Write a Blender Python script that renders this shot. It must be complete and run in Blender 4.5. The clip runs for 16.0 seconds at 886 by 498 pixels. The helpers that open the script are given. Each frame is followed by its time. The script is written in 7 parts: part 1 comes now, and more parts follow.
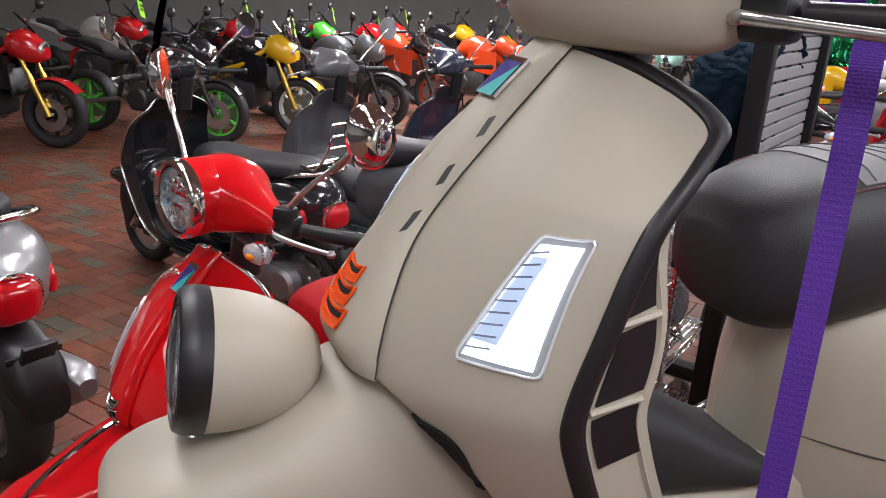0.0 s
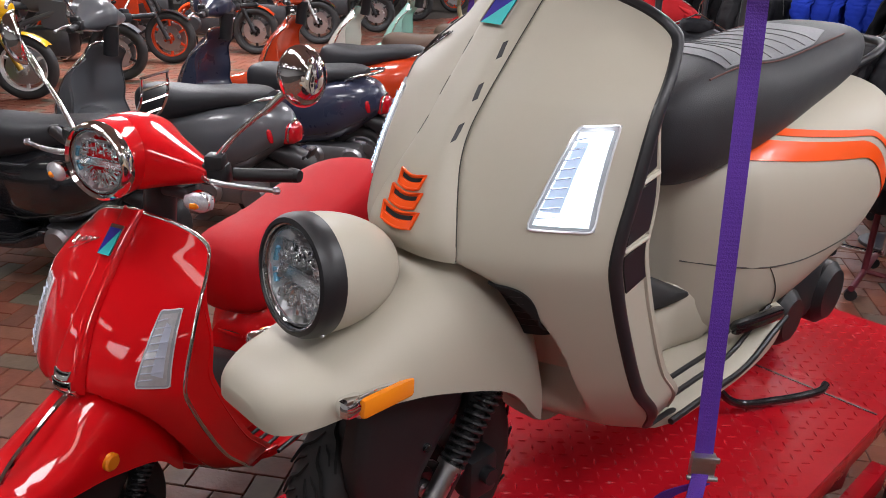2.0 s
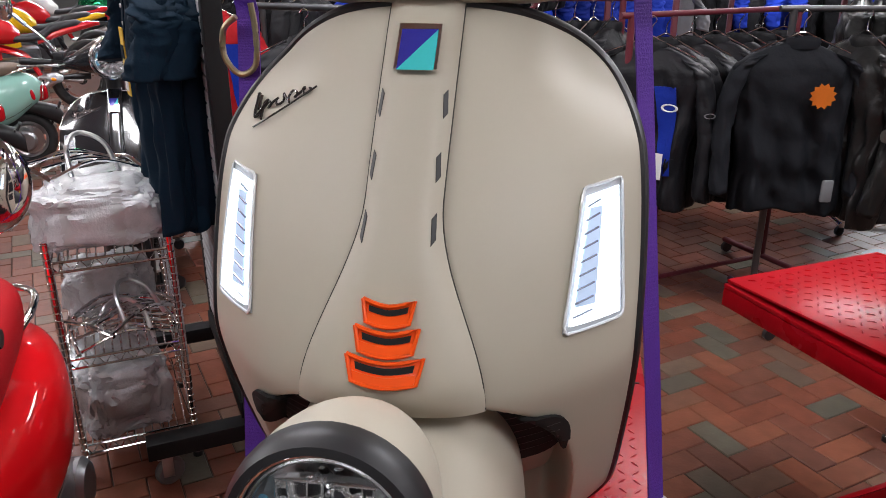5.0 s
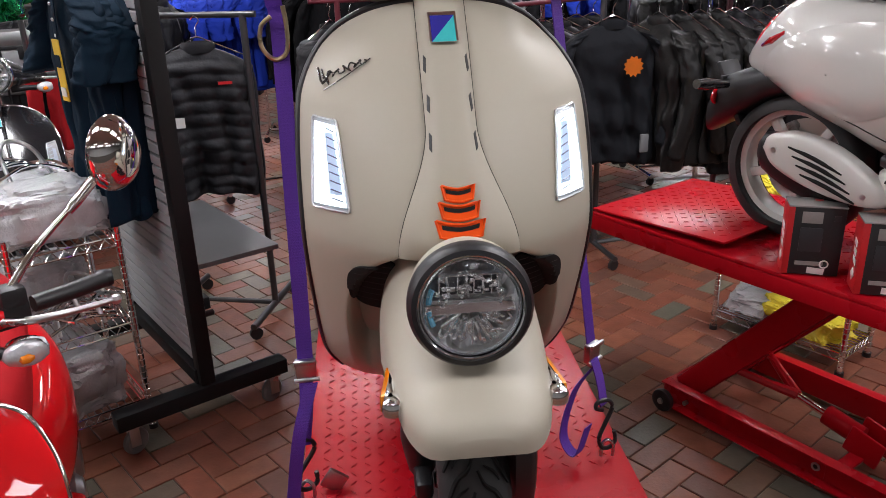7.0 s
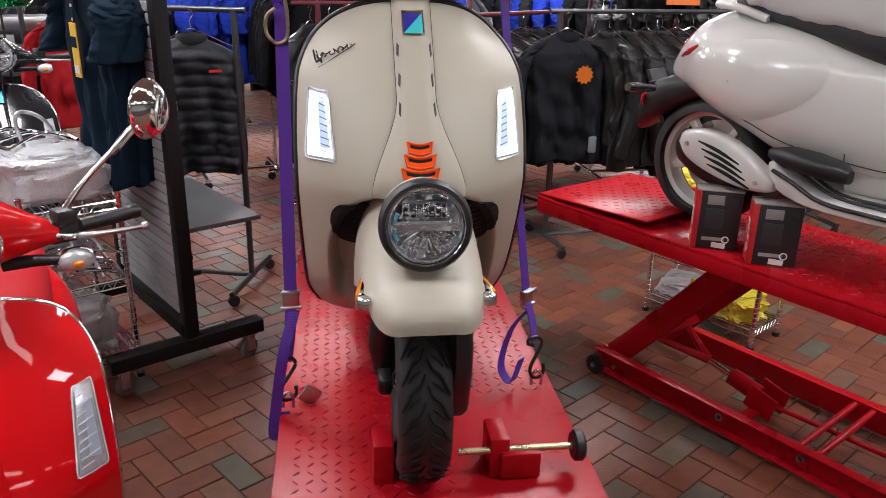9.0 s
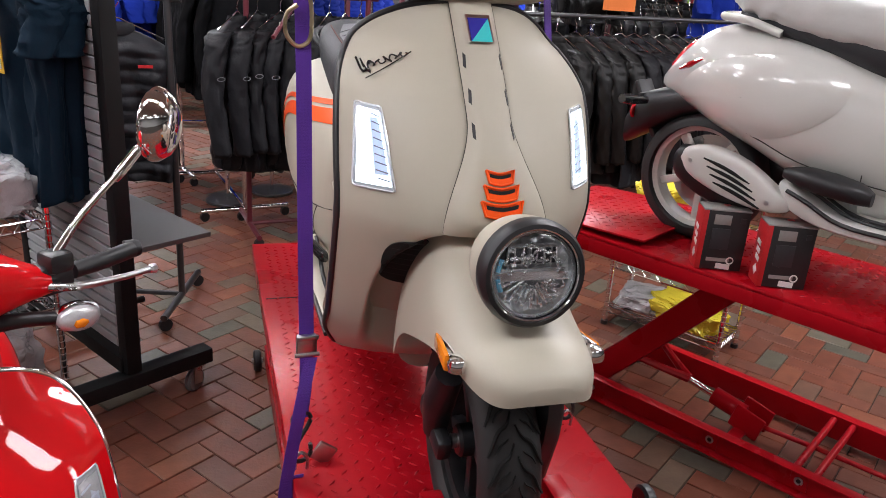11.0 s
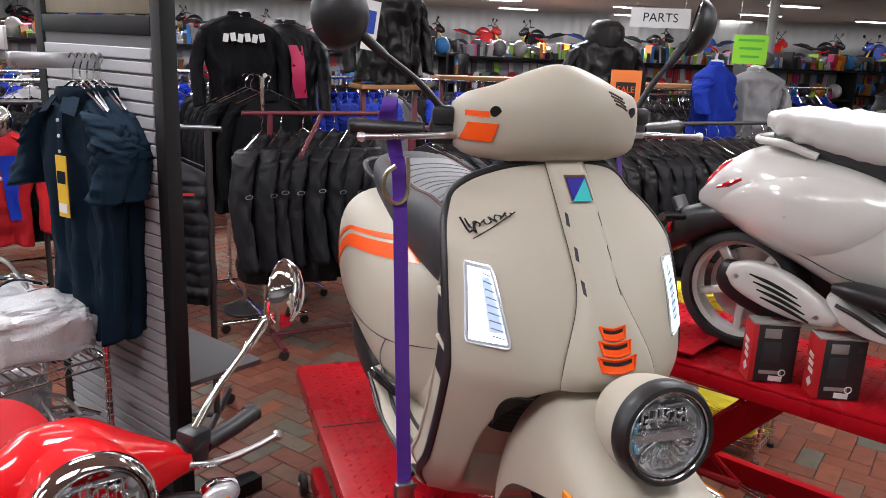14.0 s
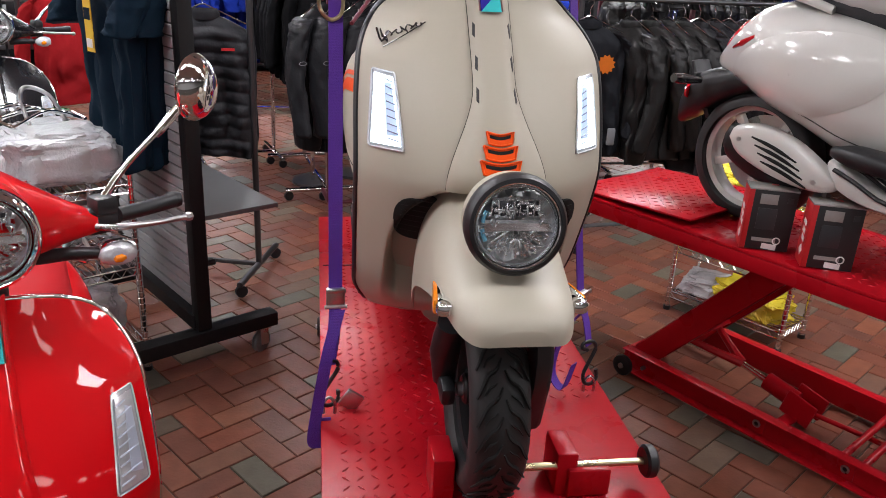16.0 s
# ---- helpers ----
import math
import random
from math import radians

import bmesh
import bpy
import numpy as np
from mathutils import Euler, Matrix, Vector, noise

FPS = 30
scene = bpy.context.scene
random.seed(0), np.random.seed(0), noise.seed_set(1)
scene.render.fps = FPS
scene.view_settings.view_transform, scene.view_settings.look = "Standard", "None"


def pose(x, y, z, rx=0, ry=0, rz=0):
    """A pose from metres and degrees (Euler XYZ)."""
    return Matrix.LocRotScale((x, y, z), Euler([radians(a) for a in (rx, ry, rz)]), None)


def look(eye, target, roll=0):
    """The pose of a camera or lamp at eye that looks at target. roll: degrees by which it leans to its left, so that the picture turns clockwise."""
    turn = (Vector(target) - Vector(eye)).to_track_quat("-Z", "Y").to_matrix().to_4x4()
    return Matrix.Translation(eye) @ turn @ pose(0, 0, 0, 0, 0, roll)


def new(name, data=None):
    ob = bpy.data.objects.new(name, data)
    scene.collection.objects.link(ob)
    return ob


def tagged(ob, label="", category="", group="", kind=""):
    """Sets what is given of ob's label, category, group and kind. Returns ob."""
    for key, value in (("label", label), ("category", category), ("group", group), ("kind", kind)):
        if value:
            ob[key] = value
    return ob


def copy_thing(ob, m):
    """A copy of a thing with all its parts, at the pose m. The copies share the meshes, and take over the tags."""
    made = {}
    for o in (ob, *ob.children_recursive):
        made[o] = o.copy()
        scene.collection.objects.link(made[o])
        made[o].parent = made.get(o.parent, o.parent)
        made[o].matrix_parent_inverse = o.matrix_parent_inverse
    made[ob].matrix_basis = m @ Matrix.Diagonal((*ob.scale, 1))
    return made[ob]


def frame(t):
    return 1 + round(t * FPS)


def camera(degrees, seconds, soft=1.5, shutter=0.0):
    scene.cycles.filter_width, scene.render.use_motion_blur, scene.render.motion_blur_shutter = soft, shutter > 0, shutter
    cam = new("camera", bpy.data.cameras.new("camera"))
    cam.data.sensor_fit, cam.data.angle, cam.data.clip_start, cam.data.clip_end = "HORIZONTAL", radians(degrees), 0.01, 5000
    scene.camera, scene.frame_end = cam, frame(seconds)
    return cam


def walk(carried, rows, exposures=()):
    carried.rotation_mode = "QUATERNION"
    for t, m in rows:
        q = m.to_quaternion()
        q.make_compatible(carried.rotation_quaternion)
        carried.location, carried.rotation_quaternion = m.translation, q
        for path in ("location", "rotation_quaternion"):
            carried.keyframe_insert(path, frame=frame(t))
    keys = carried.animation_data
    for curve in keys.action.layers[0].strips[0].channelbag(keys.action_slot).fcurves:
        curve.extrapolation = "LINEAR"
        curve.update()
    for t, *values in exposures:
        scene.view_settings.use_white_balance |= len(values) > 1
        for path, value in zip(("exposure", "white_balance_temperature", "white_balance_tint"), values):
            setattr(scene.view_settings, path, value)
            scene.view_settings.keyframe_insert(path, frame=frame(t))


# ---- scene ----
cam = camera(59.1, 16.0, soft=0.9)
PATH = [
    (0, (0.94, -0.097, 1.667), (-0.846, 0.533, 1.023), 3.8),
    (0.5, (0.918, -0.193, 1.662), (-0.785, 0.588, 0.964), 2.0),
    (1, (0.972, -0.327, 1.667), (-0.639, 0.595, 0.924), 1.4),
    (1.5, (1.005, -0.437, 1.673), (-0.514, 0.612, 0.905), 1.3),
    (2, (0.943, -0.599, 1.682), (-0.473, 0.585, 0.913), 1.4),
    (2.5, (0.935, -0.692, 1.69), (-0.396, 0.591, 0.928), 1.3),
    (3, (0.889, -0.695, 1.698), (-0.378, 0.656, 0.944), 1.5),
    (3.5, (0.766, -0.557, 1.689), (-0.422, 0.869, 0.943), 1.2),
    (4, (0.609, -0.455, 1.678), (-0.394, 1.108, 0.934), 0.7),
    (4.2, (0.5, -0.46, 1.661), (-0.359, 1.198, 0.945), 1.1),
    (6.3, (0.093, -0.949, 1.687), (-0.009, 0.907, 0.95), -2.7),
    (6.5, (0.055, -0.993, 1.688), (-0.003, 0.867, 0.954), -2.5),
    (7, (-0.037, -1.125, 1.695), (-0.003, 0.738, 0.969), -1.8),
    (7.5, (-0.062, -1.26, 1.699), (0.019, 0.606, 0.983), -1.1),
    (8, (-0.019, -1.394, 1.706), (0.061, 0.474, 0.997), -0.7),
    (8.5, (-0.005, -1.519, 1.701), (0.084, 0.352, 0.999), 0.2),
    (8.7, (-0.011, -1.556, 1.702), (0.089, 0.314, 1.001), 0.6),
    (10.8, (-0.394, -1.264, 1.681), (0.012, 0.562, 0.974), 4.1),
    (11, (-0.412, -1.231, 1.687), (0.031, 0.589, 0.987), 4.2),
    (11.5, (-0.526, -1.202, 1.72), (0.011, 0.607, 1.058), 4.4),
    (12, (-0.635, -1.186, 1.754), (-0.037, 0.623, 1.145), 4.6),
    (12.5, (-0.666, -1.176, 1.793), (-0.056, 0.646, 1.237), 4.3),
    (13, (-0.672, -1.183, 1.805), (-0.095, 0.663, 1.296), 3.6),
    (13.5, (-0.678, -1.175, 1.823), (-0.148, 0.69, 1.334), 3.0),
    (14, (-0.675, -1.176, 1.831), (-0.177, 0.695, 1.33), 2.5),
    (14.5, (-0.666, -1.183, 1.794), (-0.193, 0.684, 1.257), 2.5),
    (15, (-0.569, -1.245, 1.75), (-0.173, 0.623, 1.153), 2.9),
    (15.5, (-0.361, -1.345, 1.69), (-0.09, 0.522, 1.025), 3.1),
    (16, (-0.238, -1.387, 1.665), (-0.052, 0.466, 0.936), 3.1),
]
walk(cam, [(t, look(eye, target, roll)) for t, eye, target, roll in PATH], [(0, -0.18), (4.2, -0.16), (6.3, -0.2), (7.2, -0.16), (8.7, -0.04), (10.8, 0.0), (16, 0.0)])

# ---- world and light ----
world = bpy.data.worlds.new("world")
scene.world = world
world.use_nodes = True
world.node_tree.nodes["Background"].inputs[0].default_value = (0.6, 0.7, 0.9, 1)
world.node_tree.nodes["Background"].inputs[1].default_value = 0.05
CEIL = 3.15


def area_lamp(x, y, power, sx=1.2, sy=0.5):
    d = bpy.data.lights.new("ceiling_tube_light", "AREA")
    d.shape, d.size, d.size_y, d.energy, d.color = "RECTANGLE", sx, sy, power, (0.96, 0.95, 1.0)
    ob = new("ceiling_tube_light", d)
    ob.matrix_world = pose(x, y, CEIL - 0.1)
    return ob


for lx, ly in ((-4.6, -0.6), (-1.5, -0.6), (1.6, -0.6), (-4.6, 1.8), (-1.5, 1.8), (1.6, 1.8), (-1.5, 5.4), (1.8, 5.4), (4.8, 1.8), (-5.5, 5.4)):
    area_lamp(lx, ly, 86 if ly > 5 else 68 if ly > 0 else 36)
for lx, ly in ((-3, 11), (4, 11), (-9, 3), (0, 19), (8, 19), (-8, 12)):
    area_lamp(lx, ly, 420, 3.0, 1.2)
# unseen fill lamps, added to brighten the south end and headlamp reflections
for lx in (-4, 0, 4):
    area_lamp(lx, -6.4, 45, 2.4, 1.0)
# extra fill lamp, added to brighten the second lift
area_lamp(4.6, -0.6, 45)
# row of fill lamps, added to brighten the far metal wall
for k in range(-3, 5):
    area_lamp(6.5 + 4.3 * k - 1.0, 25.9 - 1.14 * k - 4.4, 190, 2.4, 1.2)


# ---- materials ----
def mat(name, color, rough=0.5, metal=0.0, vary=0.12, scale=9.0, bump=0.0, bscale=120.0, coat=0.0, spec=0.5, per_object=0.0, rvary=0.12):
    m = bpy.data.materials.new(name)
    m.use_nodes = True
    nt = m.node_tree
    p = nt.nodes["Principled BSDF"]
    p.inputs["Roughness"].default_value = rough
    p.inputs["Metallic"].default_value = metal
    p.inputs["Specular IOR Level"].default_value = spec
    p.inputs["Coat Weight"].default_value = coat
    p.inputs["Coat Roughness"].default_value = 0.035
    tc = nt.nodes.new("ShaderNodeTexCoord")

    def tex(s, detail=3.0):
        n = nt.nodes.new("ShaderNodeTexNoise")
        n.inputs["Scale"].default_value, n.inputs["Detail"].default_value = s, detail
        nt.links.new(tc.outputs["Object"], n.inputs["Vector"])
        return n

    big, fine = tex(scale, 4.0), tex(scale * 11, 2.0)
    mix = nt.nodes.new("ShaderNodeMix")
    mix.data_type = "RGBA"
    dark = [c * (1 - vary) for c in color]
    lite = [min(1.0, c * (1 + vary)) for c in color]
    mix.inputs[6].default_value, mix.inputs[7].default_value = (*dark, 1), (*lite, 1)
    add = nt.nodes.new("ShaderNodeMath")
    add.operation = "MULTIPLY_ADD"
    add.inputs[1].default_value = 0.35
    nt.links.new(fine.outputs[0], add.inputs[0])
    sub = nt.nodes.new("ShaderNodeMath")
    sub.operation = "MULTIPLY"
    sub.inputs[1].default_value = 0.68
    nt.links.new(big.outputs[0], sub.inputs[0])
    nt.links.new(sub.outputs[0], add.inputs[2])
    nt.links.new(add.outputs[0], mix.inputs[0])
    last = mix.outputs[2]
    if per_object:
        info = nt.nodes.new("ShaderNodeObjectInfo")
        hsv = nt.nodes.new("ShaderNodeHueSaturation")
        ramp = nt.nodes.new("ShaderNodeMapRange")
        ramp.inputs[3].default_value, ramp.inputs[4].default_value = 1 - per_object, 1 + per_object
        nt.links.new(info.outputs["Random"], ramp.inputs[0])
        nt.links.new(ramp.outputs[0], hsv.inputs["Value"])
        nt.links.new(last, hsv.inputs["Color"])
        last = hsv.outputs[0]
    nt.links.new(last, p.inputs["Base Color"])
    rr = nt.nodes.new("ShaderNodeMapRange")
    rr.inputs[3].default_value, rr.inputs[4].default_value = max(0.02, rough * (1 - rvary)), min(1.0, rough * (1 + rvary))
    nt.links.new(big.outputs[0], rr.inputs[0])
    nt.links.new(rr.outputs[0], p.inputs["Roughness"])
    if bump:
        b = nt.nodes.new("ShaderNodeBump")
        b.inputs["Strength"].default_value, b.inputs["Distance"].default_value = bump, 0.002
        n = tex(bscale, 3.0)
        nt.links.new(n.outputs[0], b.inputs["Height"])
        nt.links.new(b.outputs[0], p.inputs["Normal"])
    return m


def emitter(name, color, strength):
    m = bpy.data.materials.new(name)
    m.use_nodes = True
    p = m.node_tree.nodes["Principled BSDF"]
    p.inputs["Base Color"].default_value = (*color, 1)
    p.inputs["Emission Color"].default_value = (*color, 1)
    p.inputs["Emission Strength"].default_value = strength
    return m


def glassy(name, color, rough=0.02, ior=1.5):
    m = bpy.data.materials.new(name)
    m.use_nodes = True
    nt = m.node_tree
    nt.nodes.clear()
    out = nt.nodes.new("ShaderNodeOutputMaterial")
    tr, gl, mx, fr = (nt.nodes.new("ShaderNode" + n) for n in ("BsdfTransparent", "BsdfGlossy", "MixShader", "Fresnel"))
    tr.inputs[0].default_value = (*color, 1)
    gl.inputs["Roughness"].default_value = rough
    fr.inputs[0].default_value = ior
    nt.links.new(fr.outputs[0], mx.inputs[0])
    nt.links.new(tr.outputs[0], mx.inputs[1])
    nt.links.new(gl.outputs[0], mx.inputs[2])
    nt.links.new(mx.outputs[0], out.inputs[0])
    return m


BEIGE = mat("matte_beige_paint", (0.46, 0.425, 0.345), 0.46, vary=0.02, scale=5, bump=0.02, bscale=900, rvary=0.08, spec=0.4)
RED = mat("gloss_red_paint", (0.74, 0.004, 0.009), 0.45, vary=0.03, coat=1.0, spec=0.06)
WHITE = mat("gloss_white_paint", (0.62, 0.61, 0.58), 0.3, vary=0.02, coat=1.0)
ORANGE = mat("orange_paint", (0.95, 0.10, 0.008), 0.35, vary=0.04, coat=0.2, spec=0.3)
BLACK = mat("satin_black_plastic", (0.012, 0.012, 0.014), 0.42, vary=0.2)
GLOSSBLACK = mat("gloss_black_paint", (0.01, 0.01, 0.012), 0.14, vary=0.2, coat=0.6)
RUBBER = mat("tyre_rubber", (0.018, 0.018, 0.019), 0.62, vary=0.25, scale=30, bump=0.2, bscale=300)
CHROME = mat("chrome", (0.86, 0.86, 0.87), 0.06, 1.0, vary=0.03)
STEEL = mat("brushed_steel", (0.55, 0.55, 0.56), 0.28, 1.0, vary=0.1)
ALLOY = mat("cast_alloy", (0.36, 0.36, 0.37), 0.4, 0.9, vary=0.12)
BRASS = mat("zinc_plated_hook", (0.62, 0.53, 0.33), 0.28, 1.0, vary=0.1)
LEATHER = mat("black_grain_vinyl", (0.022, 0.023, 0.027), 0.55, vary=0.2, scale=20, bump=0.35, bscale=420)
GREYVINYL = mat("grey_grain_vinyl", (0.16, 0.165, 0.175), 0.55, vary=0.1, scale=20, bump=0.35, bscale=420)
REDSEAT = mat("red_vinyl", (0.40, 0.008, 0.013), 0.6, spec=0.15, vary=0.05, scale=14, bump=0.3, bscale=420)
BROWNGRIP = mat("brown_leather_grip", (0.33, 0.12, 0.045), 0.55, vary=0.15, bump=0.2)
PURPLE = mat("purple_webbing", (0.105, 0.028, 0.35), 0.7, vary=0.12, scale=40, bump=0.7, bscale=420)
AMBER = mat("amber_lens", (0.9, 0.26, 0.01), 0.18, vary=0.06, coat=0.6)
REDLENS = mat("red_lens", (0.5, 0.005, 0.012), 0.08, vary=0.15, scale=40, coat=1.0)
LIT = emitter("lit_led", (0.80, 0.91, 1.0), 1.9)
LAMPGLASS = glassy("clear_lens", (0.93, 0.95, 0.97))
LENSCLEAR = mat("clear_moulded_lens", (0.66, 0.67, 0.70), 0.2, 0.35, vary=0.3, scale=60, bump=0.5, bscale=160, coat=0.6)
BOWL = mat("satin_reflector_bowl", (0.95, 0.93, 0.94), 0.34, 1.0, vary=0.08, scale=60)
SKYGLINT = mat("pale_blue_glint", (0.25, 0.62, 0.85), 0.2, 0.5, vary=0.05)
REFLECT = mat("lamp_reflector", (0.98, 0.97, 0.98), 0.24, 1.0, vary=0.03, scale=30)
LAMPDARK = mat("lamp_inner_grey", (0.10, 0.10, 0.11), 0.3, 0.5, vary=0.2)
LIFTRED = mat("lift_red_enamel", (0.40, 0.005, 0.012), 0.28, vary=0.16, scale=6, bump=0.12, bscale=90, spec=0.17)
BLUEBADGE = mat("badge_blue", (0.03, 0.03, 0.3), 0.2, vary=0.03, coat=1.0)
TEALBADGE = mat("badge_teal", (0.05, 0.55, 0.56), 0.2, vary=0.03, coat=1.0)


# ---- building helpers ----
def thing(name, label, category, group="", kind="", m=None):
    e = new(name)
    e.empty_display_size = 0.05
    tagged(e, label, category, group, kind)
    if m is not None:
        e.matrix_world = m
    return e


def part(name, bm, material, parent=None, label="", smooth=True, kind="", soft=False):
    me = bpy.data.meshes.new(name)
    bmesh.ops.recalc_face_normals(bm, faces=bm.faces[:])
    bm.to_mesh(me)
    bm.free()
    for mm in material if isinstance(material, (list, tuple)) else [material]:
        me.materials.append(mm)
    if smooth:
        me.polygons.foreach_set("use_smooth", [True] * len(me.polygons))
        if not soft:
            me.set_sharp_from_angle(angle=radians(38))
    ob = new(name, me)
    ob.parent = parent
    if label:
        ob["label"] = label
    if kind:
        ob["kind"] = kind
    return ob


def join(*bms):
    out = bmesh.new()
    for b in bms:
        me = bpy.data.meshes.new("tmp")
        b.to_mesh(me)
        b.free()
        out.from_mesh(me)
        bpy.data.meshes.remove(me)
    return out


def moved(bm, m):
    bmesh.ops.transform(bm, matrix=m, verts=bm.verts[:])
    return bm


def box(sx, sy, sz, bevel=0.0, at=(0, 0, 0), rot=(0, 0, 0), seg=2):
    bm = bmesh.new()
    bmesh.ops.create_cube(bm, size=1.0)
    bmesh.ops.scale(bm, vec=(sx, sy, sz), verts=bm.verts[:])
    if bevel:
        bmesh.ops.bevel(bm, geom=bm.edges[:], offset=bevel, segments=seg, affect="EDGES", profile=0.5)
    return moved(bm, pose(*at, *rot))


def lathe(profile, seg=32, m=None, close=False):
    """Profile of (radius, height) turned about z."""
    bm = bmesh.new()
    rings = []
    for r, h in profile:
        if r < 1e-5:
            rings.append([bm.verts.new((0, 0, h))])
        else:
            rings.append([bm.verts.new((r * math.cos(2 * math.pi * k / seg), r * math.sin(2 * math.pi * k / seg), h)) for k in range(seg)])
    pairs = list(zip(rings, rings[1:])) + ([(rings[-1], rings[0])] if close else [])
    for a, b in pairs:
        for k in range(seg):
            q = (k + 1) % seg
            if len(a) == 1 and len(b) == 1:
                continue
            if len(a) == 1:
                bm.faces.new((a[0], b[k], b[q]))
            elif len(b) == 1:
                bm.faces.new((a[k], a[q], b[0]))
            else:
                bm.faces.new((a[k], a[q], b[q], b[k]))
    return moved(bm, m) if m is not None else bm


def cyl(r, h, seg=20, m=None, bevel=0.0):
    c = min(bevel, r * 0.5, h * 0.4) if bevel else 0
    prof = [(0, -h / 2), (r - c, -h / 2)] + ([(r, -h / 2 + c), (r, h / 2 - c)] if c else [(r, h / 2)]) + [(r - c, h / 2), (0, h / 2)]
    if not c:
        prof = [(0, -h / 2), (r, -h / 2), (r, h / 2), (0, h / 2)]
    return lathe(prof, seg, m)


def ring(R, r, seg=40, n=12, m=None):
    return lathe([(R + r * math.cos(2 * math.pi * k / n), r * math.sin(2 * math.pi * k / n)) for k in range(n)], seg, m, close=True)


def spline(pts, n=6):
    """Catmull-Rom through the points."""
    P = [Vector(p) for p in pts]
    P = [2 * P[0] - P[1]] + P + [2 * P[-1] - P[-2]]
    out = []
    for i in range(1, len(P) - 2):
        for k in range(n):
            t = k / n
            a, b, c, d = P[i - 1], P[i], P[i + 1], P[i + 2]
            out.append(0.5 * ((2 * b) + (c - a) * t + (2 * a - 5 * b + 4 * c - d) * t * t + (3 * b - a - 3 * c + d) * t ** 3))
    out.append(P[-2])
    return out


def tube(pts, r, seg=10, n=6, closed=False, flat=None, caps=True):
    """A bar along a smooth line; r: one radius or one for each given point; flat: (width, thickness) for a strap."""
    P = spline(pts, n) if n > 1 else [Vector(p) for p in pts]
    bm = bmesh.new()
    rings, up = [], Vector((0.02, 0.03, 1))
    N = len(P)
    for i, p in enumerate(P):
        d = (P[min(i + 1, N - 1)] - P[max(i - 1, 0)]).normalized()
        side = d.cross(up)
        if side.length < 0.05:
            side = d.cross(Vector((0, 1, 0)))
        side.normalize()
        top = side.cross(d).normalized()
        if isinstance(r, (list, tuple)):
            f = i / max(1, N - 1) * (len(r) - 1)
            k = min(int(f), len(r) - 2)
            rad = r[k] + (r[k + 1] - r[k]) * (f - k)
        else:
            rad = r
        rings.append([bm.verts.new(p + side * rad * math.cos(2 * math.pi * j / seg) + top * rad * math.sin(2 * math.pi * j / seg)) for j in range(seg)])
    pairs = list(zip(rings, rings[1:]))
    for a, b in pairs:
        for j in range(seg):
            q = (j + 1) % seg
            bm.faces.new((a[j], a[q], b[q], b[j]))
    if caps:
        bm.faces.new(rings[0][::-1])
        bm.faces.new(rings[-1])
    return bm


def loft(rings, closed=True, caps=True):
    """Skin over rings of points of equal count."""
    bm = bmesh.new()
    R = [[bm.verts.new(p) for p in ring_] for ring_ in rings]
    n = len(R[0])
    for a, b in zip(R, R[1:]):
        for j in range(n if closed else n - 1):
            q = (j + 1) % n
            bm.faces.new((a[j], a[q], b[q], b[j]))
    if caps and closed:
        bm.faces.new(R[0][::-1])
        bm.faces.new(R[-1])
    return bm


def sheet(fn, us, vs, thick=0.0):
    """A curved sheet of fn(u, v), with thickness."""
    bm = bmesh.new()
    V = [[bm.verts.new(fn(u, v)) for u in us] for v in vs]
    for a, b in zip(V, V[1:]):
        for j in range(len(us) - 1):
            bm.faces.new((a[j], a[j + 1], b[j + 1], b[j]))
    if thick:
        bmesh.ops.recalc_face_normals(bm, faces=bm.faces[:])
        bmesh.ops.solidify(bm, geom=bm.faces[:], thickness=thick)
    return bm


def lerp_table(table, s):
    """Smooth rows of numbers, keyed by the first."""
    if s <= table[0][0]:
        return table[0][1:]
    for a, b in zip(table, table[1:]):
        if s <= b[0]:
            t = (s - a[0]) / (b[0] - a[0])
            i = table.index(a)
            p = table[max(0, i - 1)]
            q = table[min(len(table) - 1, i + 2)]
            out = []
            for k in range(1, len(a)):
                ma = (b[k] - p[k]) / max(1e-6, b[0] - p[0]) * (b[0] - a[0])
                mb = (q[k] - a[k]) / max(1e-6, q[0] - a[0]) * (b[0] - a[0])
                out.append((2 * t ** 3 - 3 * t * t + 1) * a[k] + (t ** 3 - 2 * t * t + t) * ma + (-2 * t ** 3 + 3 * t * t) * b[k] + (t ** 3 - t * t) * mb)
            return tuple(out)
    return table[-1][1:]


def span(a, b, n):
    return [a + (b - a) * k / (n - 1) for k in range(n)]


def oval(w, zlo, zhi, power=2.6, n=28, cx=0.0):
    """A rounded cross-section in x and z: half-width, low, high."""
    out = []
    for k in range(n):
        a = 2 * math.pi * k / n
        c, s = math.cos(a), math.sin(a)
        out.append((cx + w * math.copysign(abs(c) ** (2 / power), c), (zlo + zhi) / 2 + (zhi - zlo) / 2 * math.copysign(abs(s) ** (2 / power), s)))
    return out


def y_loft(rows, power=2.6, n=28, steps=5):
    """Skin of ovals along y; rows of (y, half-width, low, high)."""
    ys = []
    for a, b in zip(rows, rows[1:]):
        ys += [a[0] + (b[0] - a[0]) * k / steps for k in range(steps)]
    ys.append(rows[-1][0])
    rings = []
    for y in ys:
        w, lo, hi = lerp_table(rows, y)
        rings.append([(px, y, pz) for px, pz in oval(max(w, 0.004), lo, hi, power, n)])
    return loft(rings)


def smooth01(t):
    t = max(0.0, min(1.0, t))
    return t * t * (3 - 2 * t)


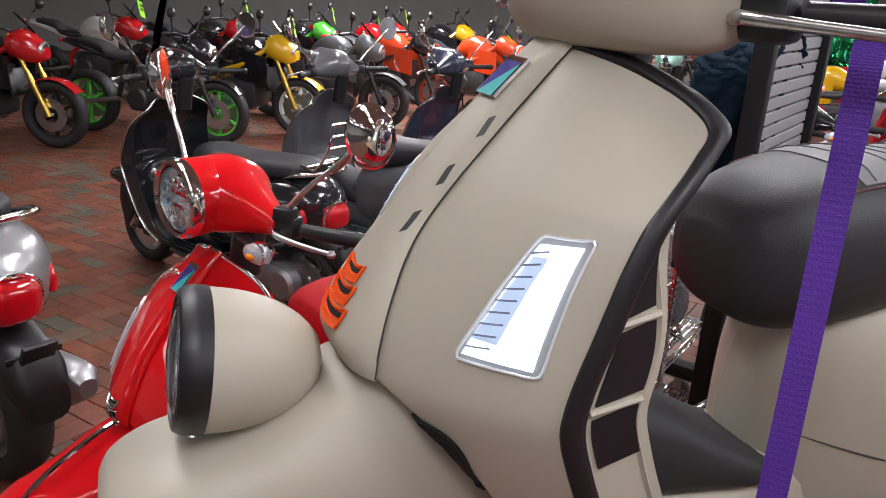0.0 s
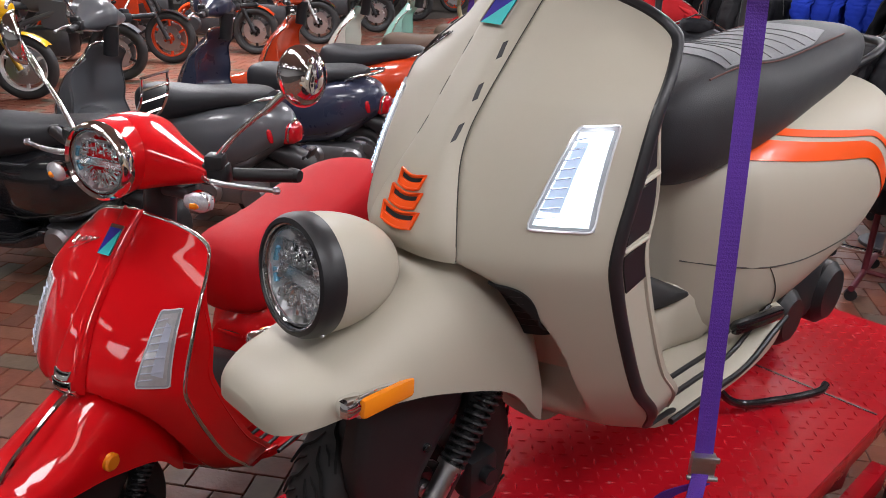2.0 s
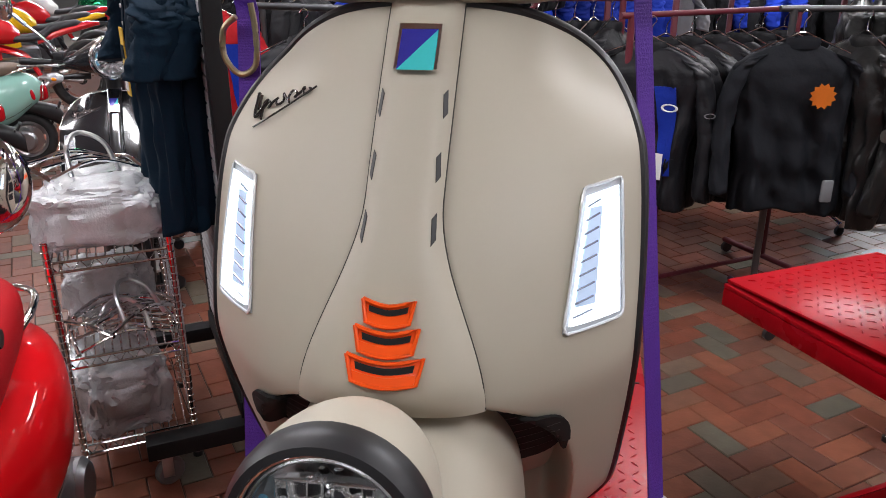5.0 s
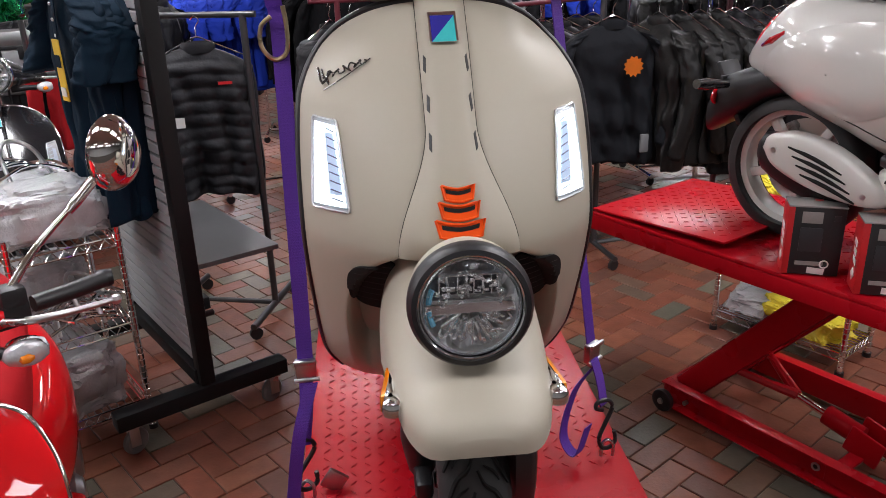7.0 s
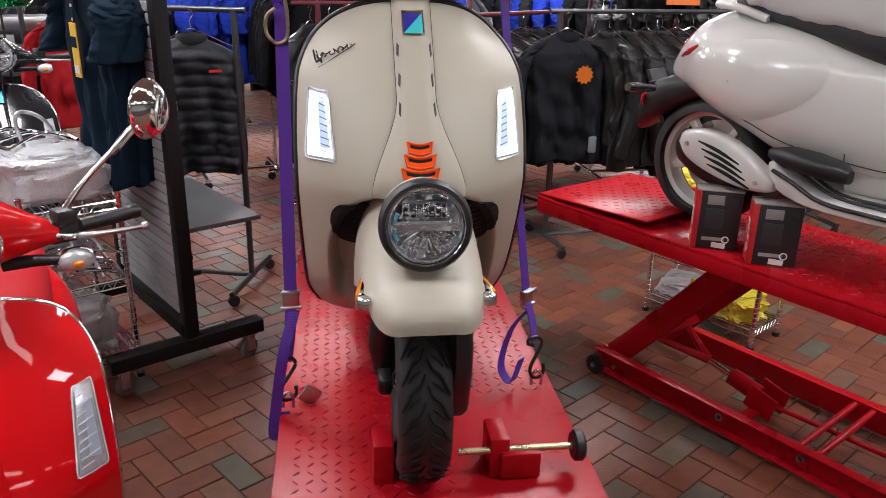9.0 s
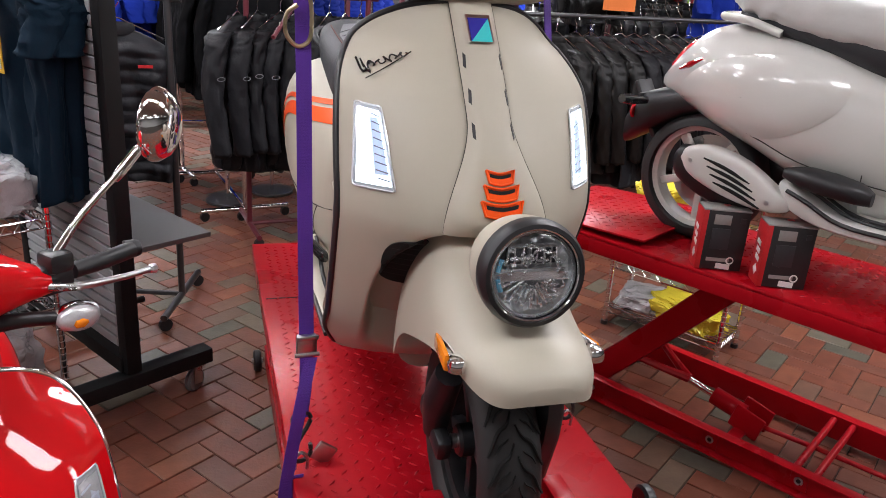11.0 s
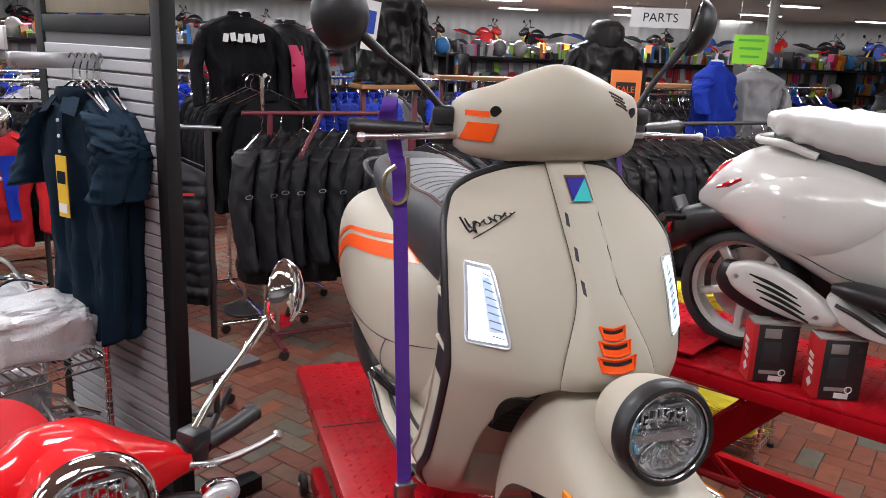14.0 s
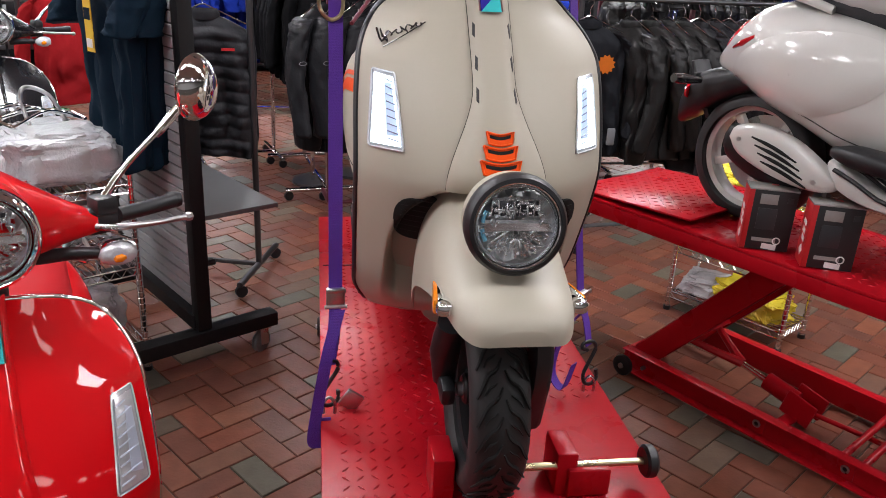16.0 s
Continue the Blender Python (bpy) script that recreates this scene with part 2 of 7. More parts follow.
def text_mesh(body, size, depth, m, parent, material, name="lettering", label="", shear=0.0, bold=0.0):
    cu = bpy.data.curves.new(name, "FONT")
    cu.body, cu.size, cu.extrude, cu.align_x, cu.align_y, cu.shear, cu.offset = body, size, depth, "CENTER", "CENTER", shear, bold
    tmp = bpy.data.objects.new("tmp", cu)
    scene.collection.objects.link(tmp)
    me = bpy.data.meshes.new_from_object(tmp.evaluated_get(bpy.context.evaluated_depsgraph_get()))
    bpy.data.objects.remove(tmp)
    me.transform(m)
    me.materials.clear()
    me.materials.append(material)
    ob = new(name, me)
    ob.parent = parent
    if label:
        ob["label"] = label
    return ob


# ---- scooters ----
SHIELD = [(0.27, 0.40, 0.545, 0.235), (0.33, 0.30, 0.475, 0.262), (0.405, 0.236, 0.400, 0.267), (0.515, 0.172, 0.334, 0.27), (0.635, 0.118, 0.278, 0.272),
          (0.700, 0.098, 0.263, 0.272), (0.815, 0.150, 0.297, 0.272), (0.915, 0.222, 0.348, 0.266), (0.955, 0.255, 0.40, 0.255), (0.99, 0.284, 0.475, 0.236), (1.015, 0.305, 0.555, 0.215),
          (1.04, 0.327, 0.60, 0.186), (1.06, 0.344, 0.63, 0.152), (1.075, 0.358, 0.64, 0.115), (1.084, 0.367, 0.62, 0.075), (1.088, 0.371, 0.60, 0.035)]


def shield_y(x, z, recess=True):
    yc, ye, _ = lerp_table(SHIELD, z)
    y = yc + (ye - yc) * (min(abs(x), 0.29) / 0.265) ** 2.4
    if recess:
        r = ((abs(x) / 0.211) ** 3 + (abs(z - 0.43) / 0.269) ** 3) ** (1 / 3)
        y += (0.01 + 0.18 * smooth01((z - 0.28) / 0.24)) * smooth01((1.0 - r) * 4.6)
    return y


def shield_point(x, z, off=0.0):
    return Vector((x, shield_y(x, z) - off, z))


def shield_patch(corners, n=6, off=0.004, thick=0.006):
    """A four-sided patch that lies on the leg shield, corners as (x, z)."""
    a, b, c, d = [Vector(k) for k in corners]

    def fn(u, v):
        p = (a * (1 - u) + b * u) * (1 - v) + (d * (1 - u) + c * u) * v
        return shield_point(p.x, p.y, off)
    return sheet(fn, span(0, 1, n), span(0, 1, n), thick)


def wheel(parent, y, z, R, width, rimR, rim_mat, name, x=0.0, spokes=5, tread=True, m=None):
    w = thing(name, "", "")
    w.parent = parent
    turn = (m or Matrix()) @ pose(x, y, z, 0, 90, 0)
    h = width / 2
    prof = [(rimR, -h * 0.72), (rimR + 0.012, -h * 0.9), (R - 0.05, -h), (R - 0.028, -h * 0.97), (R - 0.012, -h * 0.78), (R - 0.003, -h * 0.45), (R, 0),
            (R - 0.003, h * 0.45), (R - 0.012, h * 0.78), (R - 0.028, h * 0.97), (R - 0.05, h), (rimR + 0.012, h * 0.9), (rimR, h * 0.72)]
    tyre = part("tyre", lathe(prof, 56, turn, close=True), RUBBER, w)
    if tread:
        bms = []
        for k in range(26):
            a = 2 * math.pi * k / 26
            for s in (-1, 1):
                for f0, f1, turn0, rad in ((0.05, 0.86, 0.0, 0.0042), (0.22, 0.62, 0.11, 0.0026)):
                    pts = []
                    for f in span(f0, f1, 7):
                        rr = R + 0.0004 - 0.025 * max(0, f - 0.30) ** 1.6
                        aa = a + turn0 + 0.10 * (s > 0) + 0.40 * f ** 0.8 + 0.03 * math.sin(9 * f)
                        pts.append((rr * math.cos(aa), rr * math.sin(aa), s * h * f))
                    bms.append(tube(pts, [rad * 0.5, rad, rad, rad * 0.6], 4, 2))
        part("tread_groove", moved(join(*bms), turn), GROOVE, tyre)
    part("rim", lathe([(rimR + 0.006, -h * 0.75), (rimR + 0.004, -h * 0.6), (rimR - 0.018, -h * 0.5), (rimR - 0.022, 0), (rimR - 0.018, h * 0.5), (rimR + 0.004, h * 0.6), (rimR + 0.006, h * 0.75)], 48, turn), rim_mat, w)
    sp = [box(rimR - 0.02, 0.03, 0.03, 0.006, at=((rimR) / 2, 0, 0)) for _ in range(spokes)]
    sp = [moved(b, Matrix.Rotation(2 * math.pi * k / spokes, 4, "Z")) for k, b in enumerate(sp)]
    part("spokes", moved(join(cyl(0.035, 0.09, 20, bevel=0.006), *sp), turn), rim_mat, w)
    part("brake_disc", lathe([(0.05, h * 0.66), (rimR * 0.78, h * 0.66), (rimR * 0.78, h * 0.72), (0.05, h * 0.72)], 40, turn, close=True), STEEL, w)
    part("hub_cap", cyl(0.016, 0.12, 14, turn, 0.004), STEEL, w)
    return w


def mirror(parent, base, head, r, stem_mat, head_mat, face=(0, 1, 0.05), flat=1.0):
    a, b = Vector(base), Vector(head)
    e = part("mirror_stem", tube([a, a + (b - a) * 0.25 + Vector((0, 0, 0.01)), a + (b - a) * 0.72, b], [0.0085, 0.007, 0.006, 0.005], 10), stem_mat, parent)
    part("ferrule", tube([a + (b - a) * 0.55, a + (b - a) * 0.62, a + (b - a) * 0.78, a + (b - a) * 0.82], [0.008, 0.0105, 0.0105, 0.007], 10), stem_mat, parent)
    q = Vector(face).to_track_quat("Z", "Y").to_matrix().to_4x4()
    m = Matrix.Translation(b) @ q @ Matrix.Diagonal((1, flat, 1, 1))
    part("mirror_shell", lathe([(0, -0.042), (r * 0.45, -0.038), (r * 0.8, -0.024), (r * 0.97, -0.006), (r, 0.004), (r * 0.97, 0.008)], 28, m), head_mat, parent)
    part("mirror_glass", lathe([(r * 0.965, 0.006), (0, 0.0065)], 28, m), CHROME, parent)


def lever(parent, pts, material=STEEL):
    part("brake_lever", join(tube(pts, [0.009, 0.008, 0.0065, 0.006], 10), moved(lathe([(0, -0.011), (0.008, -0.008), (0.011, 0), (0.008, 0.008), (0, 0.011)], 14), Matrix.Translation(pts[-1]))), material, parent)


def facet_bowl(r, seg, m, seed):
    """A many-faceted reflector, each facet tilted a little its own way."""
    rnd = random.Random(seed)
    bm = lathe([(r * 0.97, -0.002), (r * 0.88, 0.012), (r * 0.72, 0.022), (r * 0.52, 0.03), (r * 0.3, 0.036), (0.0, 0.04)], seg)
    for v in bm.verts:
        if v.co.xy.length < r * 0.9:
            v.co += Vector((rnd.uniform(-1, 1) * 0.003, rnd.uniform(-1, 1) * 0.003, rnd.uniform(-1, 1) * 0.010))
    return moved(bm, m)


def lamp_insides(parent, m, r, mat_=None):
    """Reflector, upper cells, cross bar, lower fins and clear glass of a round headlamp that faces -z of m; -y of m is up."""
    rnd = random.Random(5)
    part("reflector", facet_bowl(r, 34, m, 3), BOWL, parent, "faceted chrome reflector", smooth=False)
    bar = part("cross_bar", moved(join(
        sheet(lambda u, v: Vector((u * r * 0.93, r * (0.02 + 0.16 * v + 0.05 * u * u), -0.004 + 0.006 * abs(v - 0.5) + 0.008 * u * u)), span(-1, 1, 17), span(-0.5, 0.5, 5), 0.004),
        sheet(lambda u, v: Vector((u * r * 0.80, r * (-0.10 + 0.07 * v + 0.03 * u * u), 0.002 + 0.008 * u * u)), span(-1, 1, 13), span(-0.5, 0.5, 3), 0.004)), m), REFLECT, parent, "bright chrome cross bar")
    part("cell_box", moved(box(r * 1.16, r * 0.40, 0.008, 0.002, at=(0, -r * 0.40, 0.016)), m), LAMPDARK, bar, "dark upper lamp cells")
    cells = []
    for k in range(8):
        x = -r * 0.56 + r * 0.16 * k
        cells.append(box(r * rnd.uniform(0.025, 0.05), r * 0.40, 0.012, 0.001, at=(x, -r * 0.40, 0.010), rot=(rnd.uniform(-12, 12), rnd.uniform(-30, 30), rnd.uniform(-5, 5))))
        if k < 7:
            cells.append(box(r * 0.10, r * rnd.uniform(0.05, 0.16), 0.006, 0.001, at=(x + r * 0.08, -r * rnd.uniform(0.26, 0.54), 0.010), rot=(rnd.uniform(-35, 35), rnd.uniform(-25, 25), 0)))
    cells.append(box(r * 1.18, r * 0.05, 0.010, 0.002, at=(0, -r * 0.62, 0.008), rot=(30, 0, 0)))
    part("cell_dividers", moved(join(*cells), m), REFLECT, bar, "chrome cell dividers", kind="stuff")
    fins = []
    for k in range(-6, 7):
        a = radians(90 - 13.5 * k)
        r0, r1 = r * (0.24 + 0.10 * (k % 2)), r * (0.80 - 0.05 * (k % 3))
        fins.append(box(r1 - r0, r * rnd.uniform(0.05, 0.11), 0.006, 0.001, at=((r0 + r1) / 2 * math.cos(a), (r0 + r1) / 2 * math.sin(a), 0.008), rot=(rnd.uniform(-55, 55), 0, math.degrees(a))))
    for k in range(16):
        a, q = rnd.uniform(0.25, 2.9), r * rnd.uniform(0.3, 0.75)
        fins.append(box(r * rnd.uniform(0.05, 0.13), r * rnd.uniform(0.04, 0.08), 0.005, 0.001, at=(q * math.cos(a), q * math.sin(a), 0.006), rot=(rnd.uniform(-40, 40), rnd.uniform(-40, 40), math.degrees(a))))
    # small convex lumps, added to make sparkles from the lamps
    for k in range(44):
        a, q = rnd.uniform(0, 6.28), r * math.sqrt(rnd.uniform(0.03, 0.72))
        e = r * rnd.uniform(0.022, 0.05)
        blob = lathe([(0, -e), (e * 0.7, -e * 0.7), (e, 0), (e * 0.7, e * 0.7), (0, e)], 9)
        fins.append(moved(blob, Matrix.Translation((q * math.cos(a), q * math.sin(a), 0.004)) @ Matrix.Rotation(rnd.uniform(0, 6.28), 4, "Z") @ Matrix.Diagonal((rnd.uniform(1.0, 3.2), 1.0, 0.8, 1))))
    # up-tilted plates, added as glints that mirror the ceiling
    for k in range(26):
        a, q = rnd.uniform(0, 6.28), r * math.sqrt(rnd.uniform(0.02, 0.66))
        fins.append(box(r * rnd.uniform(0.07, 0.17), r * rnd.uniform(0.06, 0.12), 0.003, 0.001, at=(q * math.cos(a), q * math.sin(a), 0.004), rot=(rnd.uniform(-78, -38), rnd.uniform(-42, 42), rnd.uniform(-25, 25))))
    # bluish glint inside the lamp, put in as pale blue tubes
    for q in (-1, 1):
        part("blue_light_guide", moved(tube([(r * 0.80 * math.cos(a), r * 0.80 * math.sin(a), 0.004) for a in (math.pi + q * 0.10, math.pi + q * 0.28, math.pi + q * 0.46)], r * 0.055, 8, 3, flat=None), m), SKYGLINT, bar, "pale blue glint made as a coloured tube")
    part("lamp_facets", moved(join(*fins), m), REFLECT, bar, "chrome reflector fins and added glint pieces", kind="stuff")
    part("inner_ring", ring(r * 0.93, r * 0.035, 44, 8, m @ Matrix.Translation((0, 0, -0.001))), REFLECT, bar, "bright inner ring")
    g = part("lamp_glass", lathe([(r, 0.0), (r * 0.92, -0.009), (r * 0.6, -0.017), (0.0, -0.021)], 40, m), LAMPGLASS, parent, "clear glass lens")
    g.visible_shadow = False


def badge(parent, x, z, w=0.044, h=0.06, off=0.03, fn=shield_point):
    """The two-coloured maker's plate, drawn as plain shapes."""
    def pt(u, v, o):
        return fn(x + (u - 0.5) * w, z + (v - 0.5) * h, off + o)
    b = part("badge_plate", sheet(lambda u, v: pt(u * 1.16 - 0.08, v * 1.12 - 0.06, 0.0), (0, 1), (0, 1), 0.0045), CHROME, parent, "chrome-edged badge")
    bm = bmesh.new()
    bm.faces.new([bm.verts.new(pt(u, v, 0.0064)) for u, v in ((0, 0), (1, 1), (0, 1))])
    part("badge_blue", bm, BLUEBADGE, b)
    bm = bmesh.new()
    bm.faces.new([bm.verts.new(pt(u, v, 0.0064)) for u, v in ((0, 0), (1, 0), (1, 1))])
    part("badge_teal", bm, TEALBADGE, b)
    return b


def script_bar(parent, x0, z0, x1, z1, material, off=0.006, fn=shield_point):
    """The maker's script, drawn as a plain slanting squiggle."""
    n = 26
    pts = []
    for k in range(n):
        f = k / (n - 1)
        x, z = x0 + (x1 - x0) * f, z0 + (z1 - z0) * f
        amp = 0.0048 if k > 4 else 0.012
        pts.append(fn(x + 0.004 * math.cos(k * 2.1), z + (amp * math.sin(k * 1.55) if k < n - 2 else 0), off))
    part("script_emblem", join(tube(pts, 0.0017, 6, 3), tube([fn(x0 + 0.004, z0 - 0.018, off), fn((x0 + x1) / 2, (z0 + z1) / 2 - 0.012, off), fn(x1 + 0.008, z1 + 0.003, off)], 0.0013, 6, 3), tube([fn(x0 - 0.006, z0 + 0.014, off), fn(x0 + 0.002, z0 - 0.008, off), fn(x0 + 0.018, z0 + 0.012, off)], 0.0024, 6, 3)), material, parent, "slanting script emblem")


def rear_body(parent, paint, stripes=False, w=1.0, pointed=False, full=False):
    rows = [(0.70, 0.10, 0.30, 0.60), (0.76, 0.135, 0.29, 0.68), (0.86, 0.165, 0.29, 0.70), (0.98, 0.205, 0.30, 0.72), (1.12, 0.243, 0.32, 0.76), (1.28, 0.256, 0.35, 0.80), (1.42, 0.235, 0.41, 0.815), (1.54, 0.185, 0.50, 0.80), (1.62, 0.115, 0.56, 0.76), (1.66, 0.04, 0.60, 0.71)]
    if pointed:
        rows = rows[:5] + [(1.28, 0.25, 0.385, 0.775), (1.42, 0.215, 0.43, 0.78), (1.52, 0.16, 0.47, 0.75), (1.60, 0.10, 0.50, 0.68), (1.66, 0.05, 0.52, 0.61), (1.69, 0.015, 0.535, 0.575)]
    pw = 2.5
    if full:
        pw = 3.0
        rows = [(0.80, 0.035, 0.245, 0.62), (0.82, 0.075, 0.245, 0.675), (0.87, 0.125, 0.245, 0.71), (0.93, 0.17, 0.245, 0.725), (0.98, 0.20, 0.248, 0.735), (1.12, 0.238, 0.26, 0.78), (1.28, 0.260, 0.31, 0.82), (1.42, 0.266, 0.355, 0.835), (1.54, 0.255, 0.40, 0.83), (1.63, 0.222, 0.45, 0.81), (1.70, 0.165, 0.50, 0.775), (1.745, 0.095, 0.545, 0.73), (1.76, 0.03, 0.58, 0.69)]
    rows = [(y, ww * w, a, b) for y, ww, a, b in rows]
    body = part("body_shell", y_loft(rows, pw, 44, 6), paint, parent)

    def side(y, f, s=1, off=0.002):
        """A point on the flank: f from 0 (low) to 1 (top)."""
        ww, lo, hi = lerp_table(rows, y)
        a = radians(-78 + 156 * f)
        c, sn = math.cos(a), math.sin(a)
        return Vector((s * (ww * abs(c) ** 0.8 + off), y, (lo + hi) / 2 + ((hi - lo) / 2 + off * 0.6) * math.copysign(abs(sn) ** 0.8, sn)))
    for s in (-1, 1):
        if full:
            continue
        part("panel_seam", tube([side(y, 0.30 - 0.13 * abs(y - 1.2), s, 0.0005) for y in span(0.78, 1.56, 12)], 0.0022, 5, 2), SEAM, body)
        part("panel_seam", tube([side(0.93 - 0.03 * f, f, s, 0.0005) for f in span(0.06, 0.33, 6)], 0.0018, 5, 2), SEAM, body)
    def at_z(y, z, s, off=0.0025):
        ww, lo, hi = lerp_table(rows, y)
        q = max(0.0, 1 - abs((z - (lo + hi) / 2) / ((hi - lo) / 2)) ** pw) ** (1 / pw)
        return Vector((s * (ww * q + off), y, z + off * 0.5))
    for s in (-1, 1) if full else ():
        part("panel_seam", tube([at_z(y, 0.475 - 0.06 * (y - 0.9) - 0.012 * math.cos((y - 1.05) * 9), s, 0.0) for y in span(0.83, 1.70, 16)], 0.0018, 5, 2), SEAM, body)
        part("panel_seam", tube([at_z(1.02 + 0.13 * f - 0.05 * f * f, 0.455 - 0.17 * f, s, 0.0) for f in span(0, 1, 8)], 0.0016, 5, 2), SEAM, body)
        part("tail_vent", tube([at_z(1.42 + 0.12 * f, 0.425 + 0.012 * f, s, -0.001) for f in (0, 0.5, 1)], [0.003, 0.006, 0.008], 8, 3), BLACK, body, "small dark vent")
        part("body_screw", cyl(0.006, 0.004, 10, Matrix.Translation(at_z(1.13, 0.285, s, 0.0)) @ pose(0, 0, 0, 0, 90, 0)), STEEL, body)
    if pointed:
        for s in (-1, 1):
            def cheek(r, a):
                y = 1.29 + 0.29 * r * math.cos(a)
                z = 0.565 + 0.135 * r * math.sin(a) - 0.05 * r * math.cos(a)
                return at_z(y, z, s, 0.002 + 0.013 * (1 - r ** 5))
            part("side_cheek", sheet(cheek, span(0.02, 1, 12), span(0, 2 * math.pi, 41), 0.002), paint, body, "bulged side panel")
            part("tail_reflector", tube([at_z(1.585, 0.612, s, 0.0), at_z(1.53, 0.636, s, 0.0), at_z(1.475, 0.664, s, -0.002)], [0.005, 0.011, 0.006], 8, 4), REDLENS, body, "slim red reflector")
    if stripes:
        for s in (-1, 1):
            part("side_stripe", sheet(lambda u, v: at_z(0.965 + 0.70 * u, 0.742 - 0.06 * u - 0.30 * smooth01((u - 0.50) * 1.4) - 0.040 * v, s), span(0, 1, 30), span(0, 1, 4), 0.001), ORANGE, body, "orange stripe decal")
            part("side_stripe", sheet(lambda u, v: at_z(0.985 + 0.70 * u, 0.764 - 0.06 * u - 0.30 * smooth01((u - 0.52) * 1.4) - 0.014 * v, s), span(0, 1, 30), span(0, 1, 3), 0.001), ORANGE, body, "thin orange stripe decal")
    return body, side


def build_seat(parent, main, piping=None, top=None, dy=0.0, dz=0.0, tall=0.0, long=1.0, crown=0.0):
    rows = [(0.63, 0.05, 0.745, 0.80), (0.66, 0.105, 0.67, 0.845), (0.73, 0.14, 0.64, 0.868), (0.86, 0.158, 0.655, 0.868), (1.0, 0.166, 0.685, 0.862), (1.18, 0.165, 0.735, 0.876), (1.34, 0.155, 0.775, 0.888), (1.46, 0.125, 0.80, 0.885), (1.53, 0.06, 0.825, 0.87)]
    rows = [(0.63 + (y - 0.63) * long + dy, w * (1 + tall), lo + dz, hi + dz + crown * smooth01((y - 0.62) / 0.25) + tall * (0.4 + 0.5 * smooth01((y - 0.7) / 0.7))) for y, w, lo, hi in rows]
    seat = part("seat", y_loft(rows, 2.9, 36, 5), main, parent)

    def topz(x, y, off=0.002):
        w, lo, hi = lerp_table(rows, y)
        q = max(0.0, 1 - (abs(x) / w) ** 2.9) ** (1 / 2.9)
        return Vector((x, y, (lo + hi) / 2 + (hi - lo) / 2 * q + off))
    if top:
        part("seat_top_panel", sheet(lambda u, v: topz((0.72 * u) * lerp_table(rows, 0.86 + 0.52 * v)[0] * (1 - 0.25 * max(0, v - 0.75) * 4), 0.86 + 0.52 * v), span(-1, 1, 15), span(0, 1, 22), 0.004), top, seat, "grey quilted top panel")
        for k in range(8):
            y = 0.90 + k * 0.055
            part("seat_stitch", tube([topz(u * 0.7 * lerp_table(rows, y)[0], y - 0.02 * u * u, 0.0045) for u in span(-1, 1, 9)], 0.0011, 5, 1), STITCH, seat)
    if piping:
        for s in (-1, 1):
            part("seat_piping", tube([topz(s * 0.76 * lerp_table(rows, y)[0], y, 0.002) for y in span(0.80, 1.42, 12)], 0.002, 5, 2), piping, seat)
    return seat


def footboard(parent, paint):
    fb = part("floorboard", y_loft([(0.50, 0.15, 0.235, 0.285), (0.58, 0.225, 0.222, 0.262), (0.75, 0.24, 0.215, 0.255), (0.98, 0.24, 0.215, 0.275), (1.10, 0.235, 0.25, 0.335), (1.14, 0.20, 0.28, 0.33)], 7, 32, 4), paint, parent)
    for s in (-1, 1):
        for x, y0, y1 in ((0.205, 0.58, 1.08), (0.165, 0.56, 1.0), (0.125, 0.54, 0.70)):
            part("rubber_strip", tube([(s * x, y, 0.262 + 0.075 * smooth01((y - 0.88) / 0.22) + (0.035 * smooth01((0.56 - y) / 0.08))) for y in span(y0, y1, 8)], 0.006, 8, 2), BLACK, fb)
        part("sill_trim", tube([(s * 0.243, y, 0.245 + 0.07 * smooth01((y - 0.90) / 0.22)) for y in span(0.60, 1.10, 8)], 0.007, 8, 2), BLACK, fb)
    tun = part("centre_tunnel", y_loft([(0.40, 0.115, 0.24, 0.52), (0.50, 0.115, 0.24, 0.46), (0.62, 0.114, 0.24, 0.43), (0.74, 0.114, 0.24, 0.42), (0.82, 0.11, 0.24, 0.44), (0.92, 0.14, 0.24, 0.46)], 3.2, 24, 4), paint, parent)
    part("tunnel_mat", y_loft([(0.42, 0.122, 0.40, 0.62), (0.52, 0.121, 0.40, 0.60), (0.60, 0.120, 0.398, 0.56), (0.70, 0.119, 0.392, 0.495), (0.78, 0.117, 0.388, 0.448), (0.85, 0.112, 0.39, 0.415)], 3.2, 24, 3), MATGREY, tun, "black rubber tunnel cover")
    return fb


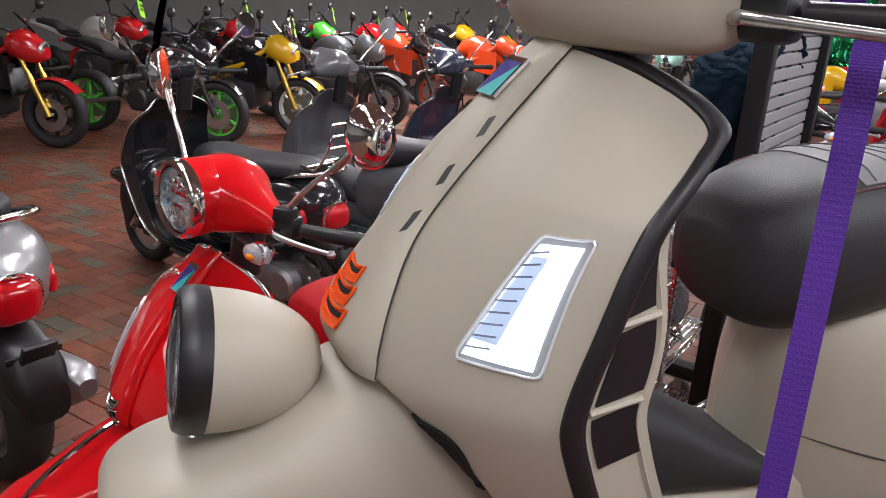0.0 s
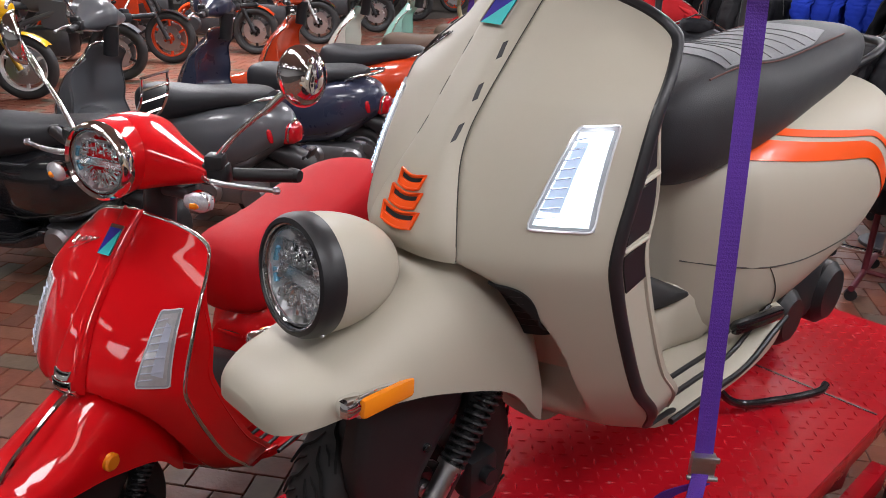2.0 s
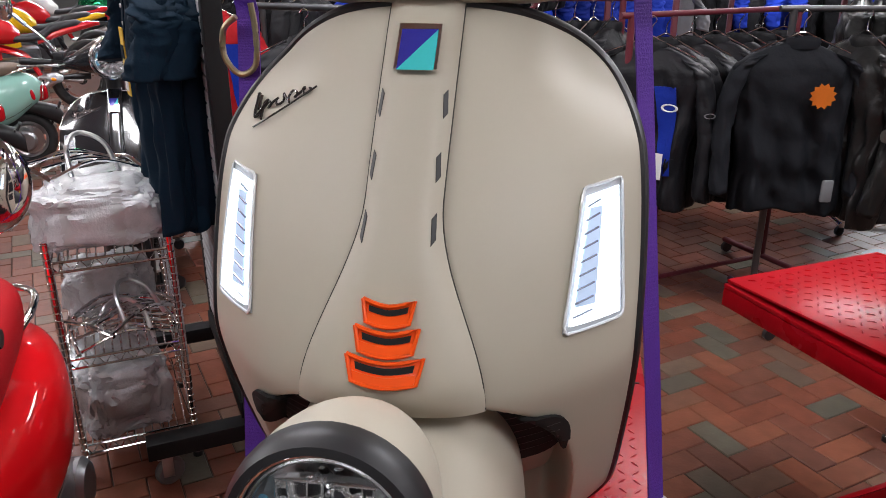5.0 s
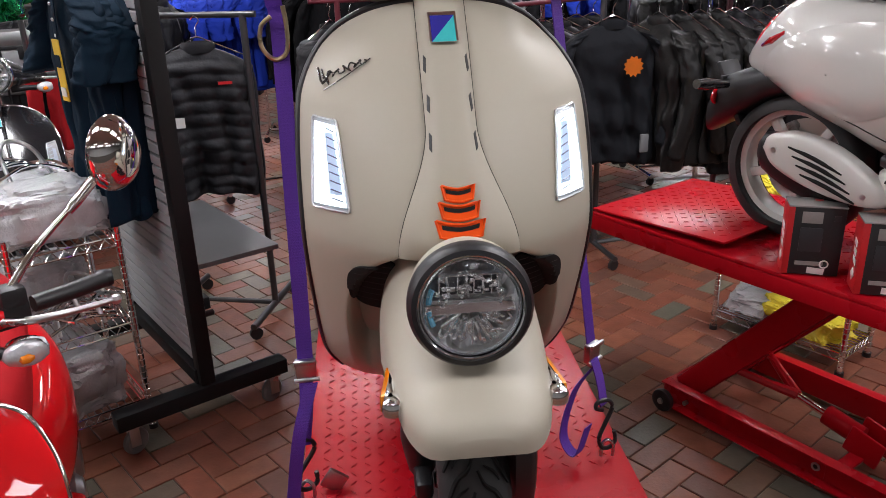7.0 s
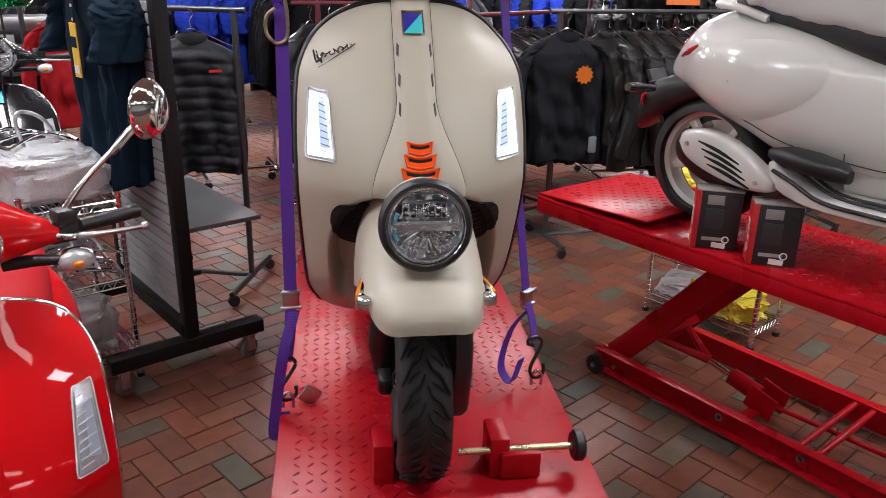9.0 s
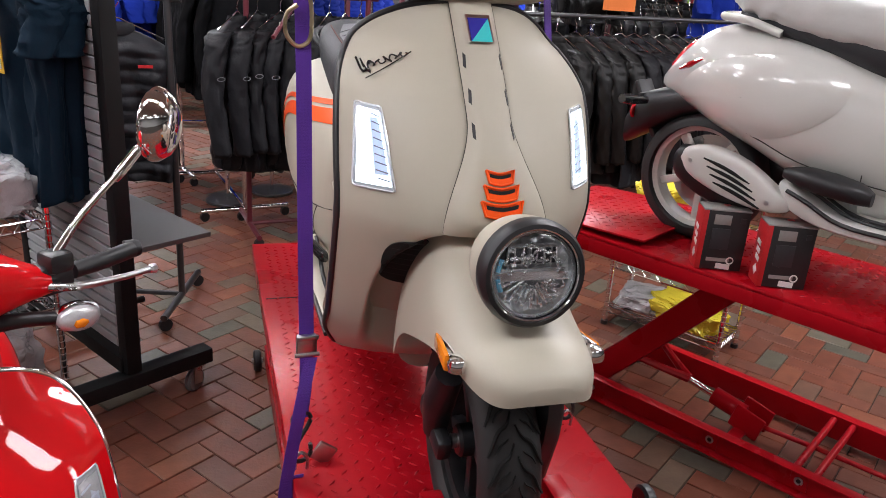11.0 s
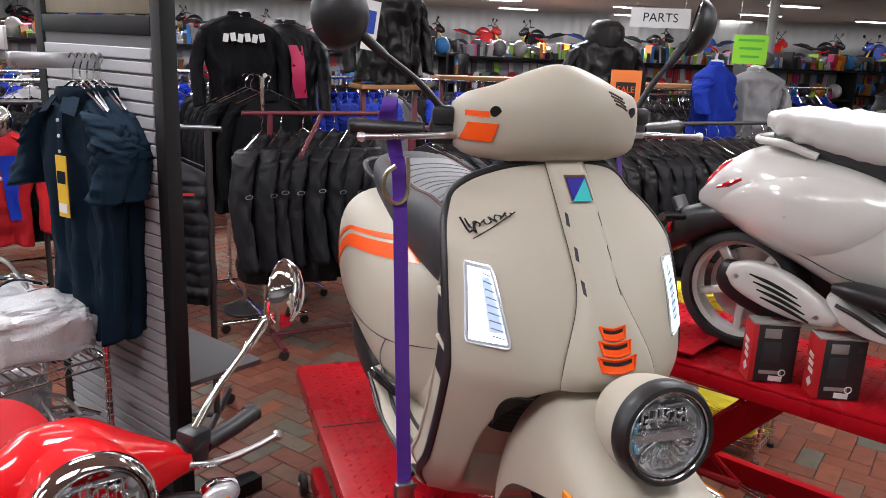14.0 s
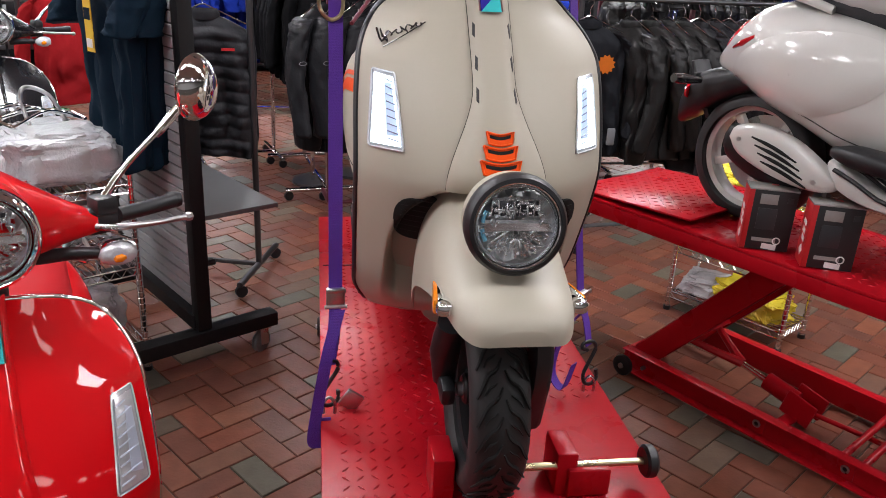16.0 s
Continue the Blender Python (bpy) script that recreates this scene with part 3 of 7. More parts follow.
def leg_shield(parent, paint, trim, vents=True, inner=None, bead=0.0125, fine=1.0):
    nz, nu = int(104 * fine), int(90 * fine)
    zs = [SHIELD[0][0] + (SHIELD[-1][0] - SHIELD[0][0]) * (1 - (1 - k / nz) ** 1.25) for k in range(nz + 1)]
    us = [math.copysign(abs(u) ** 0.85, u) for u in span(-1, 1, nu + 1)]
    sh = part("leg_shield", sheet(lambda u, z: Vector((u * lerp_table(SHIELD, z)[2], shield_y(u * lerp_table(SHIELD, z)[2], z), z)), us, zs, 0.012), paint, parent)
    edge = []
    for z in zs:
        w = lerp_table(SHIELD, z)[2]
        edge.append(Vector((w, shield_y(w, z) + 0.006, z)))
    edge = [Vector((0.236, 0.60, 0.264)), Vector((0.236, 0.57, 0.266))] + edge
    rim = [Vector((-p.x, p.y, p.z)) for p in edge] + [Vector((0, shield_y(0, 1.088) + 0.006, 1.092))] + edge[::-1]
    band = []
    for i, p in enumerate(rim):
        d = rim[min(i + 1, len(rim) - 1)] - rim[max(i - 1, 0)]
        n_ = Vector((-d.z, 0, d.x)).normalized() if abs(d.x) + abs(d.z) > 1e-6 else Vector((1, 0, 0))
        g_ = bead * 0.55 if bead > 0.01 else bead
        deep = bead * 1.15 if bead > 0.01 else bead
        band.append([p + n_ * g_ * math.cos(q) + Vector((0, deep * math.sin(q) + (deep - g_) * 0.8, 0)) for q in [2 * math.pi * k / 10 for k in range(10)]])
    part("edge_trim", loft(band), trim, sh, "black rubber edge trim")
    inn = part("inner_shield", sheet(lambda u, z: Vector((u * (lerp_table(SHIELD, z)[2] - 0.012), shield_y(u * lerp_table(SHIELD, z)[2], z, False) + 0.122 - 0.102 * smooth01((z - 0.74) / 0.25) - 0.012 * abs(u) ** 3, z)), span(-1, 1, 25), [z for z in zs if z < 1.07], 0.008), inner or paint, parent)
    for s in (-1, 1):
        def wall(v, z):
            w = lerp_table(SHIELD, z)[2]
            return Vector((s * (w - 0.003 - 0.008 * v), shield_y(w, z) + 0.01 + (0.112 - 0.098 * smooth01((z - 0.72) / 0.27)) * v, z))
        part("shield_flank", sheet(wall, span(0, 1, 4), [z for z in zs if z < 1.03], 0.004), paint, sh)
        if vents:
            for za, zb in ((0.628, 0.694), (0.712, 0.80), (0.818, 0.925)):
                def slot(v, q):
                    z = za + (zb - za) * q
                    v1 = 0.84 - 0.30 * smooth01((z - 0.74) / 0.22)
                    return wall(0.27 + (v1 - 0.27) * v, z + 0.011 * v) + Vector((s * 0.003, 0, 0))
                part("side_vent", sheet(slot, span(0, 1, 3), span(0, 1, 10), 0.003), BLACK, sh, "dark side vent")
                part("vent_bar", tube([wall(v, zb + 0.009 + 0.011 * v) + Vector((s * 0.003, 0, 0)) for v in (0.2, 0.5, 0.84)], 0.005, 6, 1), paint, sh)
    return sh


def front_end(parent, paint, rim_mat, steer, fender_lamp, tread=True, markers=True):
    """Fork, wheel and mudguard, turned by steer degrees about the steering axis."""
    p0, p1 = Vector((0, 0.10, 0.235)), Vector((0, 0.45, 1.13))
    S = Matrix.Translation(p0) @ Matrix.Rotation(radians(steer), 4, (p1 - p0)) @ Matrix.Translation(-p0)
    wheel(parent, 0.10, 0.235, 0.236, 0.122, 0.158, rim_mat, "front_wheel", tread=tread, m=S)
    rows = [(-0.212, 0.045, 0.536, 0.508), (-0.208, 0.062, 0.543, 0.505), (-0.199, 0.078, 0.553, 0.503), (-0.18, 0.093, 0.564, 0.503), (-0.15, 0.107, 0.574, 0.507), (-0.10, 0.119, 0.584, 0.513), (-0.04, 0.128, 0.605, 0.508), (0.03, 0.135, 0.643, 0.498), (0.10, 0.140, 0.674, 0.478),
            (0.16, 0.144, 0.692, 0.458), (0.20, 0.146, 0.692, 0.440), (0.235, 0.147, 0.676, 0.412), (0.265, 0.146, 0.640, 0.372), (0.29, 0.143, 0.575, 0.345), (0.305, 0.14, 0.50, 0.335)]

    def arch(y, f):
        w, zt, zb = lerp_table(rows, y)
        a = math.pi * f
        c, s = math.cos(a), math.sin(a)
        k = 0.62 + 0.10 * smooth01((y + 0.2) / 0.25)
        return S @ Vector((-w * math.copysign(abs(c) ** k, c), y, zb + (zt - zb) * abs(s) ** k))
    shell = bmesh.new()
    grid = [[shell.verts.new(arch(y, f)) for f in span(0, 1, 37)] for y in [rows[0][0] + (rows[-1][0] - rows[0][0]) * q ** 1.5 for q in span(0, 1, 52)]]
    for ra, rb in zip(grid, grid[1:]):
        for j in range(36):
            shell.faces.new((ra[j], ra[j + 1], rb[j + 1], rb[j]))
    shell.faces.new(grid[0][::-1])
    bmesh.ops.recalc_face_normals(shell, faces=shell.faces[:])
    bmesh.ops.solidify(shell, geom=shell.faces[:], thickness=0.005)
    fender = part("mudguard", shell, paint, parent)
    for s in (-1, 1):
        if markers:
            m = S @ pose(s * 0.131, -0.045, 0.528, -4, 0, s * 6)
            part("side_marker", moved(box(0.018, 0.105, 0.032, 0.006), m), AMBER, fender, "amber side reflector")
            part("marker_holder", moved(join(box(0.032, 0.045, 0.03, 0.011, at=(-s * 0.012, -0.058, 0.003)), box(0.016, 0.11, 0.036, 0.006, at=(-s * 0.006, 0, 0))), m), CHROME, fender)
    outline = [(-0.06, 0.52), (0.06, 0.53), (0.15, 0.47), (0.145, 0.425), (0.095, 0.37), (0.052, 0.315), (0.035, 0.22), (0.0, 0.19), (-0.04, 0.22), (-0.078, 0.34), (-0.085, 0.40)]
    lay = [[Vector((x, 0.02 + (y - 0.02) * k, 0.36 + (z - 0.36) * k)) for y, z in outline] for x, k in ((0.066, 1.0), (0.090, 1.0), (0.099, 0.95), (0.104, 0.84), (0.106, 0.5))]
    cover = part("fork_cover", moved(loft(lay), S), BLACK, parent, "black plastic fork cover")
    part("cover_bolt", moved(cyl(0.008, 0.008, 12, pose(0.108, 0.056, 0.375, 0, 90, 0), 0.002), S), GLOSSBLACK, cover)
    part("fork_leg", moved(tube([(0.085, 0.10, 0.235), (0.085, 0.19, 0.40), (0.05, 0.22, 0.60)], [0.022, 0.026, 0.03], 12), S), BLACK, parent)
    part("fork_guard", moved(tube([(-0.082, 0.06, 0.42), (-0.085, 0.11, 0.33), (-0.08, 0.14, 0.24)], [0.03, 0.034, 0.026], 12), S), BLACK, parent)
    top, low = Vector((0.108, 0.205, 0.43)), Vector((0.108, 0.112, 0.315))
    ax_ = (top - low).normalized()
    side_ = ax_.cross(Vector((1, 0, 0)))
    coil = [low + ax_ * (0.148 * k / 90) + Vector((1, 0, 0)) * 0.021 * math.cos(k * 0.75) + side_ * 0.021 * math.sin(k * 0.75) for k in range(91)]
    shock = part("shock_spring", moved(tube(coil, 0.0042, 6, 1), S), BLACK, parent, "black coil spring damper")
    part("damper_body", moved(join(tube([low - ax_ * 0.10, low - ax_ * 0.004], 0.019, 14, 1), tube([low - ax_ * 0.006, low + ax_ * 0.002], 0.025, 14, 1)), S), STEEL, shock, "bare metal damper tube")
    part("damper_rod", moved(tube([low, top + ax_ * 0.03], 0.012, 12, 1), S), BLACK, shock)
    part("brake_caliper", moved(join(box(0.05, 0.07, 0.09, 0.012, at=(0.09, 0.19, 0.25)), cyl(0.016, 0.03, 14, pose(0.118, 0.19, 0.26, 0, 90, 0))), S), BLACK, parent)
    part("hub_arm", moved(box(0.035, 0.16, 0.05, 0.012, at=(-0.08, 0.14, 0.25), rot=(12, 0, 0)), S), BLACK, parent)
    if fender_lamp:
        c = Vector((-0.003, -0.112, 0.692))
        ax = S @ Matrix.Translation(c) @ pose(0, 0, 0, -97, 0, 0) @ Matrix.Translation((0, 0, 0.008))
        lamp = part("headlamp_bullet", lathe([(0.0915 * math.sqrt(max(0.0, 1 - (h / 0.156) ** 2.2)), 0.020 + h) for h in span(0, 0.156, 15)], 48, ax), paint, parent, "beige bullet headlamp housing")
        part("lamp_bezel", lathe([(0.078, -0.006), (0.080, -0.012), (0.087, -0.010), (0.0925, 0.0), (0.0938, 0.012), (0.0930, 0.025), (0.086, 0.027), (0.078, 0.012)], 48, ax, close=True), BLACK, lamp, "black lamp rim")
        part("chrome_ring", ring(0.0785, 0.0026, 44, 8, ax @ Matrix.Translation((0, 0, -0.006))), CHROME, lamp)
        lamp_insides(lamp, ax, 0.077)
        part("bezel_screw", cyl(0.004, 0.006, 10, ax @ pose(0.093 * math.cos(-0.9), 0.093 * math.sin(-0.9) * -1, 0.012, 0, 90, 50)), STEEL, lamp)
        part("lamp_neck", moved(box(0.07, 0.12, 0.06, 0.02, at=(0, -0.02, 0.625)), S), paint, lamp)
    return S


def drl(parent, s, lit, zs=(0.745, 0.892), tall=1.0):
    """The slanting daytime lamp on one side of the shield."""
    z0, z1 = zs
    cor = [(s * 0.190, z0 + 0.014), (s * 0.247, z0 + 0.010), (s * 0.238, z1), (s * 0.203, z1 - 0.004)]
    big = [(s * 0.182, z0 + 0.006), (s * 0.252, z0 + 0.002), (s * 0.242, z1 + 0.007), (s * 0.197, z1 + 0.003)]
    lamp = part("day_lamp", shield_patch(big, 6, 0.003, 0.004), LENSRIM, parent, "slanting daytime lamp")
    loop = []
    for (x0, q0), (x1, q1) in zip(big, big[1:] + big[:1]):
        loop += [shield_point(x0 + (x1 - x0) * f, q0 + (q1 - q0) * f, 0.005) for f in (0.06, 0.25, 0.5, 0.75, 0.94)]
    part("lens_edge", tube(loop + loop[:1], 0.0019, 6, 2), LENSEDGE, lamp, "clear rounded lens edge")
    part("lamp_lens", shield_patch(cor, 8, 0.009, 0.004), LIT if lit else LENSCLEAR, lamp, "lit white lens" if lit else "clear lens")
    if not lit:
        part("lens_core", shield_patch([(s * 0.215, z0 + 0.04), (s * 0.24, z0 + 0.03), (s * 0.234, z1 - 0.03), (s * 0.221, z1 - 0.02)], 4, 0.0115, 0.003), LENSRIB, lamp)
    a, b, c, d = [Vector(k) for k in cor]
    for k in range(9):
        f = 0.08 + 0.84 * k / 8
        p, q = a * (1 - f) + d * f, b * (1 - f) + c * f
        q2 = p + (q - p) * (0.40 if lit else 0.55 + 0.3 * (k % 2))
        part("lens_rib", tube([shield_point(p.x + (q2.x - p.x) * t, p.y + (q2.y - p.y) * t + 0.004 * t, 0.0135) for t in (0.05, 0.5, 1)], 0.0012 if lit else 0.002, 5, 1), LENSDARK if lit else LENSRIB, lamp)
    if lit:
        p, q = a * 0.5 + b * 0.5, c * 0.45 + d * 0.55
        part("lens_inner", shield_patch([(a.x + 0.004 * s, a.y + 0.02), (a.x + 0.026 * s, a.y + 0.018), (d.x + 0.016 * s, d.y - 0.012), (d.x + 0.003 * s, d.y - 0.012)], 4, 0.0125, 0.002), LENSGREY, lamp, "grey inner reflector")
    return lamp


def tie(parent, paint, slot_mat, big=True, drop=0.0):
    """The raised centre spine of the shield with its vents."""
    z0, z1 = 0.688, 1.10

    def half(z):
        f = (z - z0) / (z1 - z0)
        return 0.042 + 0.062 * (1 - smooth01(f * 2.0)) + 0.004 * f if big else 0.035 + 0.02 * (1 - smooth01(f * 2))

    def fn(u, z):
        x = u * half(z)
        lift = 0.026 * (1 - abs(u) ** 5.0) * (0.55 + 0.45 * smooth01((1.12 - z) / 0.1)) * smooth01((z - z0 + 0.03) / 0.07)
        yy = lerp_table(SHIELD, min(z, 1.088))[0] + (0.0 if z < 1.088 else (z - 1.088) * 0.75)
        side = (lerp_table(SHIELD, min(z, 1.088))[1] - yy) * (abs(x) / 0.265) ** 2.4
        return Vector((x, yy + side * 0.8 - 0.003 - lift, z))
    t = part("horn_cover", sheet(fn, span(-1, 1, 31), span(z0, z1, 50), 0.006), paint, parent, "raised centre spine")

    def on(x, z, off=0.0):
        p = fn(max(-1, min(1, x / half(z))), z)
        return Vector((p.x, p.y - off, p.z))
    for z, w in ((0.797 - drop, 0.0275), (0.771 - drop, 0.034), (0.743 - drop, 0.041)):
        def rim_pt(x, f, off):
            h = 0.014 + 0.4 * w
            top, low = z + 0.24 * h + 0.24 * h * abs(x / w) ** 1.6, z - 0.52 * h + 0.16 * h * abs(x / w) ** 1.6
            return on(x * (1 - 0.16 * f), top * (1 - f) + low * f, off)
        loop = [rim_pt(x, 0, 0.003) for x in span(-w, w, 7)] + [rim_pt(x, 1, 0.003) for x in span(w, -w, 7)]
        vent = part("vent_slot", join(sheet(lambda x, f: rim_pt(x, f, 0.001), span(-w, w, 9), (0, 0.5, 1), 0.003), sheet(lambda x, f: rim_pt(x, f, 0.0035), span(-w * 0.92, w * 0.92, 9), (0.55, 0.75, 1.0), 0.003), tube(loop + loop[:1], 0.0024, 6, 1)), slot_mat, t, "bright-edged air slot")
        part("slot_opening", sheet(lambda x, f: rim_pt(x, f, 0.0022), span(-w * 0.80, w * 0.80, 9), (0.18, 0.46), 0.002), GROOVE, vent)
    if big:
        for s in (-1, 1):
            for z in (0.985, 0.925, 0.868):
                xx = s * half(z) * 0.82
                part("side_slit", sheet(lambda u, v: on(xx + s * 0.0038 * u - s * 0.002 * v, z + 0.024 * (v - 0.5) + 0.004 * u, 0.002), (0, 0.5, 1), (0, 0.5, 1), 0.003), BLACK, t, "narrow dark slit")
            part("spine_seam", tube([on(s * half(z) * 0.995, z, -0.001) for z in span(0.69, 1.09, 16)], 0.0012, 5, 2), SEAM, t)
    return t, on


def handlebar(parent, paint, S, grip, mirrors, cowl=True, lamp=False, lever_mat=STEEL, stem=CHROME, head=CHROME):
    part("steering_column", moved(tube([(0, 0.46, 1.02), (0, 0.49, 1.20)], 0.045, 16, 1), S), BLACK, parent)
    if cowl:
        rows = [(-0.212, 0.435, 0.018, 1.118, 1.215), (-0.19, 0.42, 0.05, 1.10, 1.235), (-0.13, 0.40, 0.085, 1.09, 1.255), (-0.06, 0.385, 0.105, 1.086, 1.285), (0.0, 0.38, 0.115, 1.085, 1.30),
                (0.06, 0.385, 0.105, 1.086, 1.285), (0.13, 0.40, 0.085, 1.09, 1.255), (0.19, 0.42, 0.05, 1.10, 1.235), (0.212, 0.435, 0.018, 1.118, 1.215)]
        rings = []
        for k in range(45):
            x = -0.212 + 0.424 * k / 44
            cy, d, lo, hi = lerp_table(rows, x)
            lo, hi = lo - 0.004, hi - 0.010
            rings.append([(x * 1.03, cy + 0.045 - d + d * 1.0 * (px + 1) * 0.9, pz + 0.0) for px, pz in oval(1.0, lo, hi, 2.5, 26)])
        hb = part("handlebar_cowl", moved(loft(rings), S), paint, parent)
        def on_cowl(x, z, off=0.002):
            cy, d, lo, hi = lerp_table(rows, x / 1.03)
            q = max(0.0, 1 - abs((z - (lo + hi) / 2 + 0.007) / ((hi - lo) / 2 - 0.003)) ** 2.5) ** 0.4
            return Vector((x, cy + 0.045 - d + 0.9 * d * (1 - q) - off, z))
        part("cowl_stripe", moved(sheet(lambda u, v: on_cowl(-0.212 + 0.050 * u + 0.010 * v, 1.130 + 0.038 * v), span(0, 1, 6), span(0, 1, 5), 0.002), S), ORANGE, hb, "orange stripe decal")
        part("cowl_stripe", moved(sheet(lambda u, v: on_cowl(-0.206 + 0.038 * u, 1.180 + 0.012 * v), span(0, 1, 5), (0, 1), 0.002), S), ORANGE, hb, "thin orange stripe decal")
        for s in (-1, 1):
            part("cowl_screw", moved(lathe([(0.010, 0.001), (0.012, -0.003), (0.008, -0.004), (0.0, -0.002)], 16, Matrix.Translation(on_cowl(s * 0.157, 1.193, 0.0)) @ pose(0, 0, 0, -80, 0, s * 24)), S), BLACK, hb)
        for k in range(4):
            part("cowl_louvre", moved(tube([on_cowl(0.082 + 0.006 * k, 1.238 - 0.008 * k, 0.0), on_cowl(0.104 + 0.006 * k, 1.231 - 0.008 * k, 0.0), on_cowl(0.128 + 0.004 * k, 1.222 - 0.008 * k, 0.0)], 0.0022, 6, 1), S), BROWNDARK, hb)
    if lamp:
        rows = [(-0.225, 0.425, 0.026, 1.195, 1.236), (-0.17, 0.42, 0.045, 1.185, 1.266), (-0.10, 0.405, 0.08, 1.172, 1.312), (-0.05, 0.395, 0.115, 1.162, 1.344), (0, 0.39, 0.12, 1.16, 1.352),
                (0.05, 0.395, 0.115, 1.162, 1.344), (0.10, 0.405, 0.08, 1.172, 1.312), (0.17, 0.42, 0.045, 1.185, 1.266), (0.225, 0.425, 0.026, 1.195, 1.236)]
        rings = []
        for k in range(41):
            x = -0.22 + 0.44 * k / 40
            cy, d, lo, hi = lerp_table(rows, x)
            rings.append([(x, cy + d * px, pz) for px, pz in oval(1.0, lo, hi, 2.3, 26)])
        hb = part("handlebar_cowl", moved(loft(rings), S), paint, parent)
        ax = S @ pose(0, 0.268, 1.254, -90, 0, 0)
        part("lamp_shell", lathe([(0.098, 0.0), (0.100, 0.02), (0.098, 0.08), (0.085, 0.16)], 44, ax), paint, hb)
        part("lamp_bezel", lathe([(0.084, -0.006), (0.09, -0.014), (0.098, -0.006), (0.101, 0.012), (0.099, 0.026), (0.086, 0.01)], 48, ax, close=True), CHROME, hb, "chrome lamp rim")
        lamp_insides(hb, ax, 0.084)
    gz = 1.14 if cowl else 1.218
    gy = 0.50 if cowl else 0.435
    for s in (-1, 1):
        g = part("grip", moved(tube([(s * 0.27, gy + 0.015, gz), (s * 0.34, gy + 0.045, gz), (s * 0.405, gy + 0.08, gz)], [0.0165, 0.0175, 0.018], 14, 3), S), grip, parent)
        part("bar_end", moved(lathe([(0.0, 0.012), (0.016, 0.010), (0.019, 0.0), (0.019, -0.02), (0.015, -0.022)], 16, pose(s * 0.414, gy + 0.084, gz, 0, s * 90, 0) @ pose(0, 0, 0, 0, 0, 0)), S), BLACK, g)
        part("switch_gear", moved(box(0.075, 0.055, 0.06, 0.014, at=(s * 0.225, gy, gz), rot=(0, 0, s * 18)), S), BLACK, parent)
        part("brake_reservoir", moved(box(0.05, 0.05, 0.04, 0.01, at=(s * 0.235, gy - 0.01, gz + 0.035), rot=(0, 0, s * 18)), S), BLACK, parent)
        lever(parent, [S @ Vector(p) for p in ((s * 0.215, gy - 0.035, gz - 0.005), (s * 0.26, gy - 0.055, gz - 0.004), (s * 0.34, gy - 0.04, gz - 0.008), (s * 0.415, gy - 0.012, gz - 0.012))], lever_mat)
        if mirrors:
            dx, up, back, r = mirrors[s > 0] if isinstance(mirrors[0], tuple) else mirrors
            mirror(parent, S @ Vector((s * 0.24, gy - 0.005, gz + 0.05)), S @ Vector((s * dx, gy + back, gz + up)), r, stem, head, face=(-0.6 * s, 0.8, 0.08) if stem == CHROME else (-0.85, 0.5, 0.2) if s > 0 else (0, 1, 0.05), flat=1.28 if stem == CHROME else 1.15)


def power_unit(parent, silver=True, rim=None, pipe=1.0, rim_r=0.158):
    wheel(parent, 1.48, 0.235, 0.236, 0.13, rim_r, rim or BLACK, "rear_wheel", tread=False)
    part("engine_case", join(box(0.16, 0.42, 0.16, 0.04, at=(0.12, 1.30, 0.27)), cyl(0.09, 0.1, 24, pose(0.17, 1.46, 0.25, 0, 90, 0), 0.02), cyl(0.075, 0.1, 24, pose(0.18, 1.18, 0.27, 0, 90, 0), 0.02)), ALLOY if silver else BLACK, parent)
    part("muffler", join(y_loft([(1.22, 0.03, 0.20, 0.28), (1.28, 0.06, 0.18, 0.32), (1.5, 0.07, 0.20, 0.36), (1.68, 0.06, 0.25, 0.37), (1.72, 0.03, 0.28, 0.34)], 2.6, 20, 3)), ALLOY if silver and pipe == 1.0 else BLACK, parent).matrix_local = pose(-0.16, 1.22 * (1 - pipe), 0) @ Matrix.Diagonal((pipe, pipe, 1, 1))
    part("inner_mudguard", y_loft([(1.2, 0.09, 0.44, 0.52), (1.5, 0.09, 0.47, 0.56), (1.75, 0.08, 0.33, 0.50), (1.80, 0.06, 0.30, 0.42)], 3, 20, 3), BLACK, parent)


def tail(parent, pointed=False, back=0.0):
    made = set(parent.children)
    part("tail_lamp", y_loft([(1.52, 0.06, 0.60, 0.735), (1.60, 0.056, 0.56, 0.70), (1.655, 0.04, 0.54, 0.635), (1.67, 0.02, 0.55, 0.60)] if pointed else [(1.56, 0.088, 0.555, 0.705), (1.64, 0.084, 0.555, 0.70), (1.68, 0.074, 0.565, 0.685), (1.695, 0.055, 0.58, 0.665)], 3.2, 24, 3), REDLENS, parent, "red tail lamp")
    if not pointed:
        part("tail_rim", ring(0.075, 0.006, 28, 8, pose(0, 1.655, 0.629, 82, 0, 0) @ Matrix.Diagonal((1.18, 1.02, 1, 1))), CHROME, parent)
    for s in (-1, 1) if not pointed else ():
        part("rear_signal", lathe([(0, -0.05), (0.012, -0.042), (0.018, -0.01), (0.016, 0.03), (0, 0.055)], 16, pose(s * 0.158, 1.572, 0.635, 14, 0, 0)), REDLENS, parent, "red rear signal")
    part("plate_hanger", join(box(0.10, 0.02, 0.22, 0.006, at=(0, 1.73, 0.44), rot=(-28, 0, 0)), box(0.16, 0.012, 0.02, 0.004, at=(0, 1.74, 0.49))), BLACK, parent)
    for o in set(parent.children) - made:
        o.location.y += back


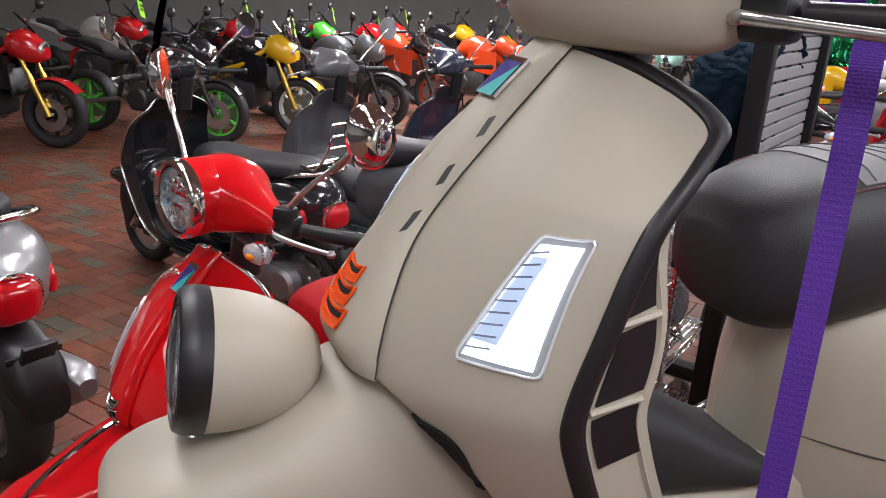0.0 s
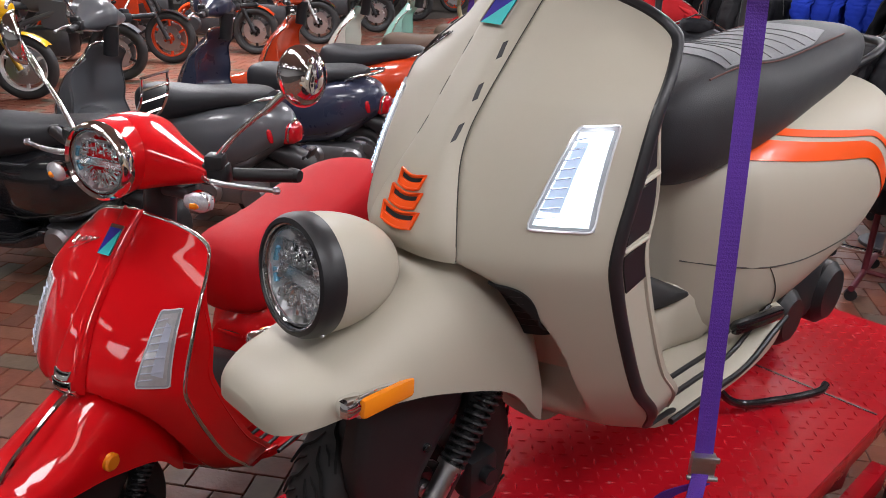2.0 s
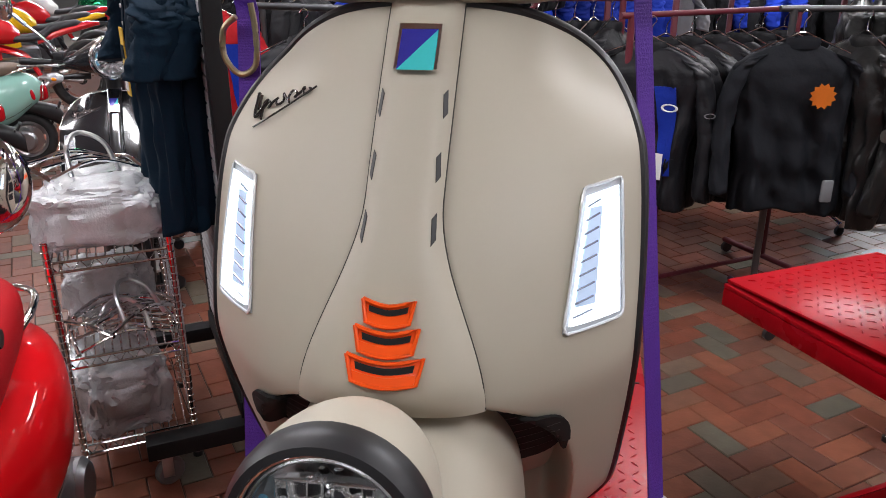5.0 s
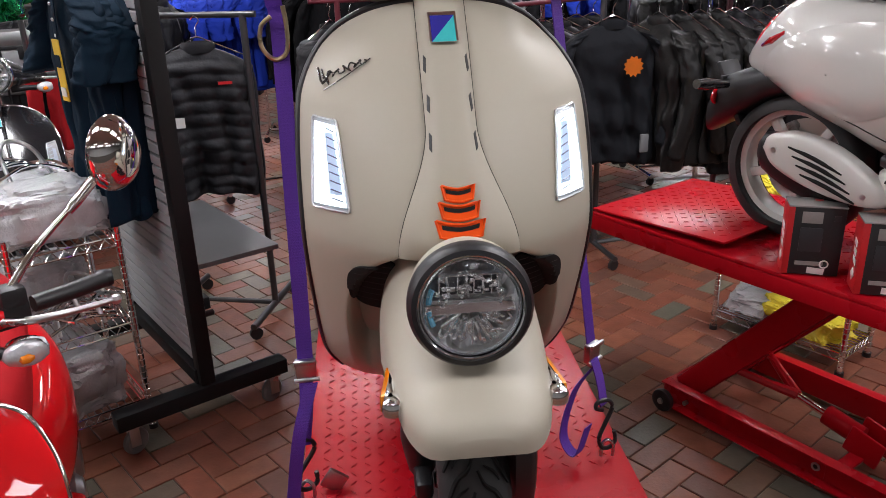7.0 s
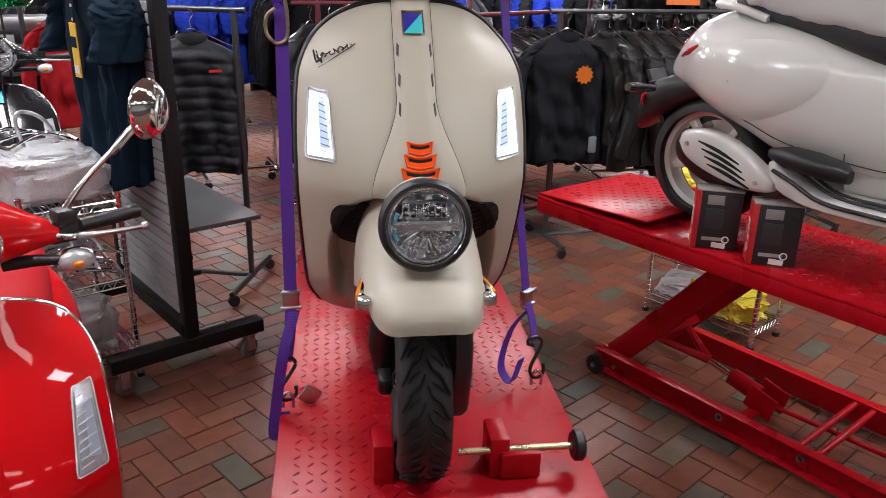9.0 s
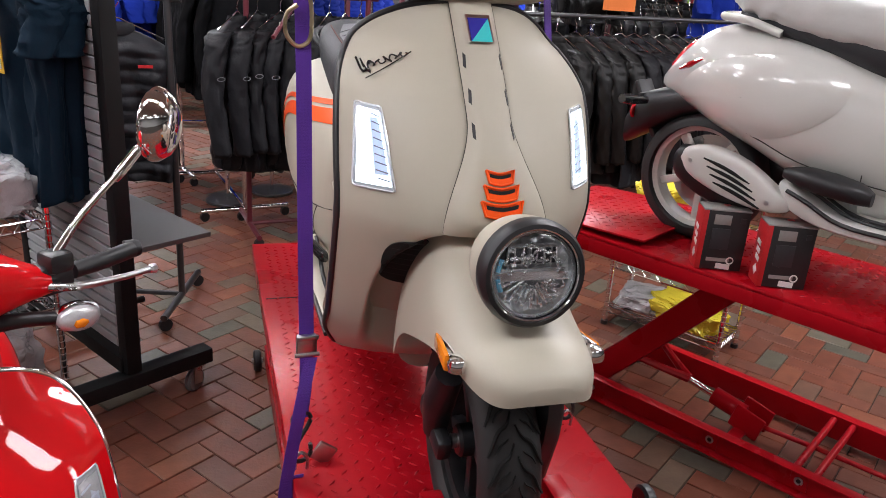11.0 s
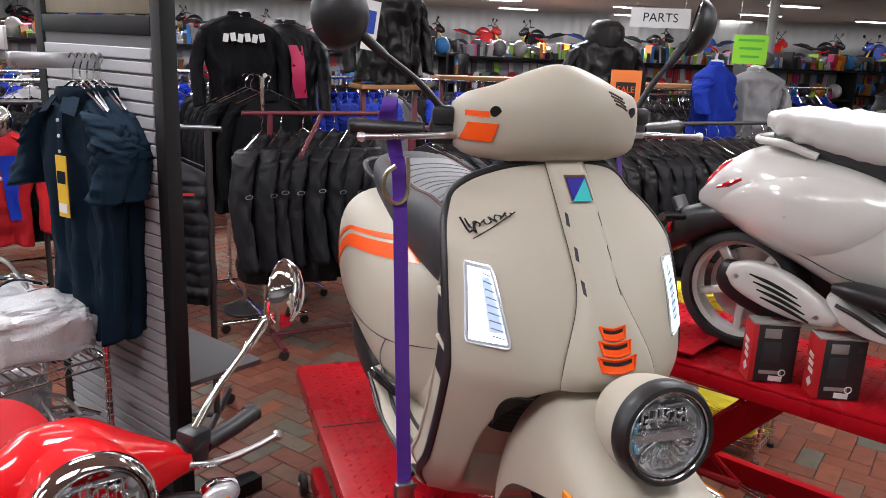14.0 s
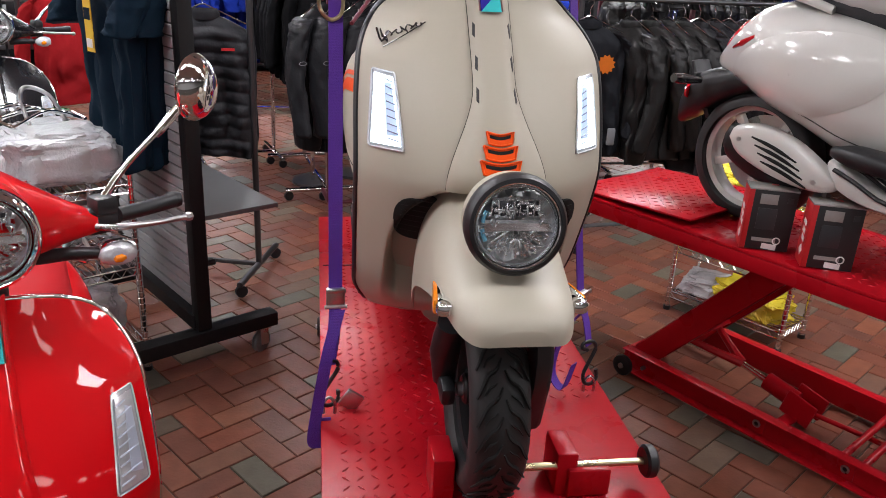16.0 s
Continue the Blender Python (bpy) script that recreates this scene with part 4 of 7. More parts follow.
def grab_rail(parent, material, back=0.0):
    part("grab_rail", tube([(0.12, 1.40, 0.80), (0.145, 1.50, 0.835), (0.12, 1.60, 0.855), (0.0, 1.635, 0.86), (-0.12, 1.60, 0.855), (-0.145, 1.50, 0.835), (-0.12, 1.40, 0.80)], 0.011, 10, 5), material, parent).location = (0, back, back * 0.5)


def luggage_rack(parent):
    bms = [tube([(s * 0.10, 1.50, 0.88), (s * 0.12, 1.62, 0.885), (s * 0.115, 1.70, 1.0), (s * 0.105, 1.72, 1.12)], 0.008, 8, 4) for s in (-1, 1)]
    bms += [tube([(-0.115, y, z), (0.115, y, z)], 0.007, 8, 1) for y, z in ((1.56, 0.885), (1.66, 0.93), (1.70, 1.0), (1.715, 1.06), (1.72, 1.12))]
    part("luggage_rack", join(*bms), CHROME, parent, "chrome folding rack")


STITCH = mat("grey_stitching", (0.10, 0.10, 0.105), 0.7)
PIPING = mat("rust_piping", (0.10, 0.022, 0.012), 0.6)
MATGREY = mat("rubber_mat", (0.022, 0.023, 0.025), 0.6, vary=0.15, bump=0.25, bscale=500)
SEAM = mat("dark_seam", (0.05, 0.047, 0.042), 0.8, vary=0.1)
GROOVE = mat("tyre_groove", (0.004, 0.004, 0.004), 0.9, vary=0.1)
BROWNDARK = mat("dark_louvre", (0.05, 0.03, 0.02), 0.6, vary=0.1)
LENSRIM = mat("clear_lens_rim", (0.55, 0.57, 0.6), 0.18, 0.4, vary=0.1)
LENSRIB = mat("lens_rib_grey", (0.5, 0.56, 0.66), 0.3, 0.0, vary=0.1)
LENSEDGE = mat("clear_lens_edge", (0.80, 0.82, 0.85), 0.12, 0.2, vary=0.08, coat=1.0)
LENSDARK = mat("lens_rib_dark", (0.30, 0.34, 0.42), 0.25, 0.4, vary=0.2)
LENSGREY = emitter("lit_led_inner", (0.50, 0.63, 0.85), 0.42)

# the beige scooter on the lift
HERO = thing("scooter", "matte beige scooter with orange stripes strapped on a red lift", "scooter", m=pose(0.0215, 0.001, 0.515, 0, 0, 4.0))
shield = leg_shield(HERO, BEIGE, BLACK, bead=0.0145, fine=1.9)
S = front_end(HERO, BEIGE, BLACK, -1.0, True)
drl(HERO, -1, True)
drl(HERO, 1, True)
spine, on_spine = tie(HERO, BEIGE, ORANGE)
badge(spine, 0.0, 1.043, 0.043, 0.041, fn=on_spine, off=0.004)
script_bar(shield, -0.222, 0.958, -0.138, 0.991, GLOSSBLACK)
for s in (-1, 1):
    def grille_pt(u, v, off):
        a = 2 * math.pi * v
        c, q = math.cos(a), math.sin(a)
        x, z = s * (0.146 + 0.050 * u * math.copysign(abs(c) ** 0.7, c)), 0.598 + 0.062 * u * math.copysign(abs(q) ** 0.7, q)
        return Vector((x, min(shield_y(x, z) - 0.004, shield_y(x, z, False) + 0.05) - off, z))
    grille = part("radiator_grille", sheet(lambda u, v: grille_pt(u, v, 0), span(0.02, 1, 12), span(0, 1, 40), 0.004), GROOVE, shield, "black slatted radiator grille")
    for k in range(7):
        zz = 0.556 + 0.014 * k
        part("grille_slat", tube([Vector((x, min(shield_y(x, zz) - 0.0075, shield_y(x, zz, False) + 0.0465), zz)) for x in span(s * 0.108, s * 0.184, 12)], 0.0018, 5, 1), BLACK, grille)
handlebar(HERO, BEIGE, S, BLACK, ((0.462, 0.232, -0.02, 0.060), (0.368, 0.240, -0.02, 0.058)), stem=BLACK, head=BLACK)
footboard(HERO, BEIGE)
body, hero_side = rear_body(HERO, BEIGE, stripes=True, full=True)
build_seat(HERO, LEATHER, PIPING, GREYVINYL, dy=0.04, dz=0.022, long=1.075, crown=0.042)
power_unit(HERO, silver=False, pipe=0.72)
tail(HERO, back=0.085)
grab_rail(HERO, BLACK, back=0.085)
part("centre_stand", tube([(0.10, 1.0, 0.16), (0.16, 1.08, 0.04), (0.22, 1.22, 0.012), (0.28, 1.33, 0.02), (0.285, 1.37, 0.03)], 0.011, 10), GLOSSBLACK, HERO, "black side stand")
part("passenger_peg", box(0.025, 0.16, 0.035, 0.012, at=(0.222, 0.985, 0.335), rot=(4, 0, -16)), GLOSSBLACK, HERO, "folded black footpeg")
part("passenger_peg", box(0.025, 0.16, 0.035, 0.012, at=(-0.222, 0.985, 0.335), rot=(4, 0, 16)), GLOSSBLACK, HERO, "folded black footpeg")


# ---- the room ----
def slab(name, bm, material, label, category="structure"):
    return tagged(part(name, bm, material, None, "", smooth=False), label, category, "", "structure")


def brick_mat():
    m = mat("paving_brick", (0.2, 0.1, 0.07), 0.40, vary=0.2, bump=0.5, bscale=70, rvary=0.35, spec=0.3)
    nt = m.node_tree
    p = nt.nodes["Principled BSDF"]
    info, geo = nt.nodes.new("ShaderNodeObjectInfo"), nt.nodes.new("ShaderNodeNewGeometry")
    add, fr = nt.nodes.new("ShaderNodeMath"), nt.nodes.new("ShaderNodeMath")
    fr.operation = "FRACT"
    nt.links.new(info.outputs["Random"], add.inputs[0])
    nt.links.new(geo.outputs["Random Per Island"], add.inputs[1])
    nt.links.new(add.outputs[0], fr.inputs[0])
    ramp = nt.nodes.new("ShaderNodeValToRGB")
    stops = [(0.0, (0.150, 0.050, 0.030)), (0.25, (0.19, 0.060, 0.036)), (0.5, (0.12, 0.052, 0.037)), (0.7, (0.22, 0.075, 0.042)), (0.82, (0.085, 0.078, 0.06)), (0.9, (0.13, 0.115, 0.085)), (1.0, (0.16, 0.058, 0.034))]
    el = ramp.color_ramp.elements
    el[0].position, el[0].color = stops[0][0], (*stops[0][1], 1)
    el[1].position, el[1].color = stops[-1][0], (*stops[-1][1], 1)
    for pos, c in stops[1:-1]:
        e = el.new(pos)
        e.color = (*c, 1)
    nt.links.new(fr.outputs[0], ramp.inputs[0])
    mul = nt.nodes.new("ShaderNodeMix")
    mul.data_type, mul.blend_type = "RGBA", "MULTIPLY"
    mul.inputs[0].default_value = 0.55
    noise_ = nt.nodes.new("ShaderNodeTexNoise")
    noise_.inputs["Scale"].default_value, noise_.inputs["Detail"].default_value = 14.0, 6.0
    tc = nt.nodes.new("ShaderNodeNewGeometry")
    nt.links.new(tc.outputs["Position"], noise_.inputs["Vector"])
    nt.links.new(ramp.outputs[0], mul.inputs[6])
    nt.links.new(noise_.outputs[0], mul.inputs[7])
    gain = nt.nodes.new("ShaderNodeMix")
    gain.data_type, gain.blend_type = "RGBA", "MULTIPLY"
    gain.inputs[0].default_value, gain.inputs[7].default_value = 1.0, (1.5, 1.5, 1.5, 1)
    nt.links.new(mul.outputs[2], gain.inputs[6])
    nt.links.new(gain.outputs[2], p.inputs["Base Color"])
    return m


BRICK = brick_mat()
MORTAR = mat("dark_mortar", (0.055, 0.045, 0.038), 0.8, vary=0.25, scale=14)
floor = slab("floor", box(60, 50, 0.1, at=(2, 13, -0.058)), MORTAR, "brown herringbone brick paved shop floor", "floor")
slab("ceiling", box(60, 50, 0.1, at=(2, 13, CEIL + 0.05)), mat("ceiling_panel", (0.62, 0.53, 0.47), 0.8, vary=0.05), "plain tan ceiling", "ceiling")
WALLM = mat("wall_paint", (0.5, 0.49, 0.47), 0.7, vary=0.08)
DARKWALL = mat("dark_display_wall", (0.19, 0.185, 0.18), 0.7, vary=0.25, scale=2)
slab("wall_south", box(60, 0.2, 3.3, at=(0, -9, 1.6)), WALLM, "plain painted wall", "wall")
slab("wall_east", box(0.2, 44, 3.3, at=(27, 12, 1.6)), WALLM, "plain painted wall", "wall")
slab("wall_west", box(0.2, 37, 3.3, at=(-16, 9.5, 1.6)), DARKWALL, "dark display wall", "wall")
CORR = mat("corrugated_metal", (0.66, 0.66, 0.66), 0.45, 0.2, vary=0.06)
FARW = Matrix(((0.966, 0.257, 0, 6.5), (-0.257, 0.966, 0, 25.9), (0, 0, 1, 0), (0, 0, 0, 1)))
slab("wall_north", moved(sheet(lambda u, v: Vector((-24 + 46 * u, 0.012 * math.cos(u * 46 / 0.17 * math.pi), 3.2 * v)), span(0, 1, 1100), (0, 1), 0.02), FARW), CORR, "corrugated white metal wall", "wall")

# ceiling tube lights
TUBE = emitter("tube_light_glow", (1.0, 0.98, 0.95), 5.0)
fix = thing("ceiling_light", "white fluorescent ceiling light", "ceiling light", "ceiling lights", m=pose(0, 5, CEIL - 0.002))
part("housing", box(1.30, 0.36, 0.05, 0.01, at=(0, 0, -0.027)), mat("white_enamel", (0.8, 0.8, 0.8), 0.4), fix)
part("diffuser", box(1.22, 0.28, 0.03, 0.01, at=(0, 0, -0.062)), TUBE, fix, "glowing diffuser")
for lx in range(-14, 23, 4):
    for ly in range(-5, 27, 4):
        if (lx, ly) != (0, 5):
            copy_thing(fix, pose(lx + (2 if (ly // 4) % 2 else 0), ly + 0.4, CEIL - 0.002))

# ---- the lift under the beige scooter ----


def diamonds(w, l, z, pitch=0.034, plain=None):
    """Raised lens-shaped treads of chequer plate, about the origin."""
    verts, faces = [], []
    nx, ny = int(w / pitch), int(l / pitch)
    for i in range(nx):
        for j in range(ny):
            cx, cy = (i - (nx - 1) / 2) * pitch, (j - (ny - 1) / 2) * pitch
            if plain and cx > plain[0] and cy < plain[1]:
                continue
            a = 0.78 if (i + j) % 2 else -0.78
            c, s = math.cos(a), math.sin(a)
            k = len(verts)
            for px, py, pz in ((-0.0125, 0, 0), (0, -0.0036, 0), (0.0125, 0, 0), (0, 0.0036, 0), (-0.006, 0, 0.0026), (0.006, 0, 0.0026)):
                verts.append((cx + c * px - s * py, cy + s * px + c * py, z + pz))
            faces += [(k, k + 1, k + 4), (k + 1, k + 5, k + 4), (k + 1, k + 2, k + 5), (k + 2, k + 3, k + 5), (k + 3, k + 4, k + 5), (k + 3, k, k + 4)]
    bm = bmesh.new()
    V = [bm.verts.new(v) for v in verts]
    for f in faces:
        bm.faces.new([V[q] for q in f])
    return bm


def raised_base(L, h):
    """Channel rails, arms and ram of the raised lift."""
    for x, s in ((-0.115, -1), (0.345, 1)):
        rail = part("base_rail", box(0.008, 1.75, 0.094, 0.002, at=(x, -0.02, 0.067)), LIFTRED, L)
        for z in (0.024, 0.115):
            part("rail_lip", box(0.045, 1.75, 0.007, 0.002, at=(x + s * 0.019, -0.02, z)), LIFTRED, rail)
        for y in (0.245, -0.085):
            bs = part("pivot_plate", box(0.006, 0.06, 0.07, 0.002, at=(x + s * 0.007, y, 0.068)), LIFTRED, rail)
            part("pivot_hole", ring(0.012, 0.004, 20, 8, pose(x + s * 0.011, y, 0.068, 0, 90, 0)), STEEL, bs, "bare steel bush")
            part("hole_inside", cyl(0.011, 0.002, 16, pose(x + s * 0.0108, y, 0.068, 0, 90, 0)), BLACK, bs)
        part("axle_nut", cyl(0.009, 0.02, 6, pose(x + s * 0.012, 0.76, 0.055, 0, 90, 0)), STEEL, rail)
        for y in (0.835, -0.86):
            wh = part("castor_wheel", lathe([(0.014, -0.014), (0.034, -0.014), (0.043, -0.010), (0.046, 0), (0.043, 0.010), (0.034, 0.014), (0.014, 0.014)], 28, pose(x + s * 0.05, y, 0.047, 0, 90, 0), close=True), BLACK, L, "black lift wheel")
            part("axle_bolt", cyl(0.011, 0.05, 8, pose(x + s * 0.045, y, 0.047, 0, 90, 0)), STEEL, wh)
        xa = x + (0.055 if s < 0 else -0.055)
        a, b = Vector((xa, 0.80, 0.085)), Vector((xa, 0.26, h - 0.06))
        d = b - a
        part("lift_arm", box(0.016, d.length + 0.06, 0.105, 0.012, at=tuple((a + b) / 2), rot=(math.degrees(math.atan2(d.z, d.y)) + 180, 0, 0)), LIFTRED, L, "wide red lifting arm")
    for y, z in ((0.86, 0.07), (-0.87, 0.07)):
        part("cross_member", box(0.44, 0.04, 0.05, 0.004, at=(0.115, y, z)), LIFTRED, L)
    for y in (-0.055, -0.125):
        part("pivot_rod", tube([(-0.11, y, 0.085), (0.34, y + 0.01, 0.10)], 0.013, 12, 1), LIFTRED, L)
    part("arm_web", box(0.30, 0.012, 0.10, 0.004, at=(0.115, 0.66, 0.25), rot=(-40, 0, 0)), LIFTRED, L)
    ram = part("hydraulic_ram", tube([(0.10, 0.215, 0.10), (0.10, 0.345, 0.125)], 0.036, 20, 1), LIFTRED, L, "red hydraulic cylinder")
    part("ram_rod", tube([(0.10, 0.34, 0.124), (0.10, 0.47, 0.15)], 0.014, 14, 1), CHROME, ram, "bright steel rod")
    part("ram_fork", join(*[tube([(0.10, 0.46, 0.15), (0.10 + q * 0.05, 0.55, 0.175), (0.10 + q * 0.11, 0.66, 0.21)], [0.02, 0.016, 0.014], 8, 2) for q in (-1, 1)]), LIFTRED, ram)
    for q in (-1, 1):
        part("ram_lug", box(0.012, 0.12, 0.10, 0.006, at=(0.10 + q * 0.045, 0.185, 0.095), rot=(14, 0, 0)), LIFTRED, L)
    part("lug_plate", box(0.30, 0.05, 0.012, 0.003, at=(0.09, 0.20, 0.052)), LIFTRED, L)
    part("release_bar", tube([(0.13, 0.18, 0.06), (0.15, -0.05, 0.06), (0.14, -0.32, 0.07)], 0.010, 10, 2), LIFTRED, L)


def lift_table(label, m, w, l, h, ramp=False):
    """Deck with its front edge at y=-l/2; h: height of the deck."""
    L = thing("lift_table", label, "lift", m=m)
    deck = part("deck", box(w, l, 0.012, 0.003, at=(0, 0, h - 0.006)), LIFTRED, L)
    part("chequer_tread", diamonds(w - 0.06, l - 0.06, h, plain=None if ramp else (0.06, -0.42)), LIFTRED, deck, kind="stuff", label="raised diamond tread")
    for s in (-1, 1):
        part("deck_rail", box(0.035, l, 0.055, 0.004, at=(s * (w / 2 - 0.0175), 0, h - 0.04)), LIFTRED, L)
        if ramp:
            continue
        part("base_rail", box(0.05, l * 0.86, 0.09, 0.006, at=(s * (w / 2 - 0.06), 0, 0.075)), LIFTRED, L)
        a, b = Vector((s * (w / 2 - 0.13), l * 0.38, 0.10)), Vector((s * (w / 2 - 0.13), -l * 0.02, h - 0.05))
        d = b - a
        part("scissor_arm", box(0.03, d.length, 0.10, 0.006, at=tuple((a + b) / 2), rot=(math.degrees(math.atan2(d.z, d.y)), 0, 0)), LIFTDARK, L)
        for y in (-l * 0.43, l * 0.43):
            wh = part("castor_wheel", cyl(0.045, 0.03, 24, pose(s * (w / 2 - 0.005), y, 0.047, 0, 90, 0), 0.006), BLACK, L)
            part("axle_bolt", cyl(0.012, 0.045, 8, pose(s * (w / 2 - 0.005), y, 0.047, 0, 90, 0)), STEEL, wh)
    if not ramp:
        for y in (-l * 0.42, l * 0.41):
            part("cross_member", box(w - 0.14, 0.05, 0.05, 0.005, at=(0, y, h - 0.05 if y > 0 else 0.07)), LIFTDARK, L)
    else:
        raised_base(L, h)
    if ramp:
        part("ramp_plate", box(w - 0.02, 0.56, 0.008, 0.002, at=(0, l / 2 - 0.28, h + 0.020), rot=(-2.6, 0, 0)), LIFTRED, L)
        part("ramp_tread", moved(diamonds(w - 0.06, 0.52, 0.0), pose(0, l / 2 - 0.28, h + 0.0245, -2.6, 0, 0)), LIFTRED, L, kind="stuff", label="raised diamond tread")
    return L


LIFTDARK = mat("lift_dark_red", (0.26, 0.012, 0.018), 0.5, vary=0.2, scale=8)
ang = 4.0
lift = lift_table("red diamond plate motorcycle lift under the beige scooter", pose(0.005, 0.83, 0, 0, 0, ang), 0.79, 2.22, 0.512)
part("deck_seam", box(0.76, 0.006, 0.003, at=(0, 0.55, 0.5125)), BLACK, lift)
ch = part("wheel_chock", box(0.05, 0.10, 0.11, 0.006, at=(0.15, -0.76, 0.565)), LIFTRED, lift, "red clamp for the front wheel")
part("wheel_chock", box(0.05, 0.10, 0.11, 0.006, at=(-0.13, -0.76, 0.565)), LIFTRED, lift, "red clamp for the front wheel")
part("clamp_block", box(0.10, 0.05, 0.07, 0.006, at=(0.20, -0.80, 0.55)), LIFTRED, ch)
part("clamp_screw", cyl(0.009, 0.30, 14, pose(0.20, -0.80, 0.585, 0, 90, 0)), BRASS, ch)
part("clamp_knob", cyl(0.038, 0.028, 24, pose(0.345, -0.80, 0.585, 0, 90, 0), 0.006), BLACK, ch, "black hand knob")
part("tie_tab", box(0.05, 0.012, 0.05, 0.003, at=(-0.315, -0.42, 0.535), rot=(0, 35, 0)), STEEL, lift)

# ---- purple straps ----
def strap_run(parent, pts, w, across, name="webbing"):
    P = spline(pts, 110 if name == "webbing" else 30)
    A = Vector(across).normalized() * w / 2
    bm = bmesh.new()
    rows = []
    for i, p in enumerate(P):
        d = (P[min(i + 1, len(P) - 1)] - P[max(i - 1, 0)]).normalized()
        nrm = d.cross(A).normalized() * (0.0012 if i % 2 else 0.0015)
        rows.append([bm.verts.new(p - A - nrm), bm.verts.new(p + A - nrm), bm.verts.new(p + A + nrm), bm.verts.new(p - A + nrm)])
    for a, b in zip(rows, rows[1:]):
        for j in range(4):
            bm.faces.new((a[j], a[(j + 1) % 4], b[(j + 1) % 4], b[j]))
    bm.faces.new(rows[0][::-1])
    bm.faces.new(rows[-1])
    return part(name, bm, PURPLE, parent, smooth=False)


def s_hook(parent, top, bottom, mat_=BLACK):
    a, b = Vector(top), Vector(bottom)
    h = (a - b).length
    x = Vector((0.7, 0.3, 0)).normalized() * h * 0.22
    u = (a - b)
    pts = [a - x * 0.2 - u * 0.12, a - x - u * 0.02, a - x * 0.6 + u * 0.1, a + x * 0.6 + u * 0.08, a + x - u * 0.12, a - u * 0.45, b - x * 0.9 + u * 0.25, b - x * 0.7, b + x * 0.2 - u * 0.06, b + x + u * 0.06, b + x + u * 0.3]
    part("s_hook", tube(pts, 0.0055, 8, 4), mat_, parent, "black coated S hook")


def tie_down(label, top, ringp, buckle, hook_top, hook_bot, across, tail_to):
    T = thing("tie_down_strap", label, "strap", "purple tie-down straps")
    strap_run(T, [top, Vector(top) + (Vector(ringp) - Vector(top)) * 0.5, ringp, Vector(ringp) + (Vector(buckle) - Vector(ringp)) * 0.5, buckle], 0.034, across)
    strap_run(T, [buckle, Vector(buckle) + (Vector(hook_top) - Vector(buckle)) * 0.5 + Vector((0.004, -0.004, 0)), hook_top], 0.030, across, "lower_webbing")
    strap_run(T, [Vector(top) + Vector((-0.02, -0.02, 0.0)), Vector(top) + Vector((-0.012, -0.03, 0.035)), Vector(top) + Vector((0, 0.01, 0.05)), Vector(top) + Vector((0.004, 0.03, 0.0)), Vector(top) + Vector((0, 0.0, -0.04))], 0.034, across, "bar_loop")
    b = Vector(buckle)
    c = Vector(across).normalized()
    bk = part("cam_buckle", join(box(0.046, 0.02, 0.05, 0.004), box(0.05, 0.008, 0.012, 0.003, at=(0, -0.016, 0.024)), cyl(0.005, 0.056, 10, pose(0, -0.01, -0.022, 0, 90, 0))), STEEL, T, "steel cam buckle")
    bk.matrix_local = Matrix.Translation(b) @ pose(0, 0, 0, 0, 0, math.degrees(math.atan2(c.y, c.x)))
    if top[0] < 0:
        part("carabiner", tube([Vector(ringp) + Vector(q) for q in ((-0.012, -0.012, 0.04), (-0.034, -0.012, 0.02), (-0.036, -0.012, -0.02), (-0.012, -0.014, -0.045), (0.014, -0.012, -0.03), (0.018, -0.012, 0.02), (0.014, -0.012, 0.06))], 0.0048, 8, 5), BRASS, T, "zinc-plated open hook")
    s_hook(T, hook_top, hook_bot)
    part("shackle", tube([Vector(hook_bot) + Vector(q) for q in ((-0.014, 0, -0.03), (-0.014, 0, 0.0), (0, 0, 0.016), (0.014, 0, 0.0), (0.014, 0, -0.03))], 0.0045, 8, 4), STEEL, T)
    if tail_to:
        strap_run(T, [b + Vector((0.01, -0.01, -0.03))] + [Vector(q) for q in tail_to], 0.03, across, "loose_tail")
    return T


tie_down("purple webbing strap from the handlebar down to the lift", (-0.345, 0.565, 1.665), (-0.328, 0.535, 1.53), (-0.322, 0.405, 0.825), (-0.335, 0.355, 0.66), (-0.335, 0.345, 0.555), (1, 0.15, 0), ((-0.338, 0.335, 0.70), (-0.362, 0.325, 0.56), (-0.375, 0.32, 0.455), (-0.352, 0.325, 0.44), (-0.345, 0.33, 0.52)))
tie_down("purple webbing strap with a looped loose tail, fixed to the lift", (0.243, 0.632, 1.665), (0.251, 0.625, 1.60), (0.346, 0.54, 0.765), (0.366, 0.475, 0.655), (0.376, 0.46, 0.55), (0.7, 0.71, 0), ((0.30, 0.50, 0.68), (0.27, 0.47, 0.58), (0.30, 0.45, 0.535), (0.33, 0.47, 0.60)))

# ---- second lift, with its load ----
C2, d2, n2 = Vector((0.561, 1.588, 0)), Vector((0.563, -0.826, 0)), Vector((0.826, 0.563, 0))
TH2 = 34.3
ctr = C2 + n2 * 0.30 + d2 * 1.12
lift_table("raised red diamond plate motorcycle lift carrying a white scooter", Matrix.Translation((ctr.x, ctr.y, 0)) @ pose(0, 0, 0, 0, 0, TH2), 0.60, 2.24, 0.765, ramp=True)


